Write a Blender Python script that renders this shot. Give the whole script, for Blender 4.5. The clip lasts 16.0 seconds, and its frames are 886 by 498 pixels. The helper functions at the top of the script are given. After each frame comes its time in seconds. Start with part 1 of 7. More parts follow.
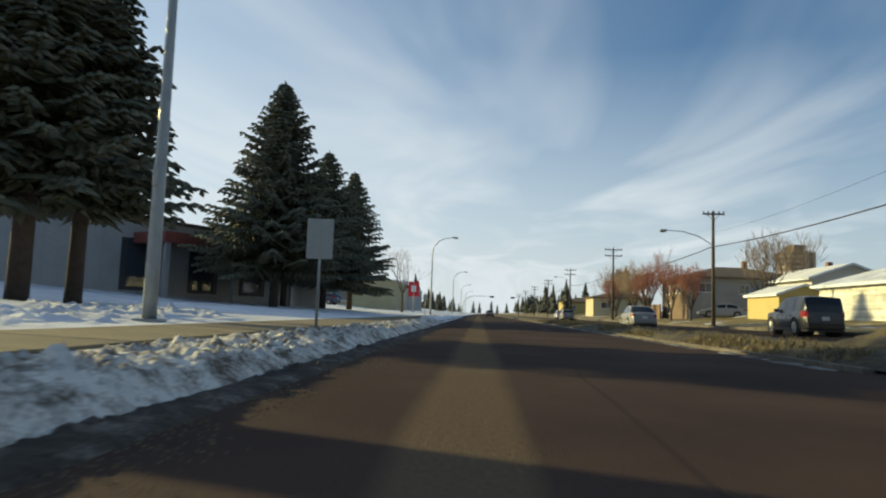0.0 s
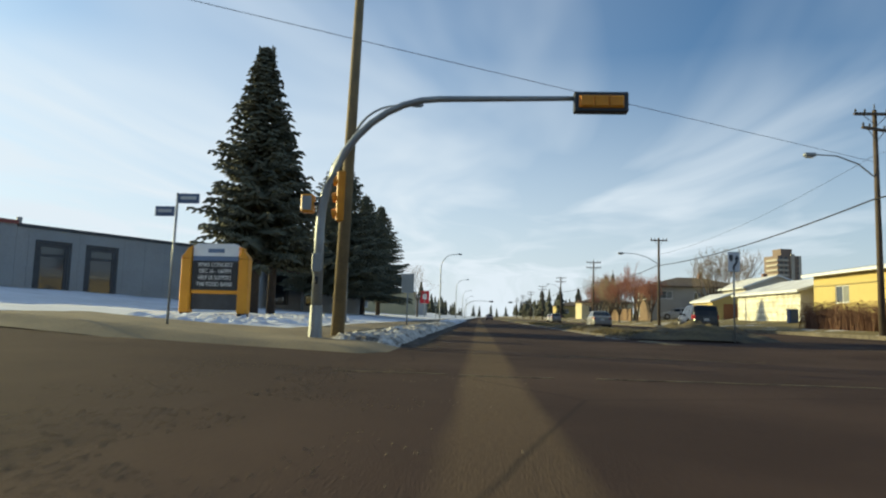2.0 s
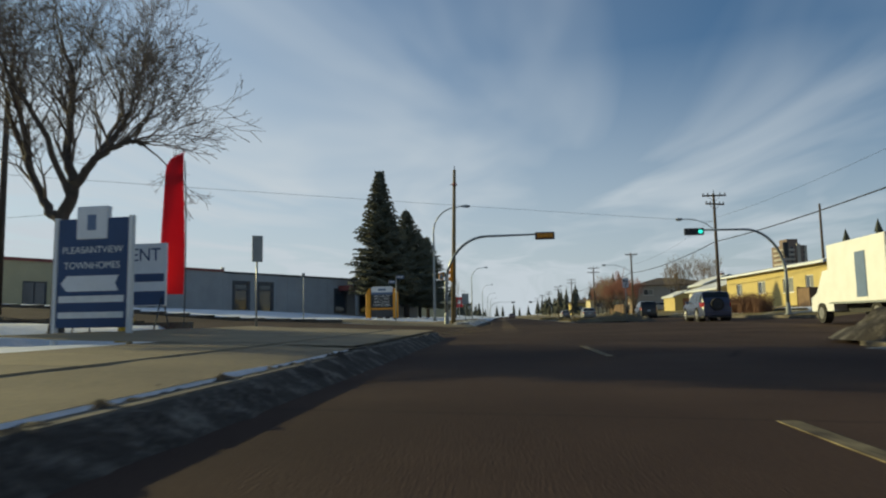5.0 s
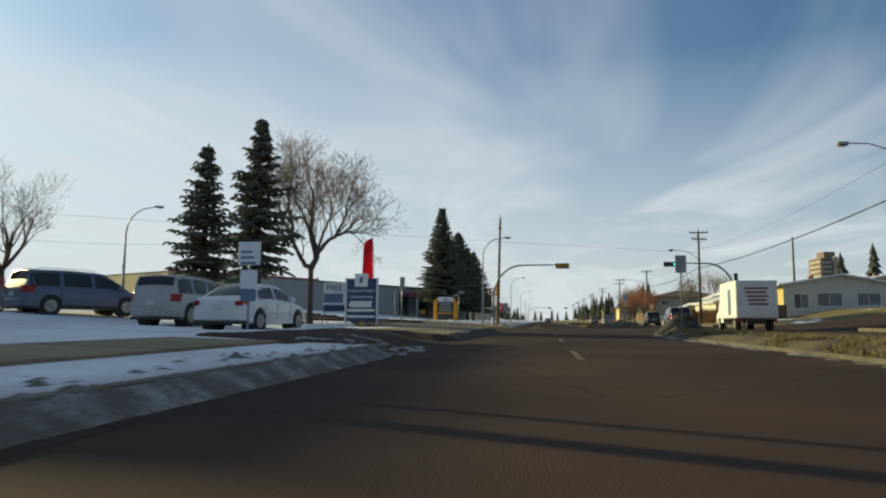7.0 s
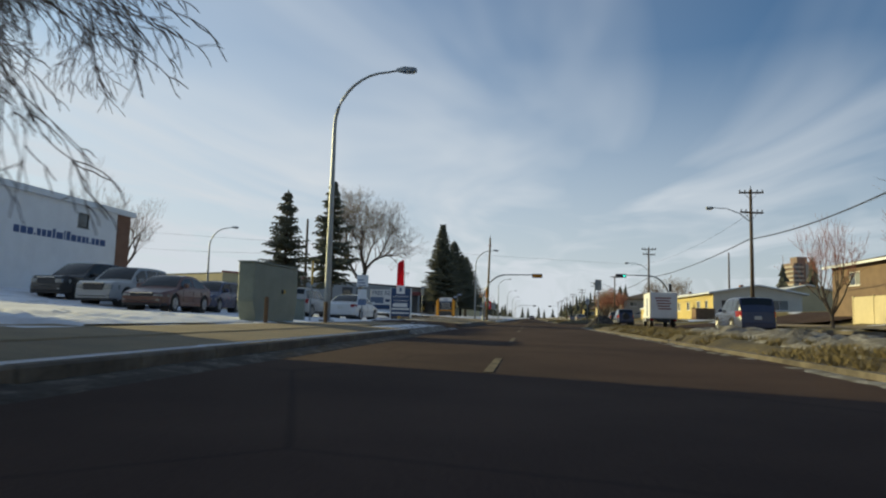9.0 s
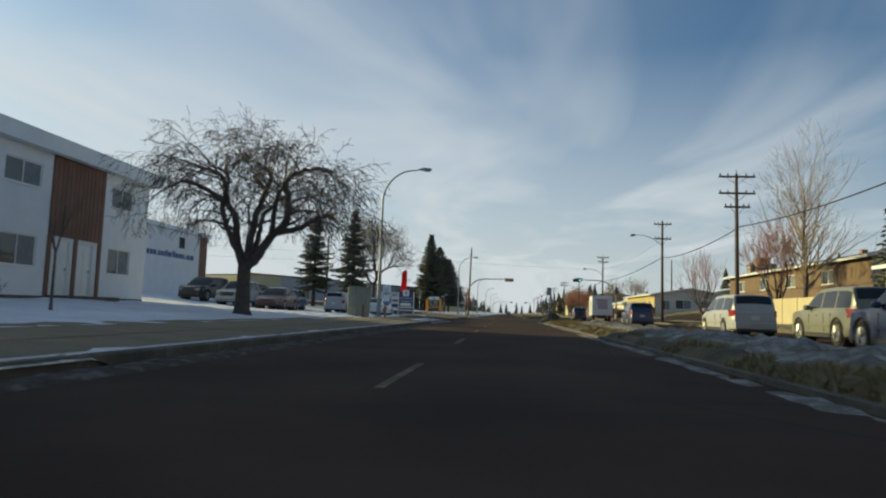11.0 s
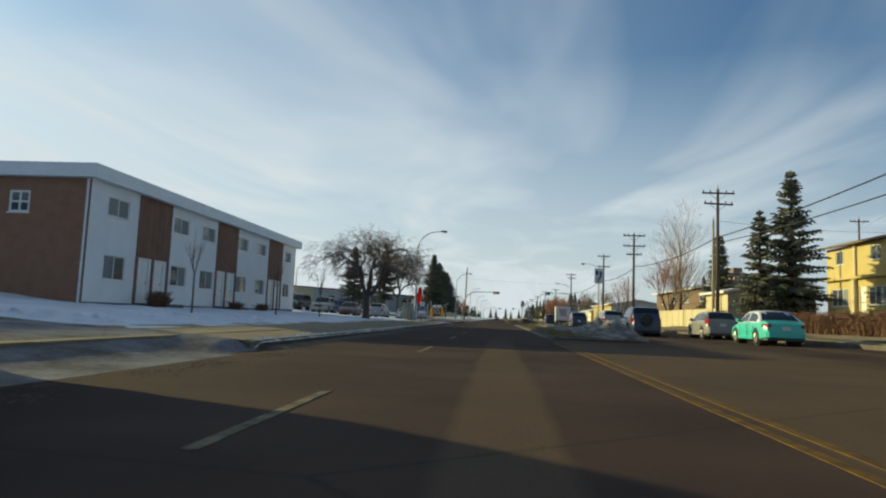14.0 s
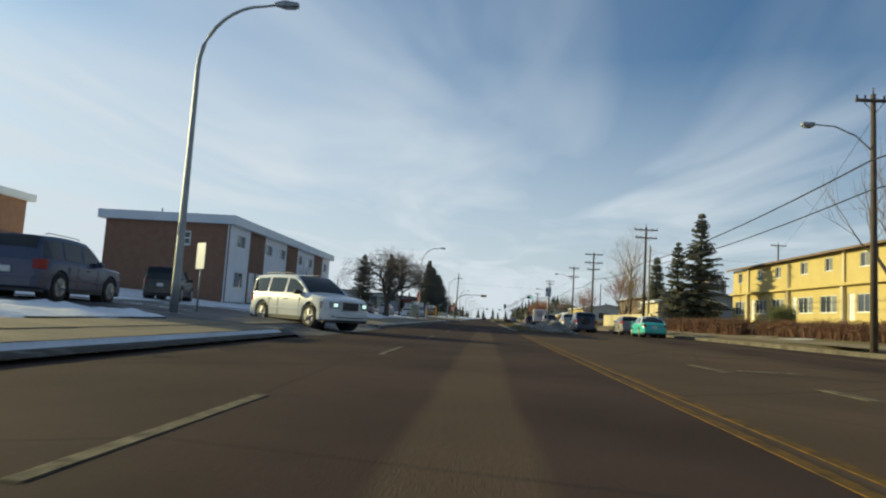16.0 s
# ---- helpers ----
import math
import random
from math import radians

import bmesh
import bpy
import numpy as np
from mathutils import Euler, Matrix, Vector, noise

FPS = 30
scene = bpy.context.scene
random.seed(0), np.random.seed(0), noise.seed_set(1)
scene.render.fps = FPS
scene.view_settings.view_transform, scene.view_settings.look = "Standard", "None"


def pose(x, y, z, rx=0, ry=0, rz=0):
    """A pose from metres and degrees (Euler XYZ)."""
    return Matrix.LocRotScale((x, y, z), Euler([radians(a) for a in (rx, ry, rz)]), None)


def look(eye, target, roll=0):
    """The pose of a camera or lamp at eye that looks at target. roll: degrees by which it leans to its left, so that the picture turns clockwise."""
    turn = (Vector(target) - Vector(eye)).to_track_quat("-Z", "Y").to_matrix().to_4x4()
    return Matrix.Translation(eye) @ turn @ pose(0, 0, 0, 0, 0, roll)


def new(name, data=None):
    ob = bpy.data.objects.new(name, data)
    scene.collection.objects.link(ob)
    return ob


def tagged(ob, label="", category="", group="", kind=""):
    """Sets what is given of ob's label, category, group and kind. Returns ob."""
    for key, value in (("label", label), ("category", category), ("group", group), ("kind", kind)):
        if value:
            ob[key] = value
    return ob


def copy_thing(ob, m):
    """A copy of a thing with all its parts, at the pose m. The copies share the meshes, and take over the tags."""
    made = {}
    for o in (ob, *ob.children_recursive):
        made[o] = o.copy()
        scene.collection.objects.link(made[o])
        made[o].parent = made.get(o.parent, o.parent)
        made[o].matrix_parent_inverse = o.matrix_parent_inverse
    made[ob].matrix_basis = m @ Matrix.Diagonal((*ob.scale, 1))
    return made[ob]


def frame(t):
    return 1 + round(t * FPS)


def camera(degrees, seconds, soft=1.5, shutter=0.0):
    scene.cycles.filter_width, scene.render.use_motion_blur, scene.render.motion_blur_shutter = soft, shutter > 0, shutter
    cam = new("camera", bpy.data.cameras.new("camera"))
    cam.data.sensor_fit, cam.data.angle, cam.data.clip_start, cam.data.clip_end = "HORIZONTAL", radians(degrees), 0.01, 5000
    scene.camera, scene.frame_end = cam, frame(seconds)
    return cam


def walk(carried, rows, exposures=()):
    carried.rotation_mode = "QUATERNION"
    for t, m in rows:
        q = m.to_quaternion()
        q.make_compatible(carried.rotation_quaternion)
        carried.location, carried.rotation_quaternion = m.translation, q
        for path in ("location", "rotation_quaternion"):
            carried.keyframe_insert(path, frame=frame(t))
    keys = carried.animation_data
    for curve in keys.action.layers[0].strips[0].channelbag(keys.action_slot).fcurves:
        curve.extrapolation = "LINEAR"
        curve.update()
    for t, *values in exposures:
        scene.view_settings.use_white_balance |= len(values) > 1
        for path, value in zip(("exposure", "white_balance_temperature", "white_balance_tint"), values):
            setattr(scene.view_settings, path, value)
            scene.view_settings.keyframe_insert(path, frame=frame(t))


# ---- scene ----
cam = camera(67.1, 16.0, soft=2.1, shutter=0.22)
PATH = [
    (0, (0.425, -3.397, 0.633), (0.312, -1.409, 0.821), 2.0),
    (0.5, (0.463, -7.182, 0.664), (0.344, -5.195, 0.857), 1.5),
    (1, (0.409, -11.092, 0.646), (0.279, -9.105, 0.83), 1.7),
    (1.5, (0.306, -14.983, 0.69), (0.196, -12.995, 0.883), 2.0),
    (2, (0.212, -19.042, 0.686), (0.101, -17.055, 0.885), 1.6),
    (2.5, (0.102, -23.374, 0.662), (-0.013, -21.388, 0.863), 2.0),
    (3, (0.045, -27.479, 0.644), (-0.054, -25.492, 0.85), 1.0),
    (3.2, (0.019, -29.193, 0.638), (-0.089, -27.206, 0.837), 0.4),
    (5.5, (0.114, -49.463, 0.531), (-0.072, -47.483, 0.74), -0.9),
    (6, (0.304, -53.963, 0.576), (0.078, -51.987, 0.792), -0.6),
    (6.5, (0.555, -58.637, 0.561), (0.287, -56.667, 0.775), -0.5),
    (7, (0.876, -63.397, 0.563), (0.587, -61.43, 0.775), 0.5),
    (7.5, (1.181, -68.044, 0.579), (0.883, -66.077, 0.784), 1.2),
    (8, (1.411, -72.223, 0.556), (1.135, -70.252, 0.757), 2.0),
    (8.5, (1.68, -76.441, 0.547), (1.419, -74.468, 0.751), 0.9),
    (9, (1.873, -80.801, 0.575), (1.615, -78.828, 0.774), 1.5),
    (9.5, (2.145, -85.224, 0.612), (1.906, -83.248, 0.801), 2.0),
    (10, (2.361, -89.422, 0.687), (2.129, -87.445, 0.872), 2.1),
    (12.5, (2.931, -111.457, 0.749), (2.782, -109.471, 0.938), 1.6),
    (13, (3.081, -115.824, 0.805), (2.916, -113.841, 1.0), 1.6),
    (13.5, (3.17, -120.555, 0.883), (3.003, -118.571, 1.075), 1.6),
    (14, (3.141, -125.364, 0.794), (2.971, -123.381, 0.994), 2.3),
    (14.5, (3.194, -129.786, 0.816), (3.023, -127.802, 1.005), 2.4),
    (15, (3.225, -134.357, 0.759), (3.054, -132.374, 0.956), 2.8),
    (15.5, (3.29, -138.876, 0.742), (3.133, -136.892, 0.941), 3.5),
    (16, (3.284, -143.385, 0.749), (3.147, -141.399, 0.948), 3.5),
]
walk(cam, [(t, look(eye, target, roll)) for t, eye, target, roll in PATH],
     exposures=((0.0, 0.22, 6450, 10), (0.75, 0.30, 6620, 10), (1.5, 0.34, 6320, 10), (3.0, 0.27, 6200, 10), (5.3, -0.18, 6250, 10), (6.0, 0.08, 6450, 10), (7.0, 0.10, 6500, 10), (9.0, 0.02, 6380, 13),
                (10.0, -0.06, 6330, 14), (11.0, 0.0, 6500, 10), (12.5, 0.14, 6880, 10), (13.4, 0.14, 6850, 10), (14.0, 0.12, 6420, 8), (14.6, 0.10, 6500, 9), (16.0, 0.10, 6250, 10)))


# ---- world, sun, exposure ----
SUN_EL = radians(14.5)
sun_dir = Vector((-0.928 * math.cos(SUN_EL), 0.371 * math.cos(SUN_EL), math.sin(SUN_EL))).normalized()
world = bpy.data.worlds.new("winter_sky")
scene.world = world
world.use_nodes = True
wn, wl = world.node_tree.nodes, world.node_tree.links
wn.clear()
sky = wn.new("ShaderNodeTexSky")
sky.sky_type = "NISHITA"
sky.sun_disc = False
sky.sun_elevation = SUN_EL
sky.sun_rotation = math.atan2(-0.928, 0.371)
sky.air_density, sky.dust_density, sky.ozone_density = 1.0, 1.6, 1.6
coord = wn.new("ShaderNodeTexCoord")
sep = wn.new("ShaderNodeSeparateXYZ")
wl.new(coord.outputs["Generated"], sep.inputs[0])
# thin cirrus on a high flat layer: the direction divided by its height
lift = wn.new("ShaderNodeMath"); lift.operation = "MAXIMUM"; lift.inputs[1].default_value = 0.06
wl.new(sep.outputs["Z"], lift.inputs[0])
flat = wn.new("ShaderNodeVectorMath"); flat.operation = "DIVIDE"
wl.new(coord.outputs["Generated"], flat.inputs[0])
wl.new(lift.outputs[0], flat.inputs[1])
place = wn.new("ShaderNodeMapping")
place.inputs["Rotation"].default_value = (0, 0, radians(-38))
place.inputs["Scale"].default_value = (1.0, 0.36, 1.0)
wl.new(flat.outputs[0], place.inputs[0])
cirrus = wn.new("ShaderNodeTexNoise")
cirrus.inputs["Scale"].default_value = 0.8
cirrus.inputs["Detail"].default_value = 3.6
cirrus.inputs["Roughness"].default_value = 0.55
cirrus.inputs["Distortion"].default_value = 0.75
wl.new(place.outputs[0], cirrus.inputs["Vector"])
veil = wn.new("ShaderNodeMapRange")
veil.inputs["From Min"].default_value, veil.inputs["From Max"].default_value = 0.44, 0.80
veil.inputs["To Min"].default_value, veil.inputs["To Max"].default_value = 0.0, 0.46
wl.new(cirrus.outputs["Fac"], veil.inputs["Value"])
haze = wn.new("ShaderNodeMapRange")
haze.inputs["From Min"].default_value, haze.inputs["From Max"].default_value = 0.0, 0.37
haze.inputs["To Min"].default_value, haze.inputs["To Max"].default_value = 0.80, 0.0
wl.new(sep.outputs["Z"], haze.inputs["Value"])
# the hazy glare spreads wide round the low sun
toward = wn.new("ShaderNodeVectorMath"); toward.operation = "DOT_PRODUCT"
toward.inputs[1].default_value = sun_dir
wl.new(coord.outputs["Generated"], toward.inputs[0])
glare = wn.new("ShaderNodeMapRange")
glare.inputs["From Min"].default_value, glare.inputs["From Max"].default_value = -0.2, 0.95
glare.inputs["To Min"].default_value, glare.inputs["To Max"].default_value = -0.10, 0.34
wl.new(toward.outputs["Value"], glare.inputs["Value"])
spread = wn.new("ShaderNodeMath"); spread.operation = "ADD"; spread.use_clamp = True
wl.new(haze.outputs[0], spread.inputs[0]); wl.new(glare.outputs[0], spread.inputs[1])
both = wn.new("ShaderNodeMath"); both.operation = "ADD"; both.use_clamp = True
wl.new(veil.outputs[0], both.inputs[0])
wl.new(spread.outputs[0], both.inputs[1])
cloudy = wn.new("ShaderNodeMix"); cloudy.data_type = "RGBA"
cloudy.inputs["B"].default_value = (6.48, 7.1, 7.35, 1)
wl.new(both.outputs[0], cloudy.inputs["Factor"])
cool = wn.new("ShaderNodeMix"); cool.data_type = "RGBA"; cool.blend_type = "MULTIPLY"; cool.inputs["Factor"].default_value = 1.0
cool.inputs["B"].default_value = (0.62, 0.95, 1.17, 1)
wl.new(sky.outputs[0], cool.inputs["A"]); wl.new(cool.outputs["Result"], cloudy.inputs["A"])
bg = wn.new("ShaderNodeBackground")
bg.inputs["Strength"].default_value = 0.096
wl.new(cloudy.outputs["Result"], bg.inputs["Color"])
wout = wn.new("ShaderNodeOutputWorld")
wl.new(bg.outputs[0], wout.inputs[0])

sun = new("sun", bpy.data.lights.new("sun", "SUN"))
sun.data.energy, sun.data.angle, sun.data.color = 5.0, radians(0.8), (1.0, 0.87, 0.41)
sun.matrix_world = look(sun_dir * 50, (0, 0, 0))

# ---- materials ----
def mat(name, col, col2=None, scale=4.0, rough=0.7, bump=0.0, metal=0.0, spec=0.4, detail_scale=None, spread=(0.35, 0.65), bump_scale=None, vary=0.0):
    """A surface of two colours mixed by noise at two scales, with fine relief."""
    m = bpy.data.materials.new(name)
    m.use_nodes = True
    n, l = m.node_tree.nodes, m.node_tree.links
    b = n["Principled BSDF"]
    b.inputs["Roughness"].default_value, b.inputs["Metallic"].default_value = rough, metal
    b.inputs["Specular IOR Level"].default_value = spec
    tc = n.new("ShaderNodeTexCoord")
    big = n.new("ShaderNodeTexNoise"); big.inputs["Scale"].default_value = scale; big.inputs["Detail"].default_value = 5
    fine = n.new("ShaderNodeTexNoise"); fine.inputs["Scale"].default_value = detail_scale or scale * 9; fine.inputs["Detail"].default_value = 3
    l.new(tc.outputs["Object"], big.inputs["Vector"]); l.new(tc.outputs["Object"], fine.inputs["Vector"])
    add = n.new("ShaderNodeMath"); add.operation = "MULTIPLY_ADD"; add.inputs[1].default_value = 0.35
    l.new(fine.outputs["Fac"], add.inputs[0])
    sub = n.new("ShaderNodeMath"); sub.operation = "MULTIPLY"; sub.inputs[1].default_value = 0.65
    l.new(big.outputs["Fac"], sub.inputs[0]); l.new(sub.outputs[0], add.inputs[2])
    rng = n.new("ShaderNodeMapRange")
    rng.inputs["From Min"].default_value, rng.inputs["From Max"].default_value = spread
    l.new(add.outputs[0], rng.inputs["Value"])
    mix = n.new("ShaderNodeMix"); mix.data_type = "RGBA"; mix.name = "tone"
    mix.inputs["A"].default_value = (*col, 1)
    mix.inputs["B"].default_value = (*(col2 or tuple(c * 0.8 for c in col)), 1)
    l.new(rng.outputs[0], mix.inputs["Factor"])
    out = mix.outputs["Result"]
    if vary:
        info = n.new("ShaderNodeObjectInfo"); hv = n.new("ShaderNodeHueSaturation")
        mr = n.new("ShaderNodeMapRange"); mr.inputs["To Min"].default_value, mr.inputs["To Max"].default_value = 1 - vary, 1 + vary
        l.new(info.outputs["Random"], mr.inputs["Value"]); l.new(mr.outputs[0], hv.inputs["Value"]); l.new(out, hv.inputs["Color"])
        out = hv.outputs["Color"]
    l.new(out, b.inputs["Base Color"])
    if bump:
        bp = n.new("ShaderNodeBump"); bp.inputs["Strength"].default_value = bump; bp.inputs["Distance"].default_value = 0.03
        bn = n.new("ShaderNodeTexNoise"); bn.inputs["Scale"].default_value = bump_scale or scale * 5; bn.inputs["Detail"].default_value = 4
        l.new(tc.outputs["Object"], bn.inputs["Vector"]); l.new(bn.outputs["Fac"], bp.inputs["Height"]); l.new(bp.outputs[0], b.inputs["Normal"])
    return m


def glass(name, tint=(0.04, 0.05, 0.06), rough=0.04, ior=1.5):
    m = bpy.data.materials.new(name)
    m.use_nodes = True
    b = m.node_tree.nodes["Principled BSDF"]
    b.inputs["Base Color"].default_value = (*tint, 1)
    b.inputs["Roughness"].default_value, b.inputs["IOR"].default_value = rough, ior
    b.inputs["Specular IOR Level"].default_value = 0.6
    return m


def glow(name, col, strength):
    m = bpy.data.materials.new(name)
    m.use_nodes = True
    b = m.node_tree.nodes["Principled BSDF"]
    b.inputs["Base Color"].default_value = (*col, 1)
    b.inputs["Emission Color"].default_value, b.inputs["Emission Strength"].default_value = (*col, 1), strength
    return m


def paint(name, col, rough=0.28, dirt=0.25):
    """Car paint under a film of winter road dirt."""
    d = tuple(c * (1 - dirt) + g * dirt for c, g in zip(col, (0.16, 0.14, 0.115)))
    return mat(name, col, d, scale=1.3, rough=rough, spec=0.5, detail_scale=14, spread=(0.3, 0.7))


def lane_material():
    """Asphalt with worn wheel tracks, sand between them, patches, cracks and damp spots."""
    m = mat("road_asphalt", (0.044, 0.0275, 0.0225), (0.074, 0.047, 0.036), scale=0.35, rough=0.93, bump=0.4, bump_scale=70, detail_scale=45, spec=0.10, spread=(0.41, 0.60))
    n, l = m.node_tree.nodes, m.node_tree.links
    b, tone = n["Principled BSDF"], n["tone"]
    tc = n.new("ShaderNodeTexCoord"); sx = n.new("ShaderNodeSeparateXYZ"); l.new(tc.outputs["Object"], sx.inputs[0])
    nz = n.new("ShaderNodeTexNoise"); nz.inputs["Scale"].default_value = 1.1; nz.inputs["Detail"].default_value = 6
    mp = n.new("ShaderNodeMapping"); mp.inputs["Scale"].default_value = (1.6, 0.22, 1); l.new(tc.outputs["Object"], mp.inputs[0]); l.new(mp.outputs[0], nz.inputs["Vector"])
    strips = []
    for c, half, y0, y1, y2, y3, amount in ((0.37, 0.33, -24, -12, 400, 500, 0.80), (3.22, 0.40, -190, -180, -108, -96, 0.46), (8.2, 2.9, -240, -230, -104, -94, 0.52), (11.4, 0.5, -300, -290, 400, 500, 0.30), (14.9, 0.5, -300, -290, 400, 500, 0.30)):
        d = n.new("ShaderNodeMath"); d.operation = "SUBTRACT"; d.inputs[1].default_value = c; l.new(sx.outputs["X"], d.inputs[0])
        a = n.new("ShaderNodeMath"); a.operation = "ABSOLUTE"; l.new(d.outputs[0], a.inputs[0])
        w = n.new("ShaderNodeMath"); w.operation = "MULTIPLY_ADD"; w.inputs[1].default_value = 0.22; l.new(nz.outputs["Fac"], w.inputs[0]); l.new(a.outputs[0], w.inputs[2])
        r = n.new("ShaderNodeMapRange"); r.inputs["From Min"].default_value, r.inputs["From Max"].default_value = half + 0.03, half + 0.17
        r.inputs["To Min"].default_value, r.inputs["To Max"].default_value = amount, 0.0
        l.new(w.outputs[0], r.inputs["Value"])
        out = r
        for p, q in ((y0, y1), (y3, y2)):
            g = n.new("ShaderNodeMapRange"); g.inputs["From Min"].default_value, g.inputs["From Max"].default_value = p, q
            l.new(sx.outputs["Y"], g.inputs["Value"])
            k = n.new("ShaderNodeMath"); k.operation = "MULTIPLY"; l.new(out.outputs[0], k.inputs[0]); l.new(g.outputs[0], k.inputs[1]); out = k
        strips.append(out)
    r = strips[0]
    for o in strips[1:]:
        k = n.new("ShaderNodeMath"); k.operation = "MAXIMUM"; l.new(r.outputs[0], k.inputs[0]); l.new(o.outputs[0], k.inputs[1]); r = k
    grit = n.new("ShaderNodeTexNoise"); grit.inputs["Scale"].default_value = 30; l.new(tc.outputs["Object"], grit.inputs["Vector"])
    mul = n.new("ShaderNodeMath"); mul.operation = "MULTIPLY"; l.new(r.outputs[0], mul.inputs[0]); l.new(grit.outputs["Fac"], mul.inputs[1])
    mix = n.new("ShaderNodeMix"); mix.data_type = "RGBA"; mix.inputs["B"].default_value = (0.22, 0.155, 0.085, 1)
    l.new(mul.outputs[0], mix.inputs["Factor"]); l.new(tone.outputs["Result"], mix.inputs["A"])
    # dark tar lines along cracks
    vor = n.new("ShaderNodeTexVoronoi"); vor.feature = "DISTANCE_TO_EDGE"; vor.inputs["Scale"].default_value = 0.16
    wob = n.new("ShaderNodeMix"); wob.data_type = "VECTOR"; wob.inputs["Factor"].default_value = 0.05
    nz2 = n.new("ShaderNodeTexNoise"); nz2.inputs["Scale"].default_value = 0.9; l.new(tc.outputs["Object"], nz2.inputs["Vector"])
    l.new(tc.outputs["Object"], wob.inputs["A"]); l.new(nz2.outputs["Color"], wob.inputs["B"]); l.new(wob.outputs["Result"], vor.inputs["Vector"])
    cr = n.new("ShaderNodeMapRange"); cr.inputs["From Min"].default_value, cr.inputs["From Max"].default_value = 0.001, 0.005
    cr.inputs["To Min"].default_value, cr.inputs["To Max"].default_value = 0.38, 0.0
    l.new(vor.outputs["Distance"], cr.inputs["Value"])
    tar = n.new("ShaderNodeMix"); tar.data_type = "RGBA"; tar.inputs["B"].default_value = (0.011, 0.010, 0.010, 1)
    l.new(cr.outputs[0], tar.inputs["Factor"]); l.new(mix.outputs["Result"], tar.inputs["A"])
    l.new(tar.outputs["Result"], b.inputs["Base Color"])
    return m


def ground_material():
    """Snow on the shaded side of the street, dead grass with snow left in it on the sunny side."""
    m = mat("verge_ground", (0.82, 0.83, 0.86), (0.62, 0.62, 0.63), scale=0.5, rough=0.85, bump=0.6, bump_scale=3.5, detail_scale=9, spec=0.2)
    n, l = m.node_tree.nodes, m.node_tree.links
    b, tone = n["Principled BSDF"], n["tone"]
    tc = n.new("ShaderNodeTexCoord"); sx = n.new("ShaderNodeSeparateXYZ"); l.new(tc.outputs["Object"], sx.inputs[0])
    gn = n.new("ShaderNodeTexNoise"); gn.inputs["Scale"].default_value = 6; gn.inputs["Detail"].default_value = 5; l.new(tc.outputs["Object"], gn.inputs["Vector"])
    grass = n.new("ShaderNodeMix"); grass.data_type = "RGBA"
    grass.inputs["A"].default_value = (0.12, 0.096, 0.042, 1); grass.inputs["B"].default_value = (0.24, 0.19, 0.09, 1)
    l.new(gn.outputs["Fac"], grass.inputs["Factor"])
    pn = n.new("ShaderNodeTexNoise"); pn.inputs["Scale"].default_value = 0.33; pn.inputs["Detail"].default_value = 7; pn.inputs["Roughness"].default_value = 0.62
    l.new(tc.outputs["Object"], pn.inputs["Vector"])
    side = n.new("ShaderNodeMapRange")
    side.inputs["From Min"].default_value, side.inputs["From Max"].default_value = -3, 14
    side.inputs["To Min"].default_value, side.inputs["To Max"].default_value = -0.22, 0.08
    l.new(sx.outputs["X"], side.inputs["Value"])
    ad = n.new("ShaderNodeMath"); ad.operation = "ADD"; l.new(pn.outputs["Fac"], ad.inputs[0]); l.new(side.outputs[0], ad.inputs[1])
    cut = n.new("ShaderNodeMapRange"); cut.inputs["From Min"].default_value, cut.inputs["From Max"].default_value = 0.44, 0.52
    l.new(ad.outputs[0], cut.inputs["Value"])
    mix = n.new("ShaderNodeMix"); mix.data_type = "RGBA"
    l.new(cut.outputs[0], mix.inputs["Factor"]); l.new(tone.outputs["Result"], mix.inputs["A"]); l.new(grass.outputs["Result"], mix.inputs["B"])
    l.new(mix.outputs["Result"], b.inputs["Base Color"])
    return m


M_ROAD = lane_material()
M_GROUND = ground_material()
M_STREET = mat("side_street_asphalt", (0.044, 0.0275, 0.0225), (0.074, 0.048, 0.037), scale=0.4, rough=0.93, spec=0.10, bump=0.4, bump_scale=60, detail_scale=30)
M_ICY = mat("icy_driveway", (0.20, 0.20, 0.21), (0.050, 0.042, 0.038), scale=1.1, rough=0.7, bump=0.5, bump_scale=18, detail_scale=12, spread=(0.34, 0.60), spec=0.2)
M_WALK = mat("sanded_concrete", (0.27, 0.21, 0.12), (0.16, 0.125, 0.08), scale=0.8, rough=0.85, bump=0.3, bump_scale=40, detail_scale=22, vary=0.10)
M_KERB = mat("kerb_concrete", (0.17, 0.145, 0.11), (0.06, 0.05, 0.04), scale=1.5, rough=0.85, bump=0.4, vary=0.12)
M_ICE_SMEAR = mat("icy_smear", (0.33, 0.335, 0.35), (0.10, 0.092, 0.088), scale=3.0, rough=0.6, bump=0.8, bump_scale=16, detail_scale=14, spread=(0.40, 0.64), spec=0.3)
M_SNOW = mat("snow", (0.84, 0.86, 0.90), (0.66, 0.66, 0.68), scale=0.9, rough=0.8, bump=0.8, bump_scale=9, spec=0.25)
M_DIRTY_SNOW = mat("dirty_snow", (0.72, 0.685, 0.61), (0.12, 0.094, 0.065), scale=3.6, rough=0.85, bump=1.0, bump_scale=9, spread=(0.43, 0.61))
M_BLACK_SNOW = mat("sanded_black_snow", (0.036, 0.029, 0.023), (0.20, 0.18, 0.15), scale=3.6, rough=0.95, bump=1.0, bump_scale=14, spread=(0.50, 0.70))
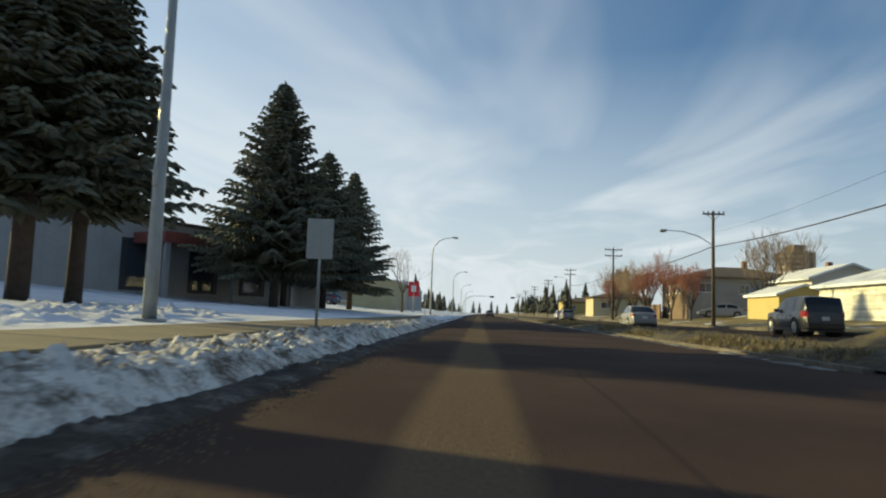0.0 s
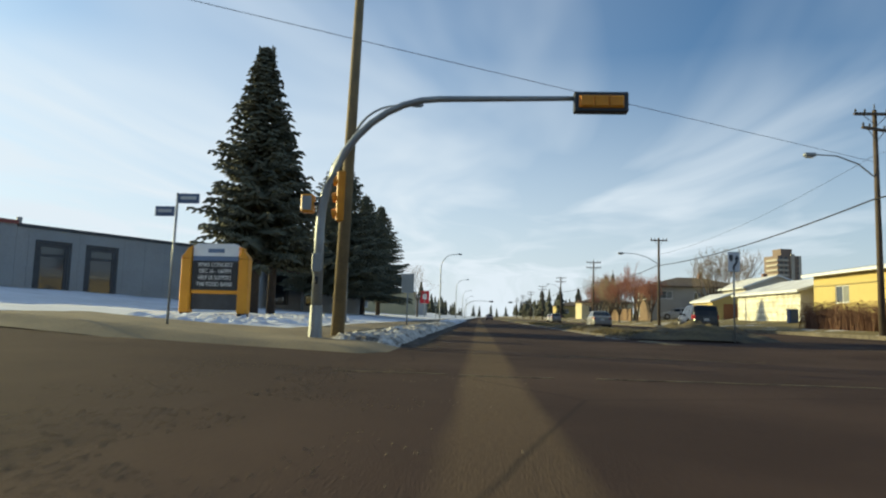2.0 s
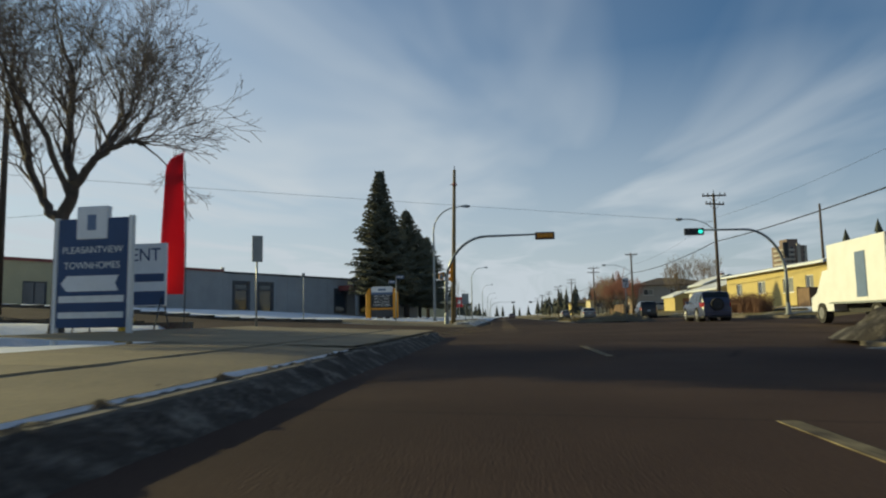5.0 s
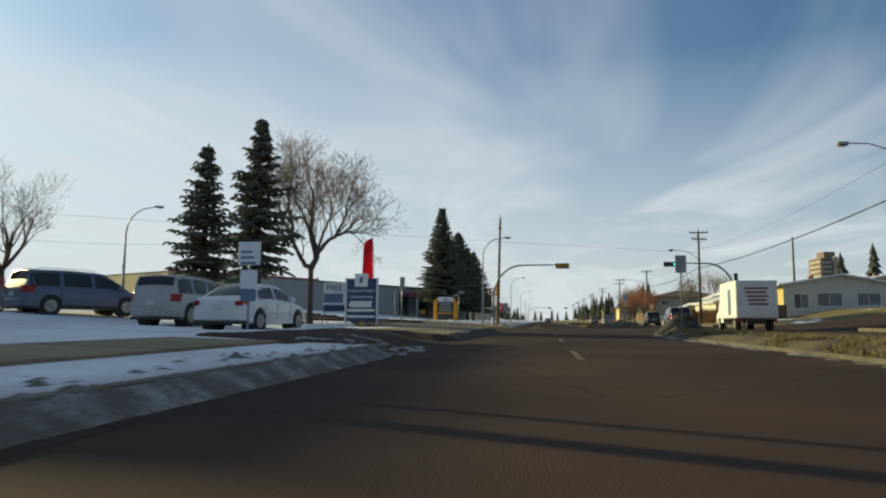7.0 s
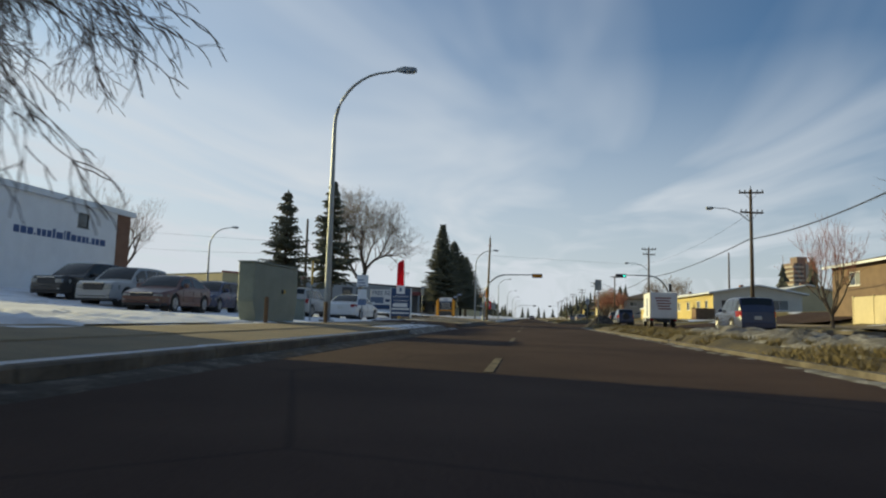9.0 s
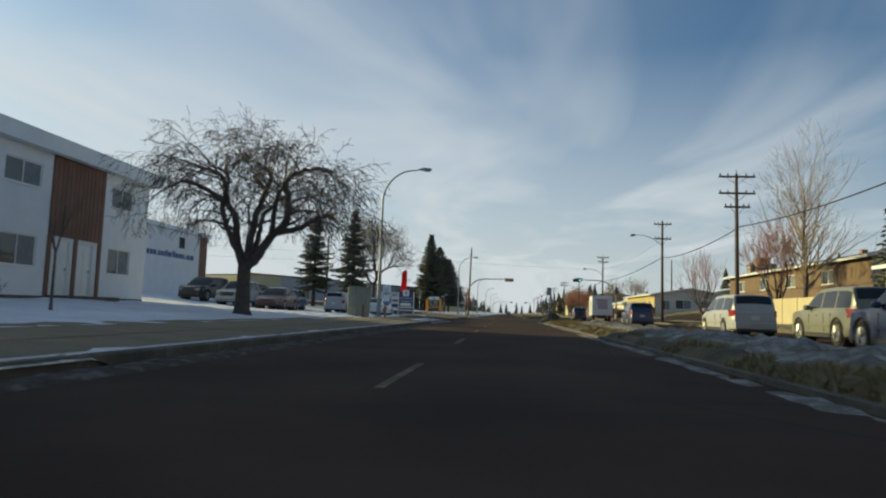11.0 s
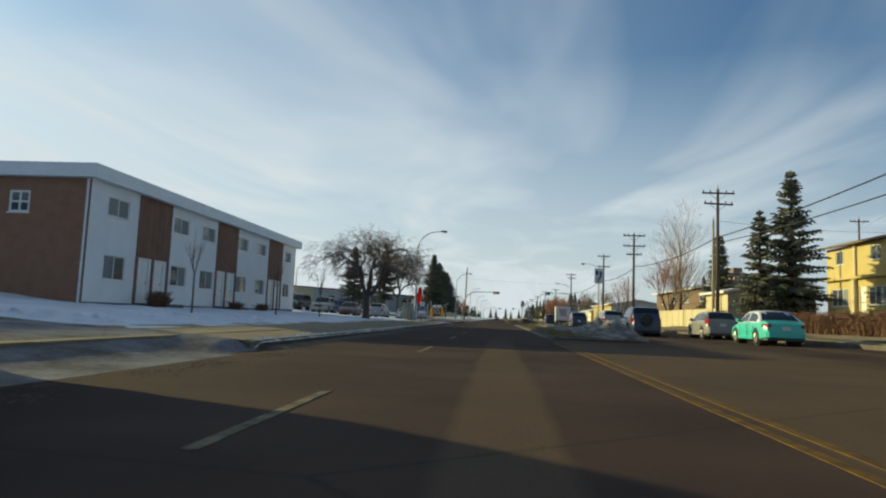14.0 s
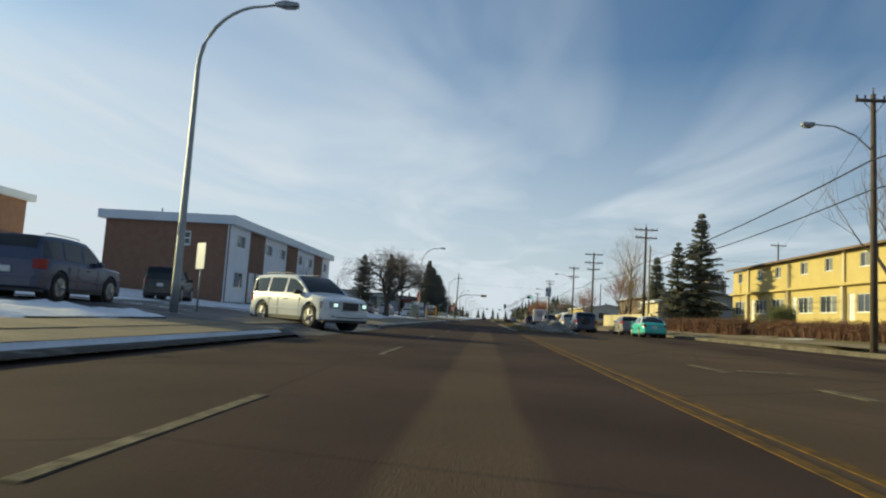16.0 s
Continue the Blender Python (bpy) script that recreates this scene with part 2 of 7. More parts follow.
M_GREY_SNOW = mat("grey_ploughed_snow", (0.13, 0.118, 0.10), (0.40, 0.39, 0.37), scale=2.6, rough=0.95, bump=1.0, bump_scale=12, spread=(0.46, 0.68))
M_MEDIAN = mat("median_turf", (0.125, 0.098, 0.048), (0.048, 0.039, 0.028), scale=0.9, rough=0.95, bump=0.9, bump_scale=12, spread=(0.40, 0.60))
M_STRAW = mat("dead_straw", (0.30, 0.235, 0.105), (0.17, 0.13, 0.06), scale=3, rough=0.9)
M_WHITE_LINE = mat("worn_white_line", (0.23, 0.19, 0.115), (0.06, 0.048, 0.036), scale=5, rough=0.8, spread=(0.38, 0.62), spec=0.1)
M_YELLOW_LINE = mat("worn_yellow_line", (0.19, 0.10, 0.016), (0.06, 0.043, 0.022), scale=5, rough=0.8, spread=(0.38, 0.62), spec=0.1)
M_STEEL = mat("galvanised_steel", (0.34, 0.36, 0.36), (0.26, 0.275, 0.28), scale=3, rough=0.5, metal=0.5)
M_DARK_STEEL = mat("dark_steel", (0.08, 0.085, 0.09), (0.05, 0.05, 0.055), scale=3, rough=0.5, metal=0.3)
M_POLE_WOOD = mat("tarred_pole_wood", (0.115, 0.085, 0.060), (0.070, 0.052, 0.040), scale=2.5, rough=0.85, bump=0.5, bump_scale=16)
M_POLE_YELLOW = mat("yellowed_pole_wood", (0.27, 0.20, 0.10), (0.17, 0.13, 0.075), scale=2.0, rough=0.8, bump=0.4, bump_scale=18)
M_GREY_POLE = mat("weathered_grey_pole", (0.40, 0.36, 0.28), (0.28, 0.25, 0.20), scale=2.0, rough=0.8, bump=0.3)
M_BARK = mat("grey_brown_bark", (0.125, 0.100, 0.080), (0.070, 0.055, 0.045), scale=5, rough=0.9, bump=0.9, bump_scale=18)
M_TWIG = mat("fine_twigs", (0.21, 0.165, 0.125), (0.15, 0.115, 0.09), scale=2, rough=0.9)
M_TWIG_DARK = mat("dark_twigs", (0.16, 0.12, 0.097), (0.11, 0.084, 0.07), scale=2, rough=0.9)
M_TWIG_RED = mat("reddish_twigs", (0.27, 0.105, 0.085), (0.20, 0.095, 0.07), scale=2, rough=0.9)
M_TWIG_PALE = mat("pale_twigs", (0.30, 0.225, 0.15), (0.22, 0.17, 0.12), scale=2, rough=0.9)
M_NEEDLE = mat("spruce_needles", (0.100, 0.112, 0.080), (0.150, 0.138, 0.086), scale=1.6, rough=0.75, detail_scale=25, spec=0.25)
M_SPRUCE_BARK = mat("spruce_bark", (0.085, 0.062, 0.048), (0.050, 0.038, 0.030), scale=6, rough=0.95, bump=0.8)
M_STUCCO = mat("white_stucco", (0.76, 0.77, 0.78), (0.69, 0.70, 0.71), scale=1.2, rough=0.9, bump=0.3, bump_scale=60)
M_BRICK = mat("brown_brick", (0.30, 0.165, 0.105), (0.235, 0.125, 0.08), scale=2.2, rough=0.85, vary=0.22, detail_scale=18)
M_PANEL = mat("brown_siding", (0.215, 0.115, 0.075), (0.16, 0.085, 0.056), scale=1.4, rough=0.75, vary=0.10)
M_FASCIA = mat("white_fascia", (0.74, 0.77, 0.79), (0.66, 0.68, 0.70), scale=1.0, rough=0.6)
M_ROOF_SNOW = mat("roof_snow_and_gravel", (0.78, 0.80, 0.83), (0.55, 0.54, 0.52), scale=0.7, rough=0.85)
M_SHINGLE = mat("brown_shingles", (0.155, 0.115, 0.080), (0.10, 0.075, 0.055), scale=2, rough=0.9, bump=0.5, vary=0.15)
M_GREY_STUCCO = mat("grey_stucco", (0.37, 0.365, 0.35), (0.31, 0.305, 0.29), scale=0.7, rough=0.9, bump=0.25, bump_scale=50)
M_TAN_STUCCO = mat("tan_stucco", (0.50, 0.43, 0.25), (0.43, 0.37, 0.22), scale=0.7, rough=0.9, bump=0.25, bump_scale=50)
M_RED_TRIM = mat("dull_red_trim", (0.28, 0.075, 0.06), (0.20, 0.06, 0.05), scale=1, rough=0.6)
M_YELLOW_WALL = mat("yellow_stucco", (0.54, 0.43, 0.17), (0.47, 0.37, 0.145), scale=0.8, rough=0.9, bump=0.25, bump_scale=50)
M_CREAM = mat("cream_stucco", (0.58, 0.50, 0.31), (0.50, 0.43, 0.27), scale=0.6, rough=0.9, bump=0.25, bump_scale=50)
M_BROWN_DOOR = mat("brown_garage_door", (0.32, 0.135, 0.06), (0.26, 0.11, 0.05), scale=2, rough=0.6)
M_BROWN_WALL = mat("brown_board_wall", (0.20, 0.135, 0.085), (0.14, 0.095, 0.065), scale=1.2, rough=0.85)
M_PALE_GREY = mat("pale_grey_stucco", (0.60, 0.58, 0.52), (0.52, 0.50, 0.45), scale=0.7, rough=0.9, bump=0.25, bump_scale=50)
# white boards with darker blotches, each board's tone varied
M_WHITE_BOARD = mat("blotchy_white_boards", (0.74, 0.72, 0.62), (0.50, 0.47, 0.38), scale=1.6, rough=0.8, spread=(0.42, 0.60), vary=0.22)
M_FENCE = mat("brown_fence_boards", (0.20, 0.125, 0.070), (0.135, 0.085, 0.05), scale=2, rough=0.85, vary=0.2)
M_WHITE_PAINT = mat("white_paint", (0.78, 0.78, 0.76), (0.70, 0.70, 0.68), scale=2, rough=0.5)
# near-black for floors and ceilings: shade of unlit rooms put into the colour
M_DARK = mat("interior_shade", (0.045, 0.043, 0.042), (0.03, 0.03, 0.03), scale=1, rough=0.9)
M_CURTAIN = mat("pale_curtain", (0.24, 0.25, 0.25), (0.17, 0.18, 0.18), scale=3, rough=0.9)
M_WINDOW = glass("window_glass", (0.055, 0.065, 0.075), 0.05)
M_CAR_GLASS = glass("car_glass", (0.020, 0.024, 0.027), 0.015, 1.36)
M_TYRE = mat("tyre_rubber", (0.022, 0.021, 0.020), (0.055, 0.05, 0.043), scale=5, rough=0.9)
M_RIM = mat("alloy_rim", (0.42, 0.42, 0.42), (0.26, 0.25, 0.235), scale=6, rough=0.4, metal=0.7)
M_PLASTIC = mat("black_plastic", (0.028, 0.028, 0.029), (0.05, 0.047, 0.043), scale=4, rough=0.6)
M_CHROME = mat("chrome", (0.62, 0.62, 0.62), (0.5, 0.5, 0.49), scale=5, rough=0.22, metal=0.9)
M_TAIL = mat("red_lamp_lens", (0.30, 0.008, 0.018), (0.24, 0.008, 0.015), scale=5, rough=0.25, spec=0.4)
M_HEAD = mat("clear_lamp_lens", (0.34, 0.36, 0.36), (0.16, 0.17, 0.17), scale=14, rough=0.12, spec=0.8)
M_LIT = glow("lit_headlamp", (0.72, 1.0, 0.86), 0.9)
M_PLATE = mat("number_plate", (0.62, 0.62, 0.60), (0.52, 0.52, 0.5), scale=8, rough=0.5)
M_BAR_DARK = mat("dark_lettering_bar", (0.07, 0.075, 0.09), None, scale=6, rough=0.6)
M_BAR_BLUE = mat("blue_lettering", (0.06, 0.105, 0.235), None, scale=3, rough=0.6)
M_BAR_WHITE = mat("white_lettering", (0.80, 0.80, 0.78), None, scale=6, rough=0.5)
M_ORANGE = mat("orange_sign_post", (0.74, 0.33, 0.025), (0.66, 0.28, 0.022), scale=2, rough=0.55)
M_BLACK_BOARD = mat("black_letter_board", (0.022, 0.025, 0.028), (0.035, 0.037, 0.04), scale=3, rough=0.35)
M_SIGN_BLUE = mat("navy_sign_face", (0.030, 0.070, 0.165), (0.026, 0.058, 0.14), scale=2, rough=0.45)
M_SIGN_STRIPE = mat("slate_blue_band", (0.14, 0.20, 0.32), None, scale=2, rough=0.5)
M_SIGN_WHITE = mat("white_sign_face", (0.76, 0.77, 0.78), (0.68, 0.69, 0.70), scale=3, rough=0.45)
M_SIGN_BACK = mat("grey_sign_back", (0.34, 0.36, 0.35), (0.28, 0.30, 0.295), scale=3, rough=0.5, metal=0.3)
M_FLAG_RED = mat("red_flag_cloth", (0.74, 0.040, 0.060), (0.66, 0.030, 0.045), scale=2, rough=0.7)
# thin cloth lets the low sun through
_n, _l = M_FLAG_RED.node_tree.nodes, M_FLAG_RED.node_tree.links
_t, _x = _n.new("ShaderNodeBsdfTranslucent"), _n.new("ShaderNodeMixShader")
_t.inputs["Color"].default_value = (0.80, 0.035, 0.06, 1); _x.inputs[0].default_value = 0.55
_l.new(_n["Principled BSDF"].outputs[0], _x.inputs[1]); _l.new(_t.outputs[0], _x.inputs[2]); _l.new(_x.outputs[0], _n["Material Output"].inputs[0])
M_RED_SIGN = mat("red_sign_face", (0.60, 0.022, 0.035), (0.52, 0.02, 0.03), scale=2, rough=0.4)
M_BOX_GREEN = mat("grey_green_cabinet", (0.215, 0.25, 0.215), (0.165, 0.19, 0.165), scale=2, rough=0.55, bump=0.1)
M_HYDRANT = mat("yellow_hydrant", (0.62, 0.38, 0.02), (0.50, 0.30, 0.02), scale=5, rough=0.5)
M_SIGNAL_YELLOW = mat("signal_yellow", (0.72, 0.30, 0.018), (0.60, 0.23, 0.016), scale=4, rough=0.5)
M_SIGNAL_GREEN = glow("green_signal_lens", (0.05, 0.85, 0.62), 1.6)
M_HEDGE = mat("bare_hedge_twigs", (0.20, 0.105, 0.065), (0.13, 0.07, 0.045), scale=3, rough=0.9)
M_SHRUB = mat("green_shrub_leaves", (0.10, 0.12, 0.045), (0.16, 0.16, 0.06), scale=5, rough=0.8)
M_TOWER = mat("tower_brown", (0.23, 0.17, 0.135), (0.185, 0.14, 0.115), scale=0.2, rough=0.85)
M_TOWER_PALE = mat("tower_pale_concrete", (0.46, 0.42, 0.36), (0.38, 0.35, 0.30), scale=0.2, rough=0.85)
M_FAR_WOODS = mat("far_conifers", (0.045, 0.055, 0.042), (0.085, 0.082, 0.058), scale=0.3, rough=0.9)
M_CABLE = mat("black_cable", (0.025, 0.025, 0.027), None, scale=4, rough=0.6)
PAINTS = {k: paint("paint_" + k, c, d, e) for k, c, d, e in (
    ("white", (0.74, 0.75, 0.75), 0.25, 0.22), ("silver", (0.42, 0.43, 0.43), 0.3, 0.3), ("pewter", (0.27, 0.265, 0.25), 0.3, 0.35), ("navy", (0.030, 0.045, 0.105), 0.25, 0.25),
    ("steel_blue", (0.085, 0.115, 0.19), 0.3, 0.25), ("black", (0.018, 0.018, 0.020), 0.22, 0.25), ("maroon", (0.12, 0.035, 0.030), 0.28, 0.4),
    ("green_grey", (0.20, 0.205, 0.155), 0.3, 0.3), ("turquoise", (0.055, 0.52, 0.44), 0.28, 0.12), ("purple_blue", (0.10, 0.10, 0.22), 0.28, 0.25))}

# ---- builders ----
def link(name, data, material, parent=None, label=""):
    ob = new(name, data)
    if material is not None and len(data.materials) == 0:
        data.materials.append(material)
    if parent is not None:
        ob.parent = parent
    if label:
        ob["label"] = label
    return ob


def part(name, bm, material, parent=None, label="", smooth=False):
    me = bpy.data.meshes.new(name)
    bmesh.ops.recalc_face_normals(bm, faces=bm.faces)
    for f in bm.faces:
        f.smooth = smooth
    bm.to_mesh(me)
    bm.free()
    return link(name, me, material, parent, label)


def thing(name, m, label, category, group="", kind=""):
    ob = new(name)
    ob.empty_display_size = 0.2
    ob.matrix_world = m
    return tagged(ob, label, category, group, kind)


def gz(x, y=None):
    """Height of the ground across the street; the parking lot beside the driveway lies lower."""
    xs = (-3000, -120, -60, -32, -24, -15, -9, -6, -1.75, 5.7, 10, 17, 18, 20, 25, 30, 40, 120, 3000)
    zs = (8, 4.0, 3.0, 1.9, 1.5, 0.72, 0.50, 0.32, 0.17, 0.10, 0.15, 0.25, 0.40, 0.58, 1.05, 2.0, 2.4, 3.5, 8)
    z = float(np.interp(x, xs, zs))
    if y is not None and x < -5.3:
        z -= float(np.interp(x, (-34, -27, -20, -12, -8, -5.3), (0, 0.15, 0.32, 0.32, 0.26, 0))) * float(np.interp(y, (-66, -58, -50, -44, -29, -25), (0, 0.45, 0.6, 1, 1, 0)))
    return z


def box(bm, x0, y0, z0, x1, y1, z1, m=None, taper=0.0):
    c = [(x0, y0, z0), (x1, y0, z0), (x1, y1, z0), (x0, y1, z0),
         (x0 + taper, y0 + taper, z1), (x1 - taper, y0 + taper, z1), (x1 - taper, y1 - taper, z1), (x0 + taper, y1 - taper, z1)]
    v = [bm.verts.new(m @ Vector(p) if m else p) for p in c]
    for q in ((3, 2, 1, 0), (4, 5, 6, 7), (0, 1, 5, 4), (1, 2, 6, 5), (2, 3, 7, 6), (3, 0, 4, 7)):
        bm.faces.new([v[i] for i in q])
    return v


def soft_box(bm, x0, y0, z0, x1, y1, z1, r=0.02, m=None):
    """A box whose edges are chamfered by r."""
    t = bmesh.new()
    box(t, x0, y0, z0, x1, y1, z1, m)
    bmesh.ops.bevel(t, geom=list(t.edges), offset=r, segments=1, affect="EDGES")
    me = bpy.data.meshes.new("t"); t.to_mesh(me); t.free(); bm.from_mesh(me); bpy.data.meshes.remove(me)


def tube(bm, pts, radii, sides=8, cap=True):
    pts = [Vector(p) for p in pts]
    if not hasattr(radii, "__len__"):
        radii = [radii] * len(pts)
    rings, up = [], Vector((0.13, 0.21, 0.97))
    for i, p in enumerate(pts):
        d = (pts[min(i + 1, len(pts) - 1)] - pts[max(i - 1, 0)]).normalized()
        a = d.cross(up if abs(d.dot(up)) < 0.95 else Vector((1, 0.1, 0))).normalized()
        b = d.cross(a)
        rings.append([bm.verts.new(p + (a * math.cos(k * math.tau / sides) + b * math.sin(k * math.tau / sides)) * radii[i]) for k in range(sides)])
    for r0, r1 in zip(rings, rings[1:]):
        for k in range(sides):
            bm.faces.new((r0[k], r0[(k + 1) % sides], r1[(k + 1) % sides], r1[k]))
    if cap:
        bm.faces.new(rings[0][::-1]); bm.faces.new(rings[-1])


def one(fn, *a, **k):
    bm = bmesh.new(); fn(bm, *a, **k); return bm


def boxes(*dims):
    bm = bmesh.new()
    for d in dims:
        box(bm, *d)
    return bm


def prism(bm, outline, y0, y1):
    """A side outline of (x, z) pushed from y0 to y1."""
    a = [bm.verts.new((x, y0, z)) for x, z in outline]
    b = [bm.verts.new((x, y1, z)) for x, z in outline]
    bm.faces.new(a); bm.faces.new(b[::-1])
    for i in range(len(a)):
        j = (i + 1) % len(a)
        bm.faces.new((a[i], b[i], b[j], a[j]))


def from_lists(name, verts, faces, material, parent=None, label="", smooth=False):
    me = bpy.data.meshes.new(name)
    me.from_pydata(verts, [], faces)
    if smooth:
        me.shade_smooth()
    me.update()
    return link(name, me, material, parent, label)


def words(name, text, size, material, parent, m, label="", extrude=0.004, spacing=1.0, xscale=1.0):
    cu = bpy.data.curves.new(name, "FONT")
    cu.body, cu.size, cu.align_x, cu.align_y, cu.extrude, cu.space_character = text, size, "CENTER", "CENTER", extrude, spacing
    t = bpy.data.objects.new(name, cu)
    me = bpy.data.meshes.new_from_object(t)
    bpy.data.objects.remove(t)
    me.transform(m @ Matrix.Diagonal((xscale, 1, 1, 1)))
    return link(name, me, material, parent, label)


FACING_US = pose(0, 0, 0, 90, 0, 0)     # lettering that is read looking along +y


def wall_run(parent, name, p0, p1, z0, z1, openings, material, thick=0.22, label=""):
    """A wall from p0 to p1 whose outside lies to the right of that way, with openings (u0, v0, u1, v1) cut through."""
    u = (Vector(p1) - Vector(p0)); length = u.length; u.normalize()
    m = Matrix(((u.x, -u.y, 0, p0[0]), (u.y, u.x, 0, p0[1]), (0, 0, 1, 0), (0, 0, 0, 1)))
    us = sorted({0.004, length - 0.004, *[o[0] for o in openings], *[o[2] for o in openings]})
    vs = sorted({z0, z1, *[o[1] for o in openings], *[o[3] for o in openings]})
    bm = bmesh.new()
    nu, nv = len(us) - 1, len(vs) - 1
    def solid(i, j):
        if not (0 <= i < nu and 0 <= j < nv): return False
        a, b, c, d = us[i], us[i + 1], vs[j], vs[j + 1]
        return not any(o[0] - 1e-6 <= a and b <= o[2] + 1e-6 and o[1] - 1e-6 <= c and d <= o[3] + 1e-6 for o in openings)
    made = {}
    def at(i, j, w):
        if (i, j, w) not in made:
            made[i, j, w] = bm.verts.new(m @ Vector((us[i], thick * w, vs[j])))
        return made[i, j, w]
    for i in range(nu):
        for j in range(nv):
            if not solid(i, j): continue
            bm.faces.new((at(i, j, 0), at(i + 1, j, 0), at(i + 1, j + 1, 0), at(i, j + 1, 0)))
            bm.faces.new((at(i, j + 1, 1), at(i + 1, j + 1, 1), at(i + 1, j, 1), at(i, j, 1)))
            for di, dj, e in ((-1, 0, ((i, j), (i, j + 1))), (1, 0, ((i + 1, j), (i + 1, j + 1))), (0, -1, ((i, j), (i + 1, j))), (0, 1, ((i, j + 1), (i + 1, j + 1)))):
                if not solid(i + di, j + dj):
                    (a, b), (c, d) = e
                    bm.faces.new((at(a, b, 0), at(c, d, 0), at(c, d, 1), at(a, b, 1)))
    return part(name, bm, material, parent, label), m


def window_in(parent, m, o, frame_mat=None, mullions=1, curtain=0.0, sill=True, inset=0.07, bar=0.055, pane_mat=None):
    """A framed window set into opening o of the wall whose frame of reference is m; outside is at w = 0."""
    u0, v0, u1, v1 = o
    bm = bmesh.new()
    for d in ((u0, v0, u1, v0 + bar), (u0, v1 - bar, u1, v1), (u0, v0 + bar, u0 + bar, v1 - bar), (u1 - bar, v0 + bar, u1, v1 - bar)):
        box(bm, d[0], inset - 0.03, d[1], d[2], inset + 0.05, d[3], m)
    for k in range(1, mullions + 1):
        c = u0 + (u1 - u0) * k / (mullions + 1)
        box(bm, c - bar * 0.45, inset - 0.02, v0 + bar, c + bar * 0.45, inset + 0.04, v1 - bar, m)
    w = part("window", bm, frame_mat or M_WHITE_PAINT, parent)
    part("pane", one(box, u0 + bar, inset + 0.01, v0 + bar, u1 - bar, inset + 0.018, v1 - bar, m), pane_mat or M_WINDOW, w)
    if sill:
        part("sill", one(box, u0 - 0.04, -0.05, v0 - 0.05, u1 + 0.04, inset, v0 - 0.004, m), frame_mat or M_WHITE_PAINT, w)
    if curtain:
        c0, c1 = (u0 + (u1 - u0) * (1 - curtain), u1 - bar) if curtain > 0 else (u0 + bar, u0 + (u1 - u0) * -curtain)
        cm = bmesh.new(); n = 13; row = []
        for k in range(n):
            a = c0 + (c1 - c0) * k / (n - 1)
            row.append([cm.verts.new(m @ Vector((a, inset - 0.001 + 0.006 * (k % 2), z))) for z in (v0 + bar, v1 - bar)])
        for r0, r1 in zip(row, row[1:]):
            cm.faces.new((r0[0], r1[0], r1[1], r0[1]))
        part("curtain", cm, M_CURTAIN, w)
    return w


# ---- ground, road, median ----
CROSS0, CROSS1 = -26.0, -7.5      # the side street lies between these

def in_cross(y):
    return CROSS0 < y < CROSS1

def sheet(name, xs, ys, height, material, label, kind="structure", smooth=True):
    verts = [(x, y, height(x, y)) for y in ys for x in xs]
    n = len(xs)
    faces = [(j * n + i, j * n + i + 1, (j + 1) * n + i + 1, (j + 1) * n + i) for j in range(len(ys) - 1) for i in range(n - 1)]
    ob = from_lists(name, verts, faces, material, smooth=smooth)
    return tagged(ob, label, name, kind=kind)

def spaced(a, b, step):
    return list(np.linspace(a, b, max(2, int(round((b - a) / step)) + 1)))

def wob(x, y, s=1.0, o=0.0):
    return noise.noise(Vector((x * s + o, y * s, 3.1)))

def ground_z(x, y):
    z = gz(x, y)
    if -1.78 < x < 17.15 or (in_cross(y) and -400 < x < 400):
        return z - 0.35
    if x > -3.4 and (-53.0 < y < -45.0 or -126.5 < y < -112.5):
        return z - 0.30
    if x > -9.2 and (CROSS1 - 0.1 < y < -3.6 or -36.6 < y < CROSS0 + 0.1):
        z -= 0.42
    if x < -4.6:
        z += 0.10 * wob(x, y, 0.45) * min(1, (-4.6 - x) / 2) + 0.05 * wob(x, y, 1.6)
    elif x > 19:
        z += 0.06 * wob(x, y, 0.6)
    return z

gx = [-3000, -900, -300, -120, -80, -60] + spaced(-48, -8, 1.0) + spaced(-7.6, -2.2, 0.4) + [-1.8, -1.74, 3, 8, 13, 17.1, 17.16, 17.6, 18.2] + spaced(19, 45, 1.0) + [60, 90, 140, 300, 900, 3000]
gy = [-3000, -700, -300, -190] + spaced(-170, CROSS0 - 0.02, 1.0) + [CROSS0 + 0.02, CROSS1 - 0.02] + spaced(CROSS1 + 0.02, 120, 1.2) + [150, 200, 300, 500, 900, 1800, 3000]
sheet("ground", gx, gy, ground_z, M_GROUND, "snowy verge and dead grass beside the street")

sheet("road", spaced(-1.75, 17.15, 0.63), [-400, -200] + spaced(-170, 130, 2.0) + [180, 300, 700, 1400],
      lambda x, y: 0.0 + max(0.0, x - 9.0) * 0.022 + 0.006 * wob(x, y, 0.3), M_ROAD, "worn grey-brown asphalt avenue with sanded lane centres")

def street_z(x, y):
    return gz(x) - 0.17 if x < 0 else gz(x) - 0.10
sheet("side_street", [-400, -120, -60] + spaced(-48, -1.72, 1.5), spaced(CROSS0, CROSS1, 1.6), street_z, M_STREET, "worn asphalt side street meeting the avenue")
sheet("side_street_east", [17.12] + spaced(18, 48, 1.5) + [60, 120, 400], spaced(CROSS0, CROSS1, 1.6), street_z, M_STREET, "worn asphalt side street beyond the avenue")

# kerb stones and walk slabs, one by one where the camera passes
def left_gap(y):
    return CROSS0 - 0.5 < y < CROSS1 + 5.5 or -52.5 < y < -45.5 or -200 < y < -113.0

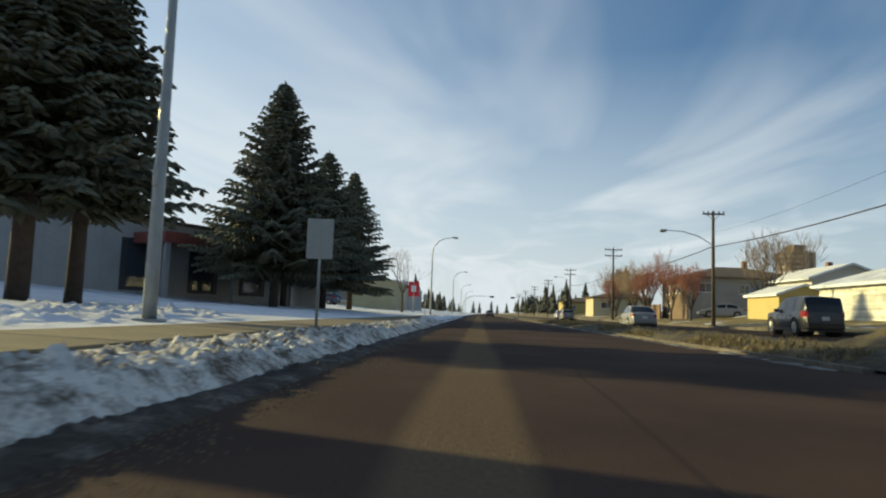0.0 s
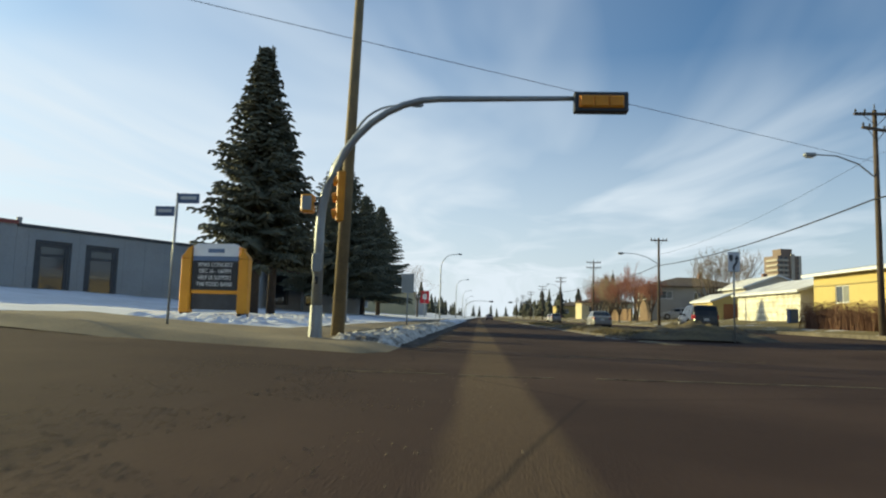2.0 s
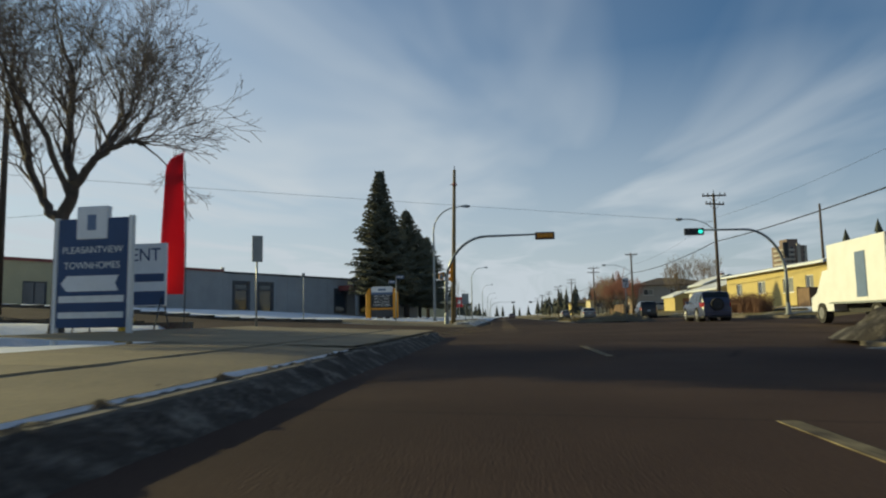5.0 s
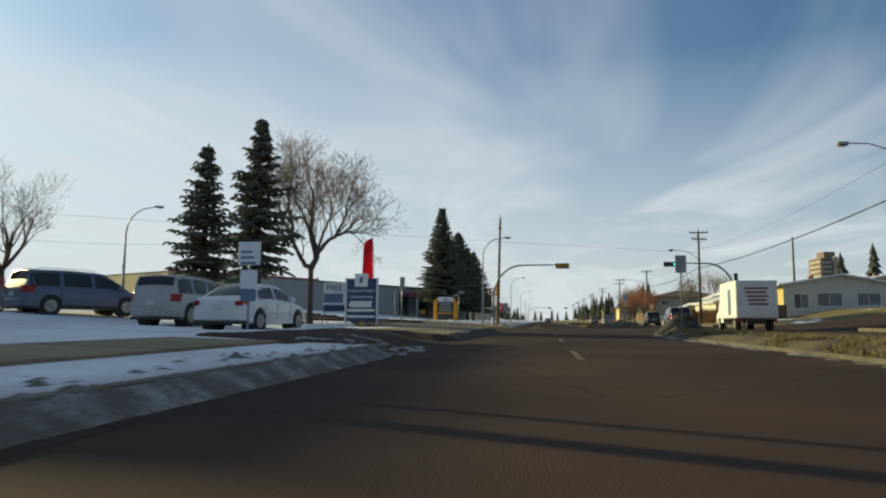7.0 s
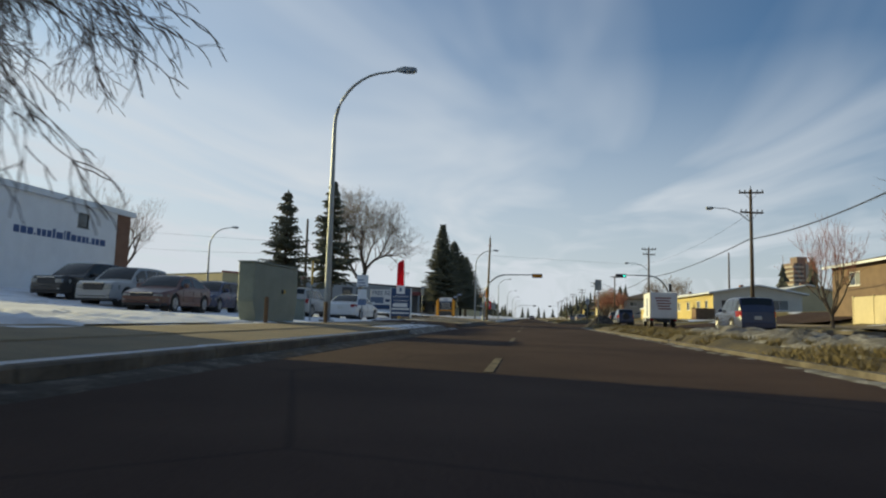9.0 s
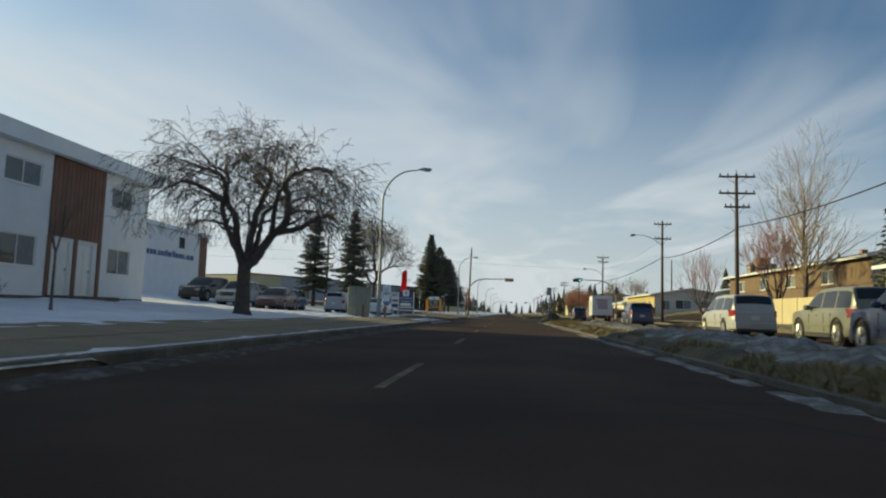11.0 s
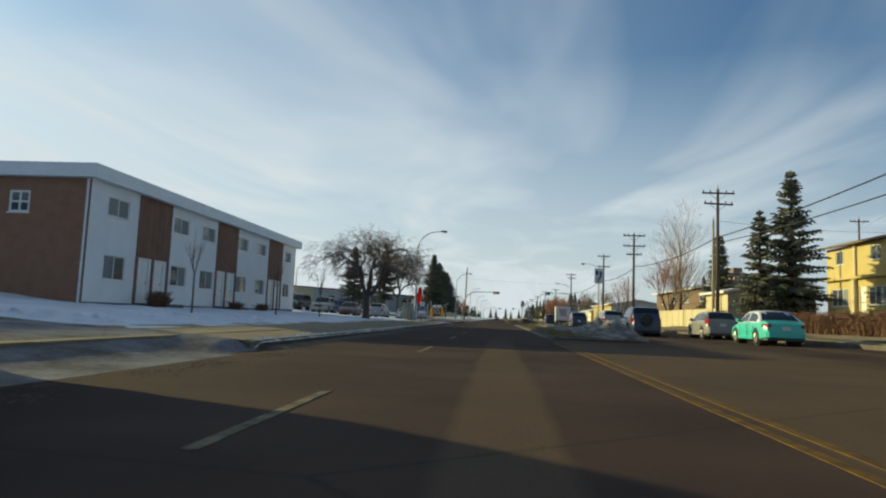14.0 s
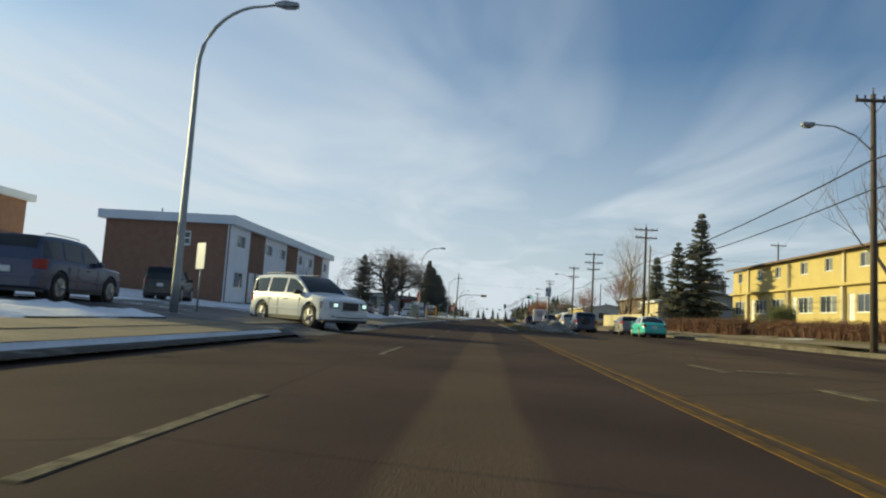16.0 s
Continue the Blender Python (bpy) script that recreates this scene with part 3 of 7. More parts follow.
kerb_root = tagged(new("kerb_west"), "low concrete kerb with broken snow along it", "kerb", kind="structure")
kerb_mesh = bpy.data.meshes.new("kerb_stone")
kb = bmesh.new(); soft_box(kb, -0.09, 0.006, -0.12, 0.09, 1.494, 0.155, 0.025); kb.to_mesh(kerb_mesh); kb.free(); kerb_mesh.materials.append(M_KERB)
for k in range(150):
    y = -150 + 1.5 * k
    if not left_gap(y + 0.75):
        o = new("kerb_stone", kerb_mesh); o.parent = kerb_root; o.location = (-1.74 + 0.02 * wob(k, 1), y, 0.008 * wob(k, 7))
far_kerb = bmesh.new(); box(far_kerb, -1.83, 75, -0.12, -1.65, 700, 0.15)
tagged(part("kerb_west_far", far_kerb, M_KERB), "low concrete kerb running off down the avenue", "kerb", kind="structure")

walk_root = tagged(new("sidewalk"), "sanded concrete sidewalk slabs between snow banks", "sidewalk", kind="structure")
slab = bpy.data.meshes.new("slab")
kb = bmesh.new(); soft_box(kb, -0.85, 0.008, -0.25, 0.85, 1.492, 0.03, 0.012); kb.to_mesh(slab); kb.free(); slab.materials.append(M_WALK)
for k in range(150):
    y = -150 + 1.5 * k
    if not (CROSS0 - 2 < y < CROSS1 + 3.4 or -54.2 < y < -44.6):
        o = new("slab", slab); o.parent = walk_root; o.location = (-3.75, y, 0.235 + 0.01 * wob(k, 3)); o.rotation_euler = (0, radians(1.2), 0)

for y0, y1, low in ((-150.0, -126.5, 0.185), (-112.6, -61.5, 0.175), (-45.2, -27.6, 0.175)):
    sheet("walk_edge", spaced(-2.94, -1.82, 0.28), spaced(y0, y1, 0.6), lambda x, y: float(np.interp(x, (-2.94, -1.82), (0.235, low))) + 0.012 * wob(x, y, 1.3), M_WALK, "sanded concrete strip between sidewalk and kerb")
for y0, y1 in ((-150.0, -126.5), (-112.6, -61.5)):
    sheet("walk_edge", spaced(-5.25, -4.56, 0.23), spaced(y0, y1, 0.6), lambda x, y: float(np.interp(x, (-5.25, -4.56), (0.30, 0.262))) + 0.03 * wob(x, y, 0.9), M_WALK, "sanded concrete strip between sidewalk and lawn")

# driveway aprons crossing the verge, meeting the walk flush at their near ends
def driveway_z(x, y, y0, y1):
    rise = min(1, max(0, (-1.70 - x) / 1.7))
    z = 0.012 + (gz(x) + 0.035) * rise * rise * (3 - 2 * rise) - 0.075 * max(0, x + 1.7) + 0.018 * wob(x, y, 0.9) + 0.010 * wob(x, y, 3.0)
    lip = float(np.interp(x, (-5.25, -2.94, -1.84, -1.70, -1.30), (0.285, 0.255, 0.178, 0.03, -0.05)))
    near = max(0.0, min(1.0, (y - y1 + 1.4) / 1.6), min(1.0, (y0 - y + 1.4) / 1.6))
    near = near * near * (3 - 2 * near)
    over = max(0.0, min(1.0, (y0 - 0.5 - y) / 0.4))
    return max(z * (1 - over), lip * near) - 0.035 * over if x > -5.25 else z
for y0, y1, x0, lab in ((-52.5, -45.5, -4.7, "wet dark driveway mouth into the parking lot"), (-126, -113, -11.5, "snowy driveway mouth beside the town houses")):
    sheet("driveway", spaced(x0, -1.30, 0.2), spaced(y0 - 1.7, y1 + 0.6, 0.2), lambda x, y: driveway_z(x, y, y0, y1), M_ICY if x0 < -10 else M_STREET, lab)
def corner_z(x, y):
    """A bare corner ramp: low by the signal poles, rising to the lawn and the walk."""
    low = max(0.0, 1 - max(0.0, (-4.2 - x) / 2.4, (y + 4.9) / 1.2))
    z = gz(x) + 0.045 + 0.014 * wob(x, y, 1.5) - 0.115 * low
    return z * min(1, max(0, (-1.42 - x) / 0.55)) - 0.20 * max(0, min(1, (-6.9 - y) / 0.8))
sheet("corner_walk", spaced(-9.3, -1.42, 0.25), spaced(-7.75, -3.4, 0.22), corner_z, M_WALK, "sanded bare corner of the sidewalk")
sheet("corner_walk", spaced(-7.0, -1.86, 0.35), spaced(-36.5, -26.15, 0.4), lambda x, y: gz(x) + 0.02 + 0.012 * wob(x, y, 1.5), M_WALK, "sanded bare corner of the sidewalk")
bm = bmesh.new()
for k in range(40):
    xa = -9.0 - 1.5 * k; za = gz(xa - 0.7)
    for yy in (CROSS1, CROSS0):
        box(bm, xa - 1.49, yy - 0.08, za - 0.3, xa, yy + 0.08, za + 0.02)
tagged(part("side_street_kerb", bm, M_KERB), "low kerb along the side street", "kerb", kind="structure")

def ridge(name, x0, x1, y0, y1, h, material, label, base=None, seed=0.0, step=0.16, crisp=1.0, cat="snow bank", chunk=0.0):
    """A lumpy bank of ploughed snow along the street."""
    xs, ys = spaced(x0, x1, step), spaced(y0, y1, step * 1.4)
    def z(x, y):
        u = (x - x0) / (x1 - x0); v = (y - y0) / (y1 - y0)
        side = math.sin(math.pi * min(max(u, 0), 1)) ** 0.6
        end = min(1, min(v, 1 - v) * (y1 - y0) / 0.7)
        lump = 0.55 + 0.5 * wob(x, y, 0.9, seed) + crisp * (0.42 * wob(x, y, 2.6, seed) + 0.30 * abs(wob(x, y, 5.5, seed)) + 0.26 * max(0.0, wob(x, y, 4.2, seed + 7)) + 0.16 * wob(x, y, 9.5, seed))
        b = base if base is not None else float(np.interp(x, (-1.66, -1.34), (gz(x) - 0.01, 0.0)))
        clod = chunk * (abs(wob(x, y, 7.0, seed + 3)) + 0.7 * abs(wob(x, y, 13.0, seed + 5)) - 0.22) if chunk else 0.0
        return b * min(1, end * 1.3) - 0.05 + side * end * max(0.04, h * lump + clod)
    ob = sheet(name, xs, ys, z, material, label, kind="stuff", smooth=True)
    ob["category"] = cat
    return ob

ridge("snow_bank", -2.95, -1.40, -5.3, 18, 0.15, M_DIRTY_SNOW, "ploughed crusty snow bank along the kerb", seed=2, step=0.05, crisp=0.35, chunk=0.16)
ridge("snow_bank", -2.95, -1.40, 17.6, 34, 0.15, M_DIRTY_SNOW, "ploughed crusty snow bank along the kerb", seed=2, step=0.1, crisp=0.5, chunk=0.14)
ridge("gutter_slush", -1.62, -1.10, -5.2, 34, 0.05, M_BLACK_SNOW, "black sanded slush in the gutter", base=0.045, seed=31, step=0.065, crisp=0.8, cat="slush", chunk=0.07)
ridge("snow_bank", -3.1, -1.55, 34, 80, 0.28, M_SNOW, "ploughed snow bank running off along the kerb", seed=4, step=0.3)
ridge("snow_bank", -2.15, -1.15, -45.3, -27.5, 0.035, M_BLACK_SNOW, "sand-blackened snow ridge along the kerb", seed=5, step=0.06, crisp=0.5, chunk=0.10)
smear = sheet("slush_smear", spaced(-3.3, -1.25, 0.04), spaced(-54.0, -48.6, 0.05), lambda x, y: driveway_z(x, y, -52.5, -45.5) + 0.035 * wob(x * 1.9, y * 0.4, 1.0, 4) + 0.022 * wob(x, y, 2.8, 9) + 0.020 * wob(x * 1.1, y * 0.30, 6.5, 2) + 0.014 * wob(x, y * 0.5, 15.0, 6) - 0.004 - 0.06 * max(0.0, abs(x + 2.3) - 0.75) - 0.05 * max(0.0, abs(y + 51.2) - 1.6), M_ICE_SMEAR, "patchy smear of packed icy snow across the driveway mouth", kind="stuff")
smear["category"] = "slush"
ridge("snow_bank", -2.75, -1.30, -61.5, -52.6, 0.045, M_GREY_SNOW, "grey slushy snow ridge along the kerb", seed=8, step=0.06, crisp=0.5, chunk=0.09)
ridge("snow_bank", -1.72, -1.12, -112.6, -61.6, 0.03, M_BLACK_SNOW, "thin sanded snow ridge along the kerb", base=0.05, seed=11, step=0.075, crisp=0.5, chunk=0.07)
ridge("snow_bank", -2.15, -1.60, -112.6, -91.0, 0.03, M_DIRTY_SNOW, "broken crusts of snow along the kerb", base=0.16, seed=12, step=0.07, crisp=0.5, chunk=0.12)
ridge("snow_bank", -1.98, -1.42, -150, -126.2, 0.012, M_BLACK_SNOW, "thin sanded snow ridge beyond the driveway", base=0.11, seed=13, step=0.07, crisp=0.5, chunk=0.04)
ridge("snow_bank", -5.6, -3.6, -124.6, -114.2, 0.05, M_GREY_SNOW, "packed icy snow in the driveway mouth", seed=14, base=0.22, step=0.12, crisp=0.6, chunk=0.05)
ridge("snow_bank", 6.2, 9.0, -91.0, -58.0, 0.42, M_GREY_SNOW, "ploughed grey snow along the median", base=0.14, seed=33, step=0.2)
ridge("snow_bank", -9.5, -4.7, -3.0, 14.5, 0.12, M_SNOW, "trodden snow mounds on the school lawn", seed=21, step=0.12, crisp=0.6, chunk=0.27)
ridge("snow_bank", -9.6, -4.9, -112, -97.0, 0.10, M_SNOW, "bright trodden snow on the town house lawn", seed=25, step=0.13, crisp=0.6, chunk=0.25)
ridge("snow_bank", -9.8, -4.8, -72, -64.5, 0.16, M_SNOW, "sunlit snow heap beside the sidewalk", base=0.36, seed=27, step=0.15, crisp=0.5, chunk=0.14)
ridge("snow_bank", -9.5, -4.6, -133, -126.5, 0.24, M_SNOW, "shaded snow heap beside the driveway", base=0.36, seed=29, step=0.25)

def median(y0, y1, x0, x1, lab):
    return sheet("median", spaced(x0, x1, 0.28), spaced(y0, y1, 0.5),
                 lambda x, y: 0.02 + (0.17 + 0.10 * wob(x, y, 0.7) + 0.10 * abs(wob(x, y, 2.7))) * min(1, 3.0 * min(x - x0, x1 - x, (y - y0) * 0.4, (y1 - y) * 0.4) + 0.12) + max(0, x - 9) * 0.02, M_MEDIAN, lab)
median(-96, -34, 5.75, 9.3, "rough median of dead turf and dirty snow")
median(6, 240, 5.9, 9.6, "rough median of dead turf running off down the avenue")
for y0, y1 in ((-96, -34), (6, 240)):
    for x in (5.68, 9.4):
        bm = boxes((x - 0.08, y0, -0.05, x + 0.08, y1, 0.075))
        tagged(part("median_kerb", bm, M_KERB), "low concrete kerb of the median", "kerb", kind="structure")
    ridge("snow_bank", 5.1, 5.75, y0, min(y1, 60), 0.09, M_GREY_SNOW, "thin icy strip beside the median kerb", base=0.0, seed=y0, step=0.2)

def mound(x, y, rx, ry, h, material, label, seed):
    verts, faces, n, rings = [], [], 40, 16
    for r in range(rings + 1):
        f = r / rings
        for k in range(n):
            a = math.tau * k / n
            px, py = x + math.cos(a) * rx * f, y + math.sin(a) * ry * f
            d = 1 - f ** 1.5
            z = h * d * (0.75 + 0.35 * wob(px, py, 0.9, seed) + 0.3 * wob(px, py, 2.4, seed) + 0.16 * abs(wob(px, py, 6, seed))) - 0.06 + (0.13 if 5.6 < px < 9.5 else 0.03)
            verts.append((px, py, z))
    for r in range(rings):
        for k in range(n):
            faces.append((r * n + k, (r + 1) * n + k, (r + 1) * n + (k + 1) % n, r * n + (k + 1) % n))
    return tagged(from_lists("snow_mound", verts, faces, material, smooth=True), label, "snow pile")
ridge("snow_bank", 20.6, 25.2, 1.5, 8.4, 0.14, M_SNOW, "sunlit snow left on a bungalow lawn", base=0.86, seed=51, step=0.3)
mound(8.2, -93.2, 2.1, 2.6, 0.95, M_GREY_SNOW, "ploughed pile of grey dirty snow on the median", 3)
mound(6.8, -33.5, 1.15, 1.9, 0.9, M_BLACK_SNOW, "dark sand-blackened snow pile on the median nose", 9)
mound(9.4, 9.0, 3.0, 3.6, 0.8, M_MEDIAN, "brown snow and turf pile on the median nose", 15)

def grass_tufts(label, count, y0, y1, seed):
    """Dead grass leaning in tufts over the median's edges."""
    rnd = random.Random(seed)
    vs, fs = [], []
    for _ in range(count):
        x = 5.72 + abs(rnd.gauss(0, 0.9)) if rnd.random() < 0.7 else rnd.uniform(5.8, 9.2)
        if x > 9.2: continue
        y = rnd.uniform(y0, y1)
        if wob(x, y, 0.6, 40) < -0.05: continue
        z = 0.05 + 0.15 * min(1, (x - 5.75) * 2.2)
        for _ in range(5):
            px, py = x + rnd.uniform(-0.07, 0.07), y + rnd.uniform(-0.07, 0.07)
            h, a = rnd.uniform(0.05, 0.17), rnd.random() * math.tau
            w = 0.012
            i = len(vs)
            vs.extend([(px - w * math.sin(a), py + w * math.cos(a), z), (px + w * math.sin(a), py - w * math.cos(a), z), (px + math.cos(a) * h * 0.8, py + math.sin(a) * h * 0.8, z + h)])
            fs.append((i, i + 1, i + 2))
    return tagged(from_lists("grass_tufts", vs, fs, M_STRAW), label, "grass", kind="stuff")
grass_tufts("dead straw-coloured grass tufts along the median", 9000, -95.5, -35, 3)
grass_tufts("dead straw-coloured grass tufts along the far median", 3500, 7, 60, 4)

def loose_gravel(label, count, x0, x1, y0, y1, z, seed):
    rnd = random.Random(seed)
    vs, fs = [], []
    for _ in range(count):
        x, y, r = rnd.gauss((x0 + x1) / 2, (x1 - x0) / 3.2), rnd.uniform(y0, y1), rnd.uniform(0.004, 0.010)
        if wob(x, y, 0.8, 70) < -0.1: continue
        b, i = z + max(0.0, (-1.75 - x) * 0.034), len(vs)
        vs.extend([(x + r * math.cos(a), y + r * math.sin(a), b - 0.004) for a in (0.3, 2.2, 4.4)] + [(x, y, b + r * rnd.uniform(0.6, 1.1))])
        fs.extend([(i, i + 1, i + 3), (i + 1, i + 2, i + 3), (i + 2, i, i + 3)])
    return tagged(from_lists("loose_gravel", vs, fs, M_WALK), label, "gravel", kind="stuff")
loose_gravel("loose winter gravel swept into the crossing", 5200, -2.6, -0.5, -24.5, -10.5, 0.008, 5)
loose_gravel("loose winter gravel along the gutter", 3600, -1.35, -0.75, -6.0, 14.0, 0.006, 6)
loose_gravel("loose winter gravel along the gutter", 3200, -1.2, -0.5, -135.0, -113.0, 0.006, 7)

# kerb and verge of the sunny side
bm = boxes((17.05, -400, -0.1, 17.25, CROSS0, 0.36), (17.05, CROSS1, -0.1, 17.25, 600, 0.36))
tagged(part("kerb_east", bm, M_KERB), "sunlit concrete kerb of the far side", "kerb", kind="structure")
sheet("sidewalk_east", [18.5, 19.3, 20.1], spaced(-150, CROSS0 - 1, 1.5), lambda x, y: gz(x) + 0.035, M_WALK, "sanded sidewalk on the sunny side")

# painted lines
def stripe(name, x0, x1, y0, y1, material, label, z=0.003, grp=""):
    bm = bmesh.new()
    ys = spaced(y0, y1, 0.8)
    def zz(x, y): return z + max(0.0, x - 9.0) * 0.022 + 0.006 * wob(x, y, 0.3) + 0.004
    for a, b in zip(ys, ys[1:]):
        t = [bm.verts.new((x, y, zz(x, y) - d)) for d in (0, 0.008) for x, y in ((x0, a), (x1, a), (x1, b), (x0, b))]
        for q in ((0, 1, 2, 3), (0, 4, 5, 1), (1, 5, 6, 2), (2, 6, 7, 3), (3, 7, 4, 0)):
            bm.faces.new([t[i] for i in q])
    return tagged(part(name, bm, material), label, "road marking", group=grp, kind="structure")
for y in (-160, -150.5, -140.8, -131.4, -121.7, -111.1, -101.3, -92.0, -82.9, -73.8, -64.8, -53.3, -44.5, -36.0):
    stripe("lane_dash", 1.41, 1.51, y, y + (2.4 if y == -73.8 else 3.0), M_WHITE_LINE, "worn white lane dash on the asphalt", grp="lane dashes")
stripe("centre_line", 5.17, 5.28, -200, -100.5, M_YELLOW_LINE, "worn yellow centre line")
stripe("centre_line", 5.42, 5.53, -200, -104.5, M_YELLOW_LINE, "worn yellow centre line")
for x0, x1, y0, y1 in ((-1.5, -0.15, -11.08, -11.02), (0.0, 1.1, -11.18, -11.12), (1.6, 5.4, -11.08, -11.02), (1.4, 5.4, -6.58, -6.52)):
    stripe("crossing_line", x0, x1, y0, y1, M_WHITE_LINE, "worn white crossing line")
stripe("crossing_line", 5.9, 6.4, 1.5, 5.2, M_WHITE_LINE, "white nose stripe before the median")
stripe("crossing_line", 5.7, 5.9, 3.0, 4.8, M_WHITE_LINE, "white nose stripe before the median")
# turn arrow in the far lane
for x0, x1, y0, y1 in ((7.85, 8.05, -130.2, -127.9), (8.5, 9.7, -129.5, -129.1), (8.2, 8.45, -134.4, -133.0)):
    stripe("turn_arrow", x0, x1, y0, y1, M_WHITE_LINE, "worn white turn arrow in the far lane")

# ---- trees ----
def spruce(x, y, h, r, seed, label, clear=1.2, two_tops=False, dens=1.0, sparse=1.0):
    rnd = random.Random(seed)
    root = thing("spruce_tree", pose(x, y, gz(x, y) - 0.05), label, "tree")
    bm = bmesh.new()
    tr = 0.013 * h + 0.05
    tube(bm, [(0, 0, -0.1), (0.02, 0.01, h * 0.3), (0, 0.03, h * 0.7), (0, 0, h)], [tr * 1.25, tr, tr * 0.5, 0.015], 9)
    part("trunk", bm, M_SPRUCE_BARK, root, smooth=True)
    verts, faces = [], []
    def needle(p, q, w, drop):
        d = q - p
        s = Vector((-d.y, d.x, 0))
        if s.length < 1e-5: s = Vector((1, 0, 0))
        s = s.normalized() * w
        i = len(verts)
        mid = p + d * 0.45
        verts.extend([tuple(p), tuple(mid + s + Vector((0, 0, -drop))), tuple(q), tuple(mid - s + Vector((0, 0, -drop))), tuple(mid + Vector((0, 0, w * 0.75)))])
        faces.extend([(i, i + 1, i + 4), (i + 1, i + 2, i + 4), (i + 2, i + 3, i + 4), (i + 3, i, i + 4)])
    n = int(h * 4.6 * dens)
    for k in range(n):
        f = (k + rnd.random()) / n
        z = clear + (h - clear) * f
        ln = r * ((1 - f) ** 0.94) * (rnd.uniform(0.70, 1.12) if sparse < 0.8 else rnd.uniform(0.86, 1.10)) + 0.10
        if f < 0.10: ln *= 0.80 + 2.0 * f
        m = rnd.randint(5, 7)
        a0 = rnd.random() * math.tau
        for j in range(m):
            if rnd.random() > sparse: continue
            a = a0 + j * math.tau / m + rnd.uniform(-0.4, 0.4)
            zj = z + rnd.uniform(-0.34, 0.34) * (1 - f)
            l = ln * rnd.uniform(0.62, 1.15) if sparse < 0.8 else ln * rnd.uniform(0.82, 1.12)
            out = Vector((math.cos(a), math.sin(a), 0))
            sag = rnd.uniform(0.18, 0.38) * (1 - f * 0.6) * (1.2 if sparse < 0.8 else 1.0)
            segs = max(3, int(l / 0.30))
            prev = Vector((0, 0, zj))
            for s in range(1, segs + 1):
                t = s / segs
                p = out * (l * t) + Vector((0, 0, zj + l * ((0.06 + 0.42 * f) * t - sag * t * t + 0.34 * max(0, t - 0.62))))
                w = (0.10 + 0.12 * (1 - t)) * rnd.uniform(0.8, 1.25)
                needle(prev, p + (p - prev) * 0.35, w, 0.07)
                side = Vector((-out.y, out.x, 0))
                for sg in (1, -1, 0.25):
                    tl = (0.20 + 0.48 * l * (1 - t) * 0.55 + 0.12) * rnd.uniform(0.7, 1.2)
                    tip = p + (side * sg * 0.8 + out * 0.55 + Vector((0, 0, -rnd.uniform(0.15, 0.6)))) * tl
                    needle(p, tip, 0.085 + 0.05 * (1 - t), 0.04)
                prev = p
    tops = [(0, 0)] if not two_tops else [(-0.35, 0.1), (0.4, 0)]
    for tx, ty in tops:
        for k in range(26):
            a = rnd.random() * math.tau; z = h * (0.93 + 0.09 * k / 26) - 0.2
            ll = (0.5 if two_tops else 0.34) * (1.15 - k / 26)
            base = Vector((tx * (k / 26 * 0.7 + 0.3), ty, z))
            needle(base, base + Vector((math.cos(a) * ll, math.sin(a) * ll, rnd.uniform(0.05, 0.35))), 0.07, 0.02)
    from_lists("crown", verts, faces, M_NEEDLE, root)
    return root


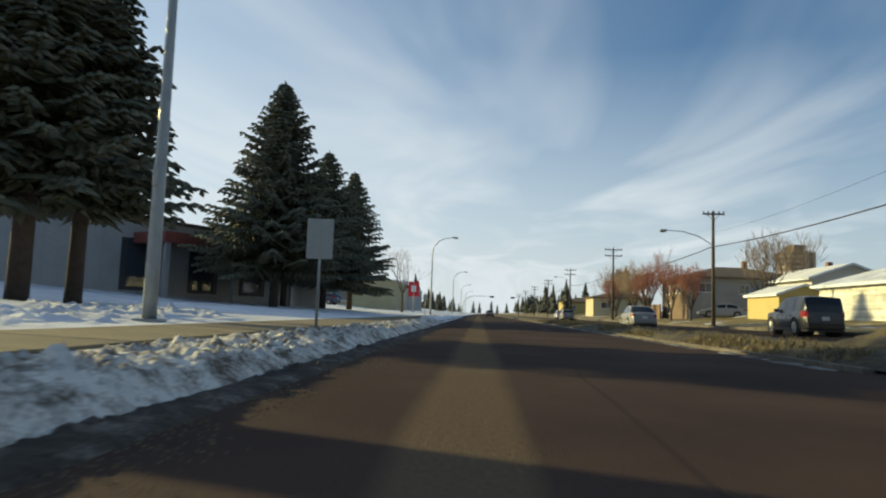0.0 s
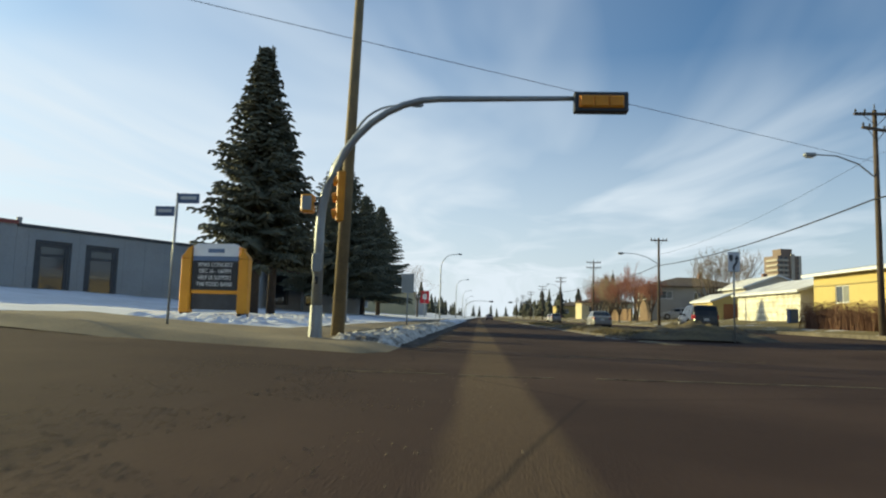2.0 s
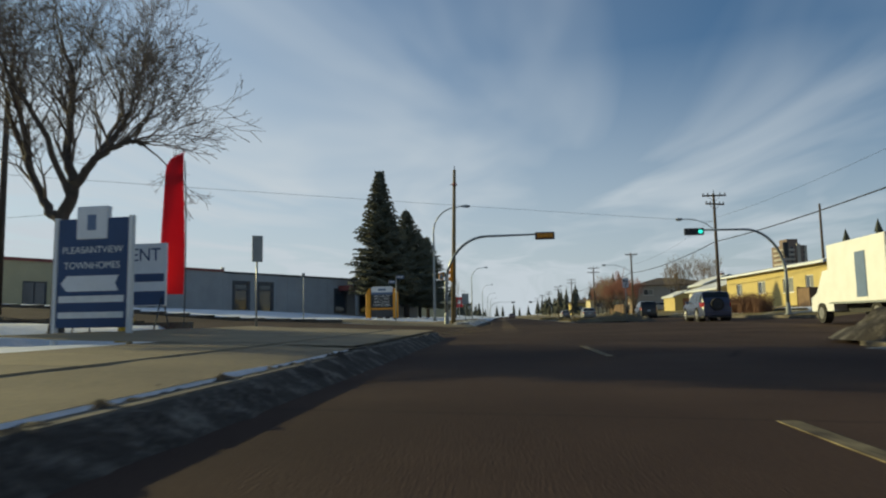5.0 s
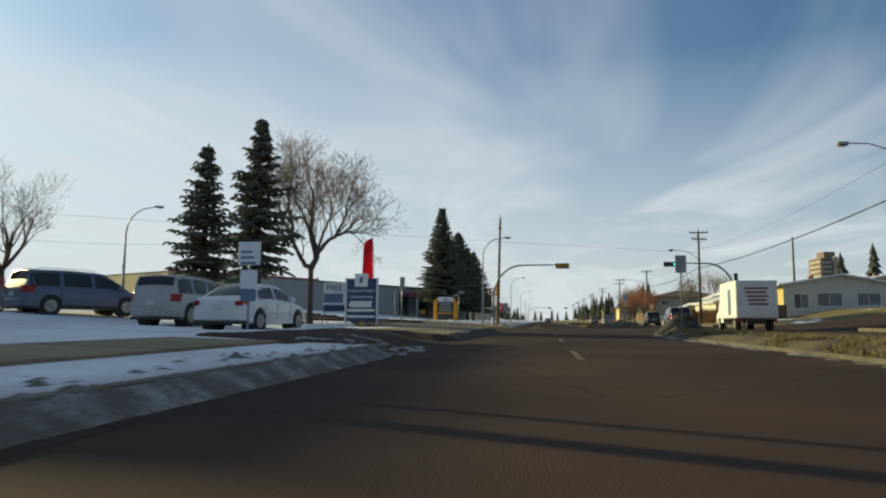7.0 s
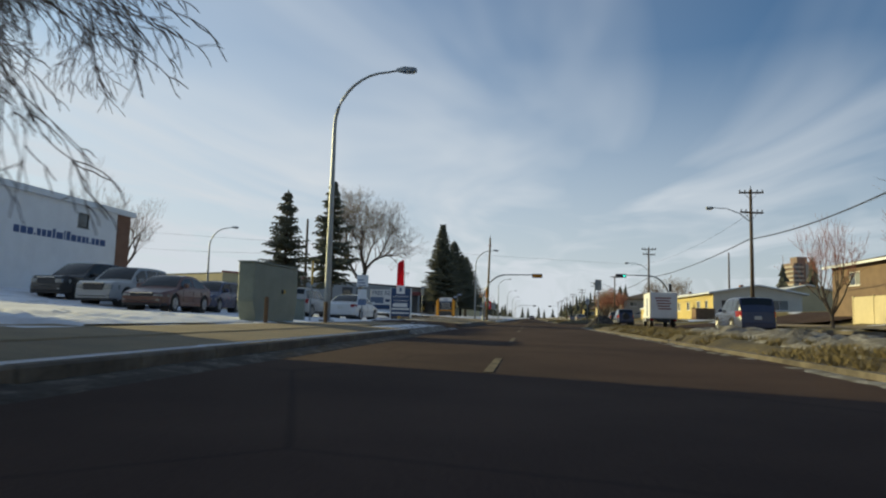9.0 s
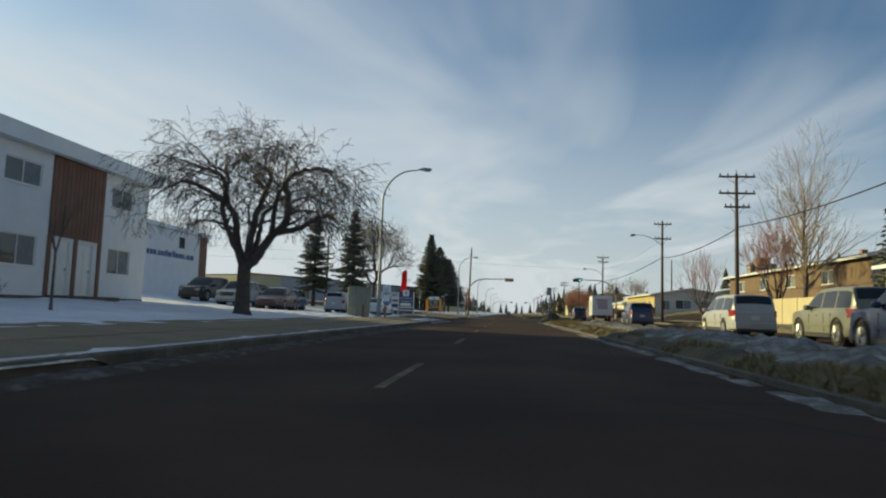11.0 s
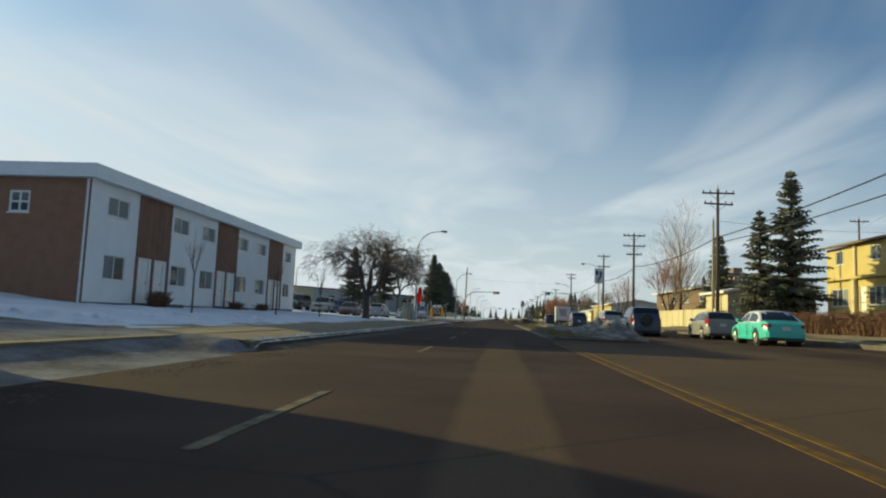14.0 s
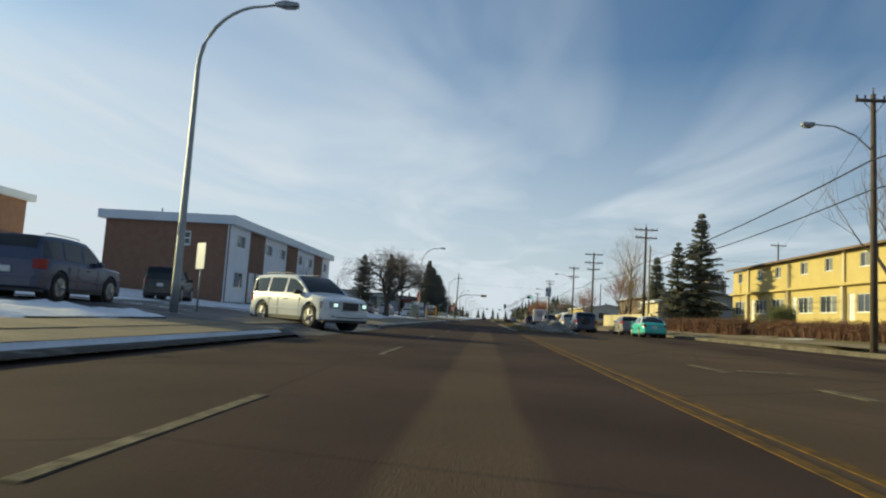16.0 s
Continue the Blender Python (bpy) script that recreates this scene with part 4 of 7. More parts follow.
def bare_tree(x, y, label, seed, trunk=(0.35, 3.0), size=3.2, levels=6, spread=0.62, up=0.25, forks=(3, 3, 3, 3, 3, 2), droop=0.0, twig=None, bark=None, lean=(0, 0), shrink=0.74, z=None, name="bare_tree", wiggle=0.14, min_r=0.0075, limbs=(), sprouts=9, sprout_from=0.3, lift=0.35):
    """Trunk, limbs and fine twigs grown fork by fork."""
    rnd = random.Random(seed)
    root = thing(name, pose(x, y, gz(x, y) - 0.05 if z is None else z), label, "tree" if name != "bare_shrub" else "shrub")
    wood, fine = ([], []), ([], [])
    def limb(store, pts, rad, sides):
        vs, fs = store
        prev = None
        for i, p in enumerate(pts):
            d = (pts[min(i + 1, len(pts) - 1)] - pts[max(i - 1, 0)])
            d = d.normalized() if d.length > 1e-6 else Vector((0, 0, 1))
            a = d.cross(Vector((0.3, 0.9, 0.2))).normalized(); b = d.cross(a)
            ring = []
            for k in range(sides):
                q = p + (a * math.cos(k * math.tau / sides) + b * math.sin(k * math.tau / sides)) * rad[i]
                ring.append(len(vs)); vs.append(tuple(q))
            if prev:
                for k in range(sides):
                    fs.append((prev[k], prev[(k + 1) % sides], ring[(k + 1) % sides], ring[k]))
            prev = ring
    def grow(p, d, length, r, lev):
        n = 4 if lev < 3 else 3
        pts, rads = [p], [r]
        for i in range(n):
            bend = Vector((rnd.uniform(-1, 1), rnd.uniform(-1, 1), rnd.uniform(-1, 1))) * wiggle * (1.4 if lev > 1 else 1)
            pull = Vector((0, 0, up - droop * lev / levels * 1.6))
            d = (d + bend + pull * 0.30).normalized()
            pts.append(pts[-1] + d * length / n)
            rads.append(max(min_r * 0.7, r * (1 - 0.34 * (i + 1) / n)))
        limb(wood if lev <= 2 else fine, pts, rads, 8 if lev == 0 else 6 if lev <= 2 else 3)
        if lev >= levels: return
        f = forks[min(lev, len(forks) - 1)]
        a0 = rnd.random() * math.tau
        axis = d.cross(Vector((0.2, 0.5, 0.85))).normalized(); other = d.cross(axis)
        for k in range(f):
            a = a0 + k * math.tau / f + rnd.uniform(-0.4, 0.4)
            sp = spread * rnd.uniform(0.65, 1.3) * (0.35 if (k == 0 and lev > 0) else 1)
            nd = (d * math.cos(sp) + (axis * math.cos(a) + other * math.sin(a)) * math.sin(sp)).normalized()
            start = pts[-1] if (k == 0 or lev == 0) else pts[rnd.choice((2, 3, -1)) if n >= 3 else -1]
            grow(start, nd, length * shrink * rnd.uniform(0.75, 1.2), max(min_r, rads[-1] * (0.80 if k == 0 else 0.62)), lev + 1)
    # trunk with a root flare
    tr, th = trunk
    base = Vector((0, 0, 0)); top = Vector((lean[0], lean[1], th))
    limb(wood, [base, base.lerp(top, 0.12), base.lerp(top, 0.5), top], [tr * 1.45, tr * 1.08, tr * 0.93, tr * 0.88], 10)
    for r0, pts in limbs:
        # a given main limb, smoothed, with side branches sprouting along it
        p = [Vector(q) for q in pts]
        p = [p[0] * 2 - p[1]] + p + [p[-1] * 2 - p[-2]]
        line = []
        for i in range(1, len(p) - 2):
            for j in range(5):
                u = j / 5
                line.append(0.5 * (2 * p[i] + (p[i + 1] - p[i - 1]) * u + (2 * p[i - 1] - 5 * p[i] + 4 * p[i + 1] - p[i + 2]) * u * u + (3 * p[i] - p[i - 1] - 3 * p[i + 1] + p[i + 2]) * u ** 3))
        line.append(p[-2])
        line = [q + Vector((rnd.uniform(-1, 1), rnd.uniform(-1, 1), rnd.uniform(-1, 1))) * 0.035 * min(1, i / 3) for i, q in enumerate(line)]
        n = len(line) - 1
        rad = [r0 * (1 - 0.78 * i / n) for i in range(n + 1)]
        limb(wood, line, rad, 8)
        for k in range(sprouts):
            f = sprout_from + (1 - sprout_from) * (k + rnd.random() * 0.9) / sprouts
            i = min(n - 1, int(f * n))
            tang = (line[i + 1] - line[i]).normalized()
            out = Vector((line[i].x, line[i].y, 0)) * 0.22
            d = (tang * 0.55 + out * 0.5 + Vector((rnd.uniform(-1, 1), rnd.uniform(-1, 1), rnd.uniform(-0.4, 0.8))) * 0.75 + Vector((0, 0, lift))).normalized()
            grow(line[i], d, size * rnd.uniform(0.65, 1.2), max(min_r, rad[i] * 0.5), 3)
        grow(line[-1], (line[-1] - line[-2]).normalized(), size, max(min_r, rad[-1] * 0.9), 3)
    a0 = rnd.random() * math.tau
    for k in range(0 if limbs else forks[0]):
        a = a0 + k * math.tau / forks[0] + rnd.uniform(-0.25, 0.25)
        sp = spread * rnd.uniform(0.8, 1.15)
        d = Vector((math.cos(a) * math.sin(sp), math.sin(a) * math.sin(sp), math.cos(sp)))
        grow(top, d, size * rnd.uniform(0.85, 1.15), tr * 0.62, 1)
    from_lists("trunk", wood[0], wood[1], bark or M_BARK, root, smooth=True)
    from_lists("crown", fine[0], fine[1], twig or M_TWIG, root)
    return root


DARK_SPRUCE = "tall dark green spruce with drooping boughs in snow"
spruce(-10.3, 11.6, 12.8, 3.1, 1, "tall dark spruce with a forked top on the school lawn", clear=2.5, two_tops=True)
spruce(-9.95, 13.2, 9.8, 2.9, 2, DARK_SPRUCE, clear=2.5)
spruce(-11.1, 33.6, 12.9, 5.0, 3, DARK_SPRUCE, clear=2.0)
spruce(-12.0, 38.5, 9.6, 3.8, 4, DARK_SPRUCE, clear=2.0, dens=0.8)
spruce(-11.0, 45.0, 11.6, 4.5, 5, DARK_SPRUCE, clear=2.0, dens=0.8)
spruce(-11.0, 55.0, 12.2, 4.4, 6, DARK_SPRUCE, clear=2.0, dens=0.8)
spruce(-12.95, -32.3, 10.2, 2.5, 7, "slim spruce with gappy drooping boughs beside a bare elm", clear=2.5, sparse=0.70, dens=0.85)
spruce(-18.3, -27.6, 9.8, 2.5, 8, "slim spruce with gappy drooping boughs at the parking lot", clear=2.0, sparse=0.74, dens=0.85)
spruce(25.4, -72.4, 11.9, 3.6, 9, "broad spruce in front of yellow town houses", clear=1.2, dens=0.72, sparse=0.79)
spruce(23.0, -72.6, 9.0, 2.4, 10, "smaller spruce beside a broad one", clear=1.2, dens=0.7, sparse=0.79)
spruce(24.0, -60.0, 8.6, 1.9, 12, "dark spruce behind a garage roof", clear=1.0, dens=0.8)
bare_tree(-11.55, -28.4, "bare elm with a forked trunk beside the estate sign", 4, trunk=(0.155, 3.15), size=1.0, levels=7, spread=0.62, up=0.28, forks=(3, 4, 3, 3, 3, 3, 2), shrink=0.70, droop=0.12, min_r=0.008, sprouts=16, sprout_from=0.3, lift=0.4, limbs=(
    (0.15, ((0.0, 0, 3.05), (-0.54, 0.2, 3.4), (-1.27, 0.4, 4.6), (-2.0, 0.6, 6.0), (-2.3, 0.6, 7.2))),
    (0.10, ((-1.27, 0.4, 4.6), (-1.12, 0.0, 5.5), (-1.27, -0.4, 6.6), (-1.12, -0.5, 7.6))),
    (0.17, ((0.02, 0, 3.05), (0.32, 0, 3.87), (-0.10, 0.3, 4.9), (-0.26, 0.6, 6.07), (-0.17, 0.5, 7.2), (-0.45, 0.4, 8.0))),
    (0.13, ((0.28, 0, 3.8), (0.91, -0.2, 4.45), (1.7, -0.4, 4.85), (2.2, -0.4, 4.95), (2.5, -0.3, 4.8))),
    (0.08, ((1.4, -0.3, 4.7), (1.9, -0.2, 5.8), (1.9, 0.2, 6.8))),
    (0.09, ((0.20, 0, 3.6), (0.3, 1.2, 5.2), (0.5, 1.8, 6.5), (0.3, 1.9, 7.4))),
    (0.09, ((0.20, 0, 3.7), (0.2, -1.2, 5.2), (-0.2, -1.8, 6.3), (-0.4, -2.0, 7.2)))))
bare_tree(-6.9, -74.8, "broad bare crab-apple tree with a dark low-forked trunk", 11, trunk=(0.26, 1.9), size=0.92, levels=7, spread=0.70, up=0.06, forks=(5, 3, 3, 3, 3, 3, 2), shrink=0.72, droop=0.40, wiggle=0.24, min_r=0.0079, twig=M_TWIG_DARK, sprouts=12, sprout_from=0.28, lift=0.10, limbs=(
    (0.17, ((-0.05, 0, 1.8), (-0.37, 0.1, 2.66), (-0.49, 0.2, 3.4), (-0.93, 0.4, 4.08), (-1.8, 0.5, 4.63), (-2.7, 0.5, 4.95), (-3.5, 0.5, 4.6))),
    (0.10, ((-0.93, 0.4, 4.05), (-0.8, -0.5, 4.9), (-1.3, -0.9, 5.2), (-2.1, -1.2, 5.4))),
    (0.17, ((0.04, 0, 1.8), (0.12, 0.1, 2.66), (0.25, 0.2, 3.65), (0.43, 0.5, 4.63), (-0.06, 0.8, 5.1), (-0.3, 1.2, 5.35))),
    (0.19, ((0.08, 0, 1.8), (0.45, -0.1, 2.1), (1.05, -0.2, 2.9), (1.54, -0.2, 3.46), (1.48, 0, 4.39), (1.3, 0.2, 4.88), (1.67, 0.4, 5.3), (2.4, 0.5, 5.5), (2.9, 0.4, 5.3))),
    (0.12, ((1.25, -0.2, 3.0), (2.16, -0.5, 3.15), (2.78, -0.6, 3.5), (3.2, -0.8, 3.55), (3.6, -1.0, 3.3))),
    (0.12, ((0.05, 0, 1.85), (0.2, 0.7, 2.8), (0.0, 1.6, 3.9), (0.6, 2.4, 4.8), (0.9, 3.2, 5.2))),
    (0.12, ((0.0, 0, 1.85), (-0.3, -0.6, 2.7), (-0.3, -1.5, 3.7), (0.2, -2.3, 4.6), (-0.2, -3.0, 4.9))),
    (0.10, ((1.0, -0.2, 2.85), (1.5, -1.2, 3.9), (2.2, -2.1, 4.6), (2.9, -2.7, 4.6))),
    (0.09, ((0.43, 0.5, 4.6), (0.9, -0.3, 5.1), (0.5, -1.0, 5.4)))))
bare_tree(23.1, -49.6, "tall pale poplar with upswept bare twigs", 15, trunk=(0.18, 2.0), size=2.3, levels=6, spread=0.52, up=0.20, forks=(5, 4, 4, 3, 3, 2), twig=M_TWIG_PALE, shrink=0.68, sprouts=52, sprout_from=0.02, lift=0.10, limbs=(
    (0.16, ((0, 0, 1.9), (0.05, 0, 3.5), (-0.05, 0.1, 5.5), (0.05, 0, 7.4), (0, 0, 8.6))),))
bare_tree(18.6, -41.0, "round bare shrub tree with dense reddish twigs", 17, trunk=(0.10, 0.7), size=1.9, levels=5, spread=0.5, up=0.5, forks=(6, 4, 3, 3, 2), twig=M_TWIG_RED, shrink=0.72)
bare_tree(22.6, -110.5, "bare twisted tree in front of yellow town houses", 19, trunk=(0.17, 2.6), size=2.4, levels=5, spread=0.6, up=0.3, forks=(4, 3, 3, 3, 2), shrink=0.76)
bare_tree(-7.6, 66.0, "small round bare tree on the boulevard", 21, trunk=(0.12, 2.0), size=1.7, levels=5, spread=0.6, up=0.35, forks=(4, 3, 3, 3, 2), shrink=0.74)
bare_tree(-38.0, -20.0, "bushy bare tree behind the parking lot", 23, trunk=(0.24, 1.8), size=3.1, levels=6, spread=0.62, up=0.34, forks=(5, 4, 3, 3, 3, 2), shrink=0.72, min_r=0.012)
for i, (x, y, s, t) in enumerate(((24, 92, 2.2, M_TWIG_RED), (21, 88, 2.0, M_TWIG_PALE), (22, 104, 2.6, M_TWIG), (27, 60, 2.3, M_TWIG), (25, 118, 2.6, M_TWIG_PALE), (20, 97, 1.9, M_TWIG_RED), (23.5, -43.5, 2.2, M_TWIG_RED), (34, 70, 2.6, M_TWIG), (20.2, 67.0, 2.0, M_TWIG_RED), (18.9, 71.5, 1.9, M_TWIG_RED), (19.0, 79.0, 1.9, M_TWIG_PALE), (20.8, 62.5, 1.5, M_TWIG_RED))):
    bare_tree(x, y, "multi-stemmed bare shrub tree with reddish twigs" if t is M_TWIG_RED else "multi-stemmed bare shrub tree with pale twigs", 40 + i, trunk=(0.13, 0.9), size=s, levels=5, spread=0.5, up=0.5, forks=(6, 4, 4, 3, 3), twig=t, shrink=0.72, min_r=0.014)
for i, (x, y, h) in enumerate(((-8.6, -90.6, 1.5), (-8.3, -83.0, 1.4), (-8.8, -100.0, 1.6))):
    bare_tree(x, y, "thin young bare tree on the lawn", 60 + i, trunk=(0.035, h), size=0.75, levels=3, spread=0.35, up=0.6, forks=(4, 3, 2, 2), shrink=0.7, min_r=0.006)

def twig_mass(name, label, x0, y0, x1, y1, z0, h, w, count, material, seed, cat="hedge"):
    """A hedge or brush made of many crossing twigs."""
    rnd = random.Random(seed)
    vs, fs = [], []
    d = Vector((x1 - x0, y1 - y0, 0)); n = Vector((-d.y, d.x, 0)).normalized()
    for _ in range(count):
        t = rnd.random()
        p = Vector((x0, y0, z0)) + d * t + n * rnd.uniform(-w / 2, w / 2)
        hh = h * rnd.uniform(0.55, 1.05)
        q = p + Vector((rnd.uniform(-0.25, 0.25), rnd.uniform(-0.25, 0.25), hh))
        s = Vector((rnd.uniform(-1, 1), rnd.uniform(-1, 1), 0)).normalized() * rnd.uniform(0.012, 0.03)
        i = len(vs)
        vs.extend([tuple(p - s), tuple(p + s), tuple(q)]); fs.append((i, i + 1, i + 2))
        for _ in range(3):
            u = p.lerp(q, rnd.uniform(0.3, 1)); v = u + Vector((rnd.uniform(-0.3, 0.3), rnd.uniform(-0.3, 0.3), rnd.uniform(0, 0.25)))
            i = len(vs); vs.extend([tuple(u), tuple(u + Vector((0, 0, 0.035))), tuple(v)]); fs.append((i, i + 1, i + 2))
    return tagged(from_lists(name, vs, fs, material), label, cat)
twig_mass("hedge", "clipped brown leafless hedge along the sidewalk", 21.2, -95.5, 21.2, -76.5, gz(21.2) - 0.05, 1.15, 1.1, 5200, M_HEDGE, 1)
twig_mass("hedge", "loose brown brush hedge in front of the town houses", 22.3, -112, 22.3, -95.5, gz(22.3) - 0.05, 1.0, 1.6, 3000, M_HEDGE, 2)
twig_mass("shrub", "rounded olive green shrub before a town house door", 25.0, -92.5, 26.2, -90.3, gz(25.6) - 0.05, 1.9, 1.4, 1500, M_SHRUB, 3, "shrub")
twig_mass("hedge", "dark brown hedge along a bungalow lawn", 19.8, 7.0, 19.8, 22.0, gz(19.8) - 0.05, 1.5, 1.2, 2500, M_HEDGE, 4)

twig_mass("shrub", "dark leafless shrub beside a town house door", -13.9, -93.6, -13.5, -93.0, gz(-13.7) - 0.05, 0.75, 0.7, 420, M_HEDGE, 6, "shrub")
twig_mass("shrub", "small dark shrub beside a town house step", -13.8, -83.8, -13.5, -83.4, gz(-13.7) - 0.05, 0.5, 0.5, 240, M_HEDGE, 7, "shrub")
twig_mass("shrub", "small dark shrub beside a town house step", -13.8, -79.0, -13.5, -78.6, gz(-13.7) - 0.05, 0.45, 0.5, 240, M_HEDGE, 8, "shrub")

def far_woods(label, spots, seed):
    """Far conifers, each with a trunk line and ragged tiers, as one stand."""
    rnd = random.Random(seed)
    vs, fs = [], []
    for x, y, h in spots:
        z0 = gz(x) - 0.3
        n = 9
        for k in range(n):
            f = k / n
            z = z0 + h * (0.10 + 0.9 * f)
            r = h * 0.23 * (1 - f) ** 0.9 * rnd.uniform(0.8, 1.2) + 0.15
            c = len(vs); vs.append((x, y, z + h * 0.17))
            m = 12
            for j in range(m):
                a = math.tau * j / m + rnd.random() * 0.5
                q = r * rnd.uniform(0.6, 1.25)
                vs.append((x + math.cos(a) * q, y + math.sin(a) * q, z - h * 0.02 * rnd.random()))
            for j in range(m):
                fs.append((c, c + 1 + j, c + 1 + (j + 1) % m))
    return tagged(from_lists("far_trees", vs, fs, M_FAR_WOODS), label, "trees", kind="stuff")
rw = random.Random(5)
far_woods("row of far dark conifers along the avenue", [(22 + rw.uniform(0, 16) + k * 0.12, 150 + k * 6.5, rw.uniform(5.5, 11)) for k in range(60)], 1)
far_woods("far dark conifers beside the avenue", [(-13 - rw.uniform(0, 22), 170 + k * 9, rw.uniform(6, 10)) for k in range(40)], 2)
far_woods("far woods closing the view", [(-260 + k * 9 + rw.uniform(-3, 3), 640 + rw.uniform(-40, 40), rw.uniform(7, 14)) for k in range(75)], 3)
far_woods("far spruces behind the houses", [(52, 60, 10), (60, 66, 12), (58, 20, 10)], 4)

# ---- poles, lamps, wires ----
def street_lamp(x, y, side, label, reach=2.65, h=9.2):
    """Tall grey lamp: base plate, tapered pole with curved arm, cobra head."""
    root = thing("street_lamp", pose(x, y, gz(x) - 0.05), label, "street lamp", "street lamps")
    part("base_plate", one(soft_box, -0.22, -0.22, 0, 0.22, 0.22, 0.10, 0.02), M_STEEL, root)
    bm = bmesh.new()
    top = h - 2.1
    pts = [(0, 0, 0.08), (0, 0, 1.0), (0, 0, top * 0.6), (0, 0, top)]
    rad = [0.125, 0.12, 0.09, 0.068]
    for k in range(1, 10):
        a = k / 9 * math.pi / 2
        pts.append((side * reach * 0.72 * (1 - math.cos(a)), 0, top + 2.0 * math.sin(a))); rad.append(0.066 - 0.003 * k)
    pts.append((side * (reach - 0.35), 0, top + 2.06)); rad.append(0.036)
    tube(bm, pts, rad, 10)
    part("pole", bm, M_STEEL, root, smooth=True)
    part("hand_hole_box", one(soft_box, -0.05, -0.17, 2.4, 0.05, -0.10, 2.75, 0.012), M_STEEL, root)
    bm = bmesh.new()
    z = top + 2.06
    for y0, s in ((-0.15, 1),):
        v = [bm.verts.new((side * px, py, z + pz)) for px, py, pz in ((reach - 0.42, -0.05, -0.03), (reach - 0.42, 0.05, -0.03), (reach - 0.42, 0.05, 0.06), (reach - 0.42, -0.05, 0.06),
             (reach - 0.1, -0.15, -0.08), (reach - 0.1, 0.15, -0.08), (reach - 0.1, 0.12, 0.11), (reach - 0.1, -0.12, 0.11),
             (reach + 0.32, -0.11, -0.05), (reach + 0.32, 0.11, -0.05), (reach + 0.32, 0.07, 0.07), (reach + 0.32, -0.07, 0.07))]
        for o in (0, 4):
            for q in ((0, 1, 5, 4), (1, 2, 6, 5), (2, 3, 7, 6), (3, 0, 4, 7)):
                bm.faces.new([v[i + o] for i in q])
        bm.faces.new(v[0:4]); bm.faces.new(v[8:12])
    part("lamp_head", bm, M_STEEL, root, "grey cobra lamp head", smooth=False)
    part("lens", one(soft_box, min(side * (reach - 0.05), side * (reach + 0.25)), -0.085, z - 0.115, max(side * (reach - 0.05), side * (reach + 0.25)), 0.085, z - 0.07, 0.015), M_HEAD, root)
    return root
LAMP = "tall grey street lamp with curved arm, rooted in snow"
for y in (7.9, 75.0, 140.5, 206.0, 271.0, -57.7, -124.1):
    street_lamp(-5.25 if y > -100 else -5.9, y, 1, LAMP, h=9.2 if y > -100 else 9.7)
street_lamp(-30.4, -16.9, 1, "grey street lamp behind the parking lot", h=7.2)

def utility_pole(x, y, h, arms, label, lamp=None, lean=0.0, wood=None, turn=0.0, tilt=0.0):
    root = thing("utility_pole", pose(x, y, gz(x, y) - 0.1, lean, tilt, turn), label, "utility pole", "utility poles")
    part("pole", one(tube, [(0, 0, 0), (0, 0, h * 0.5), (0, 0, h)], [0.15, 0.125, 0.095], 10), wood or M_POLE_WOOD, root, smooth=True)
    for z, w, skew in arms:
        m = pose(0, 0, z, 0, 0, skew)
        arm = part("crossarm", one(soft_box, -w, -0.16, -0.06, w, -0.05, 0.06, 0.01, m), M_POLE_WOOD, root)
        for u in (-0.92, -0.5, 0.5, 0.92):
            part("insulator", one(tube, [m @ Vector((u * w, -0.105, 0.06)), m @ Vector((u * w, -0.105, 0.12)), m @ Vector((u * w, -0.105, 0.22))], [0.02, 0.05, 0.035], 7), M_DARK_STEEL, arm)
        part("brace", one(tube, [m @ Vector((-w * 0.55, -0.05, -0.03)), (0, -0.12, z - 0.55), m @ Vector((w * 0.55, -0.05, -0.03))], 0.018, 5), M_DARK_STEEL, arm)
    if h > 9:
        part("pole_pin", one(tube, [(0, 0, h), (0, 0, h + 0.28)], [0.03, 0.025], 6), M_DARK_STEEL, root)
    if lamp:
        z, reach = lamp
        b = part("lamp_arm", one(tube, [(0, 0, z - 1.0), (-reach * 0.3, 0, z - 0.35), (-reach * 0.65, 0, z), (-reach, 0, z + 0.05)], [0.035, 0.035, 0.03, 0.03], 7), M_STEEL, root, "grey steel lamp arm")
        part("lamp_head", one(soft_box, -reach - 0.52, -0.13, z - 0.05, -reach, 0.13, z + 0.12, 0.045), M_STEEL, b)
        part("lens", one(soft_box, -reach - 0.45, -0.09, z - 0.10, -reach - 0.12, 0.09, z - 0.045, 0.015), M_HEAD, b)
    return root
UP = "dark wooden utility pole with crossarms on the verge"
UPL = "dark wooden utility pole with crossarms and a lamp arm"
utility_pole(17.65, 47.0, 8.6, ((8.35, 0.8, 0),), UPL, lamp=(7.0, 3.4))
utility_pole(17.65, 11.0, 10.1, ((9.9, 0.95, 0), (9.2, 0.9, 22)), UPL, lamp=(8.0, 2.6))
utility_pole(17.65, -30.7, 10.0, ((9.75, 0.85, 0), (8.3, 0.85, 12)), UPL, lamp=(8.6, 2.6))
utility_pole(17.3, -53.4, 10.1, ((9.9, 1.15, 0), (8.8, 1.15, 0), (7.9, 0.8, 0)), "dark wooden utility pole with three crossarms")
utility_pole(19.0, -75.2, 10.5, ((10.2, 1.15, 0), (9.4, 1.1, 10)), UP, lean=0.8)
utility_pole(18.5, -116.0, 10.4, ((10.1, 0.75, 0),), UPL, lamp=(9.0, 2.3))
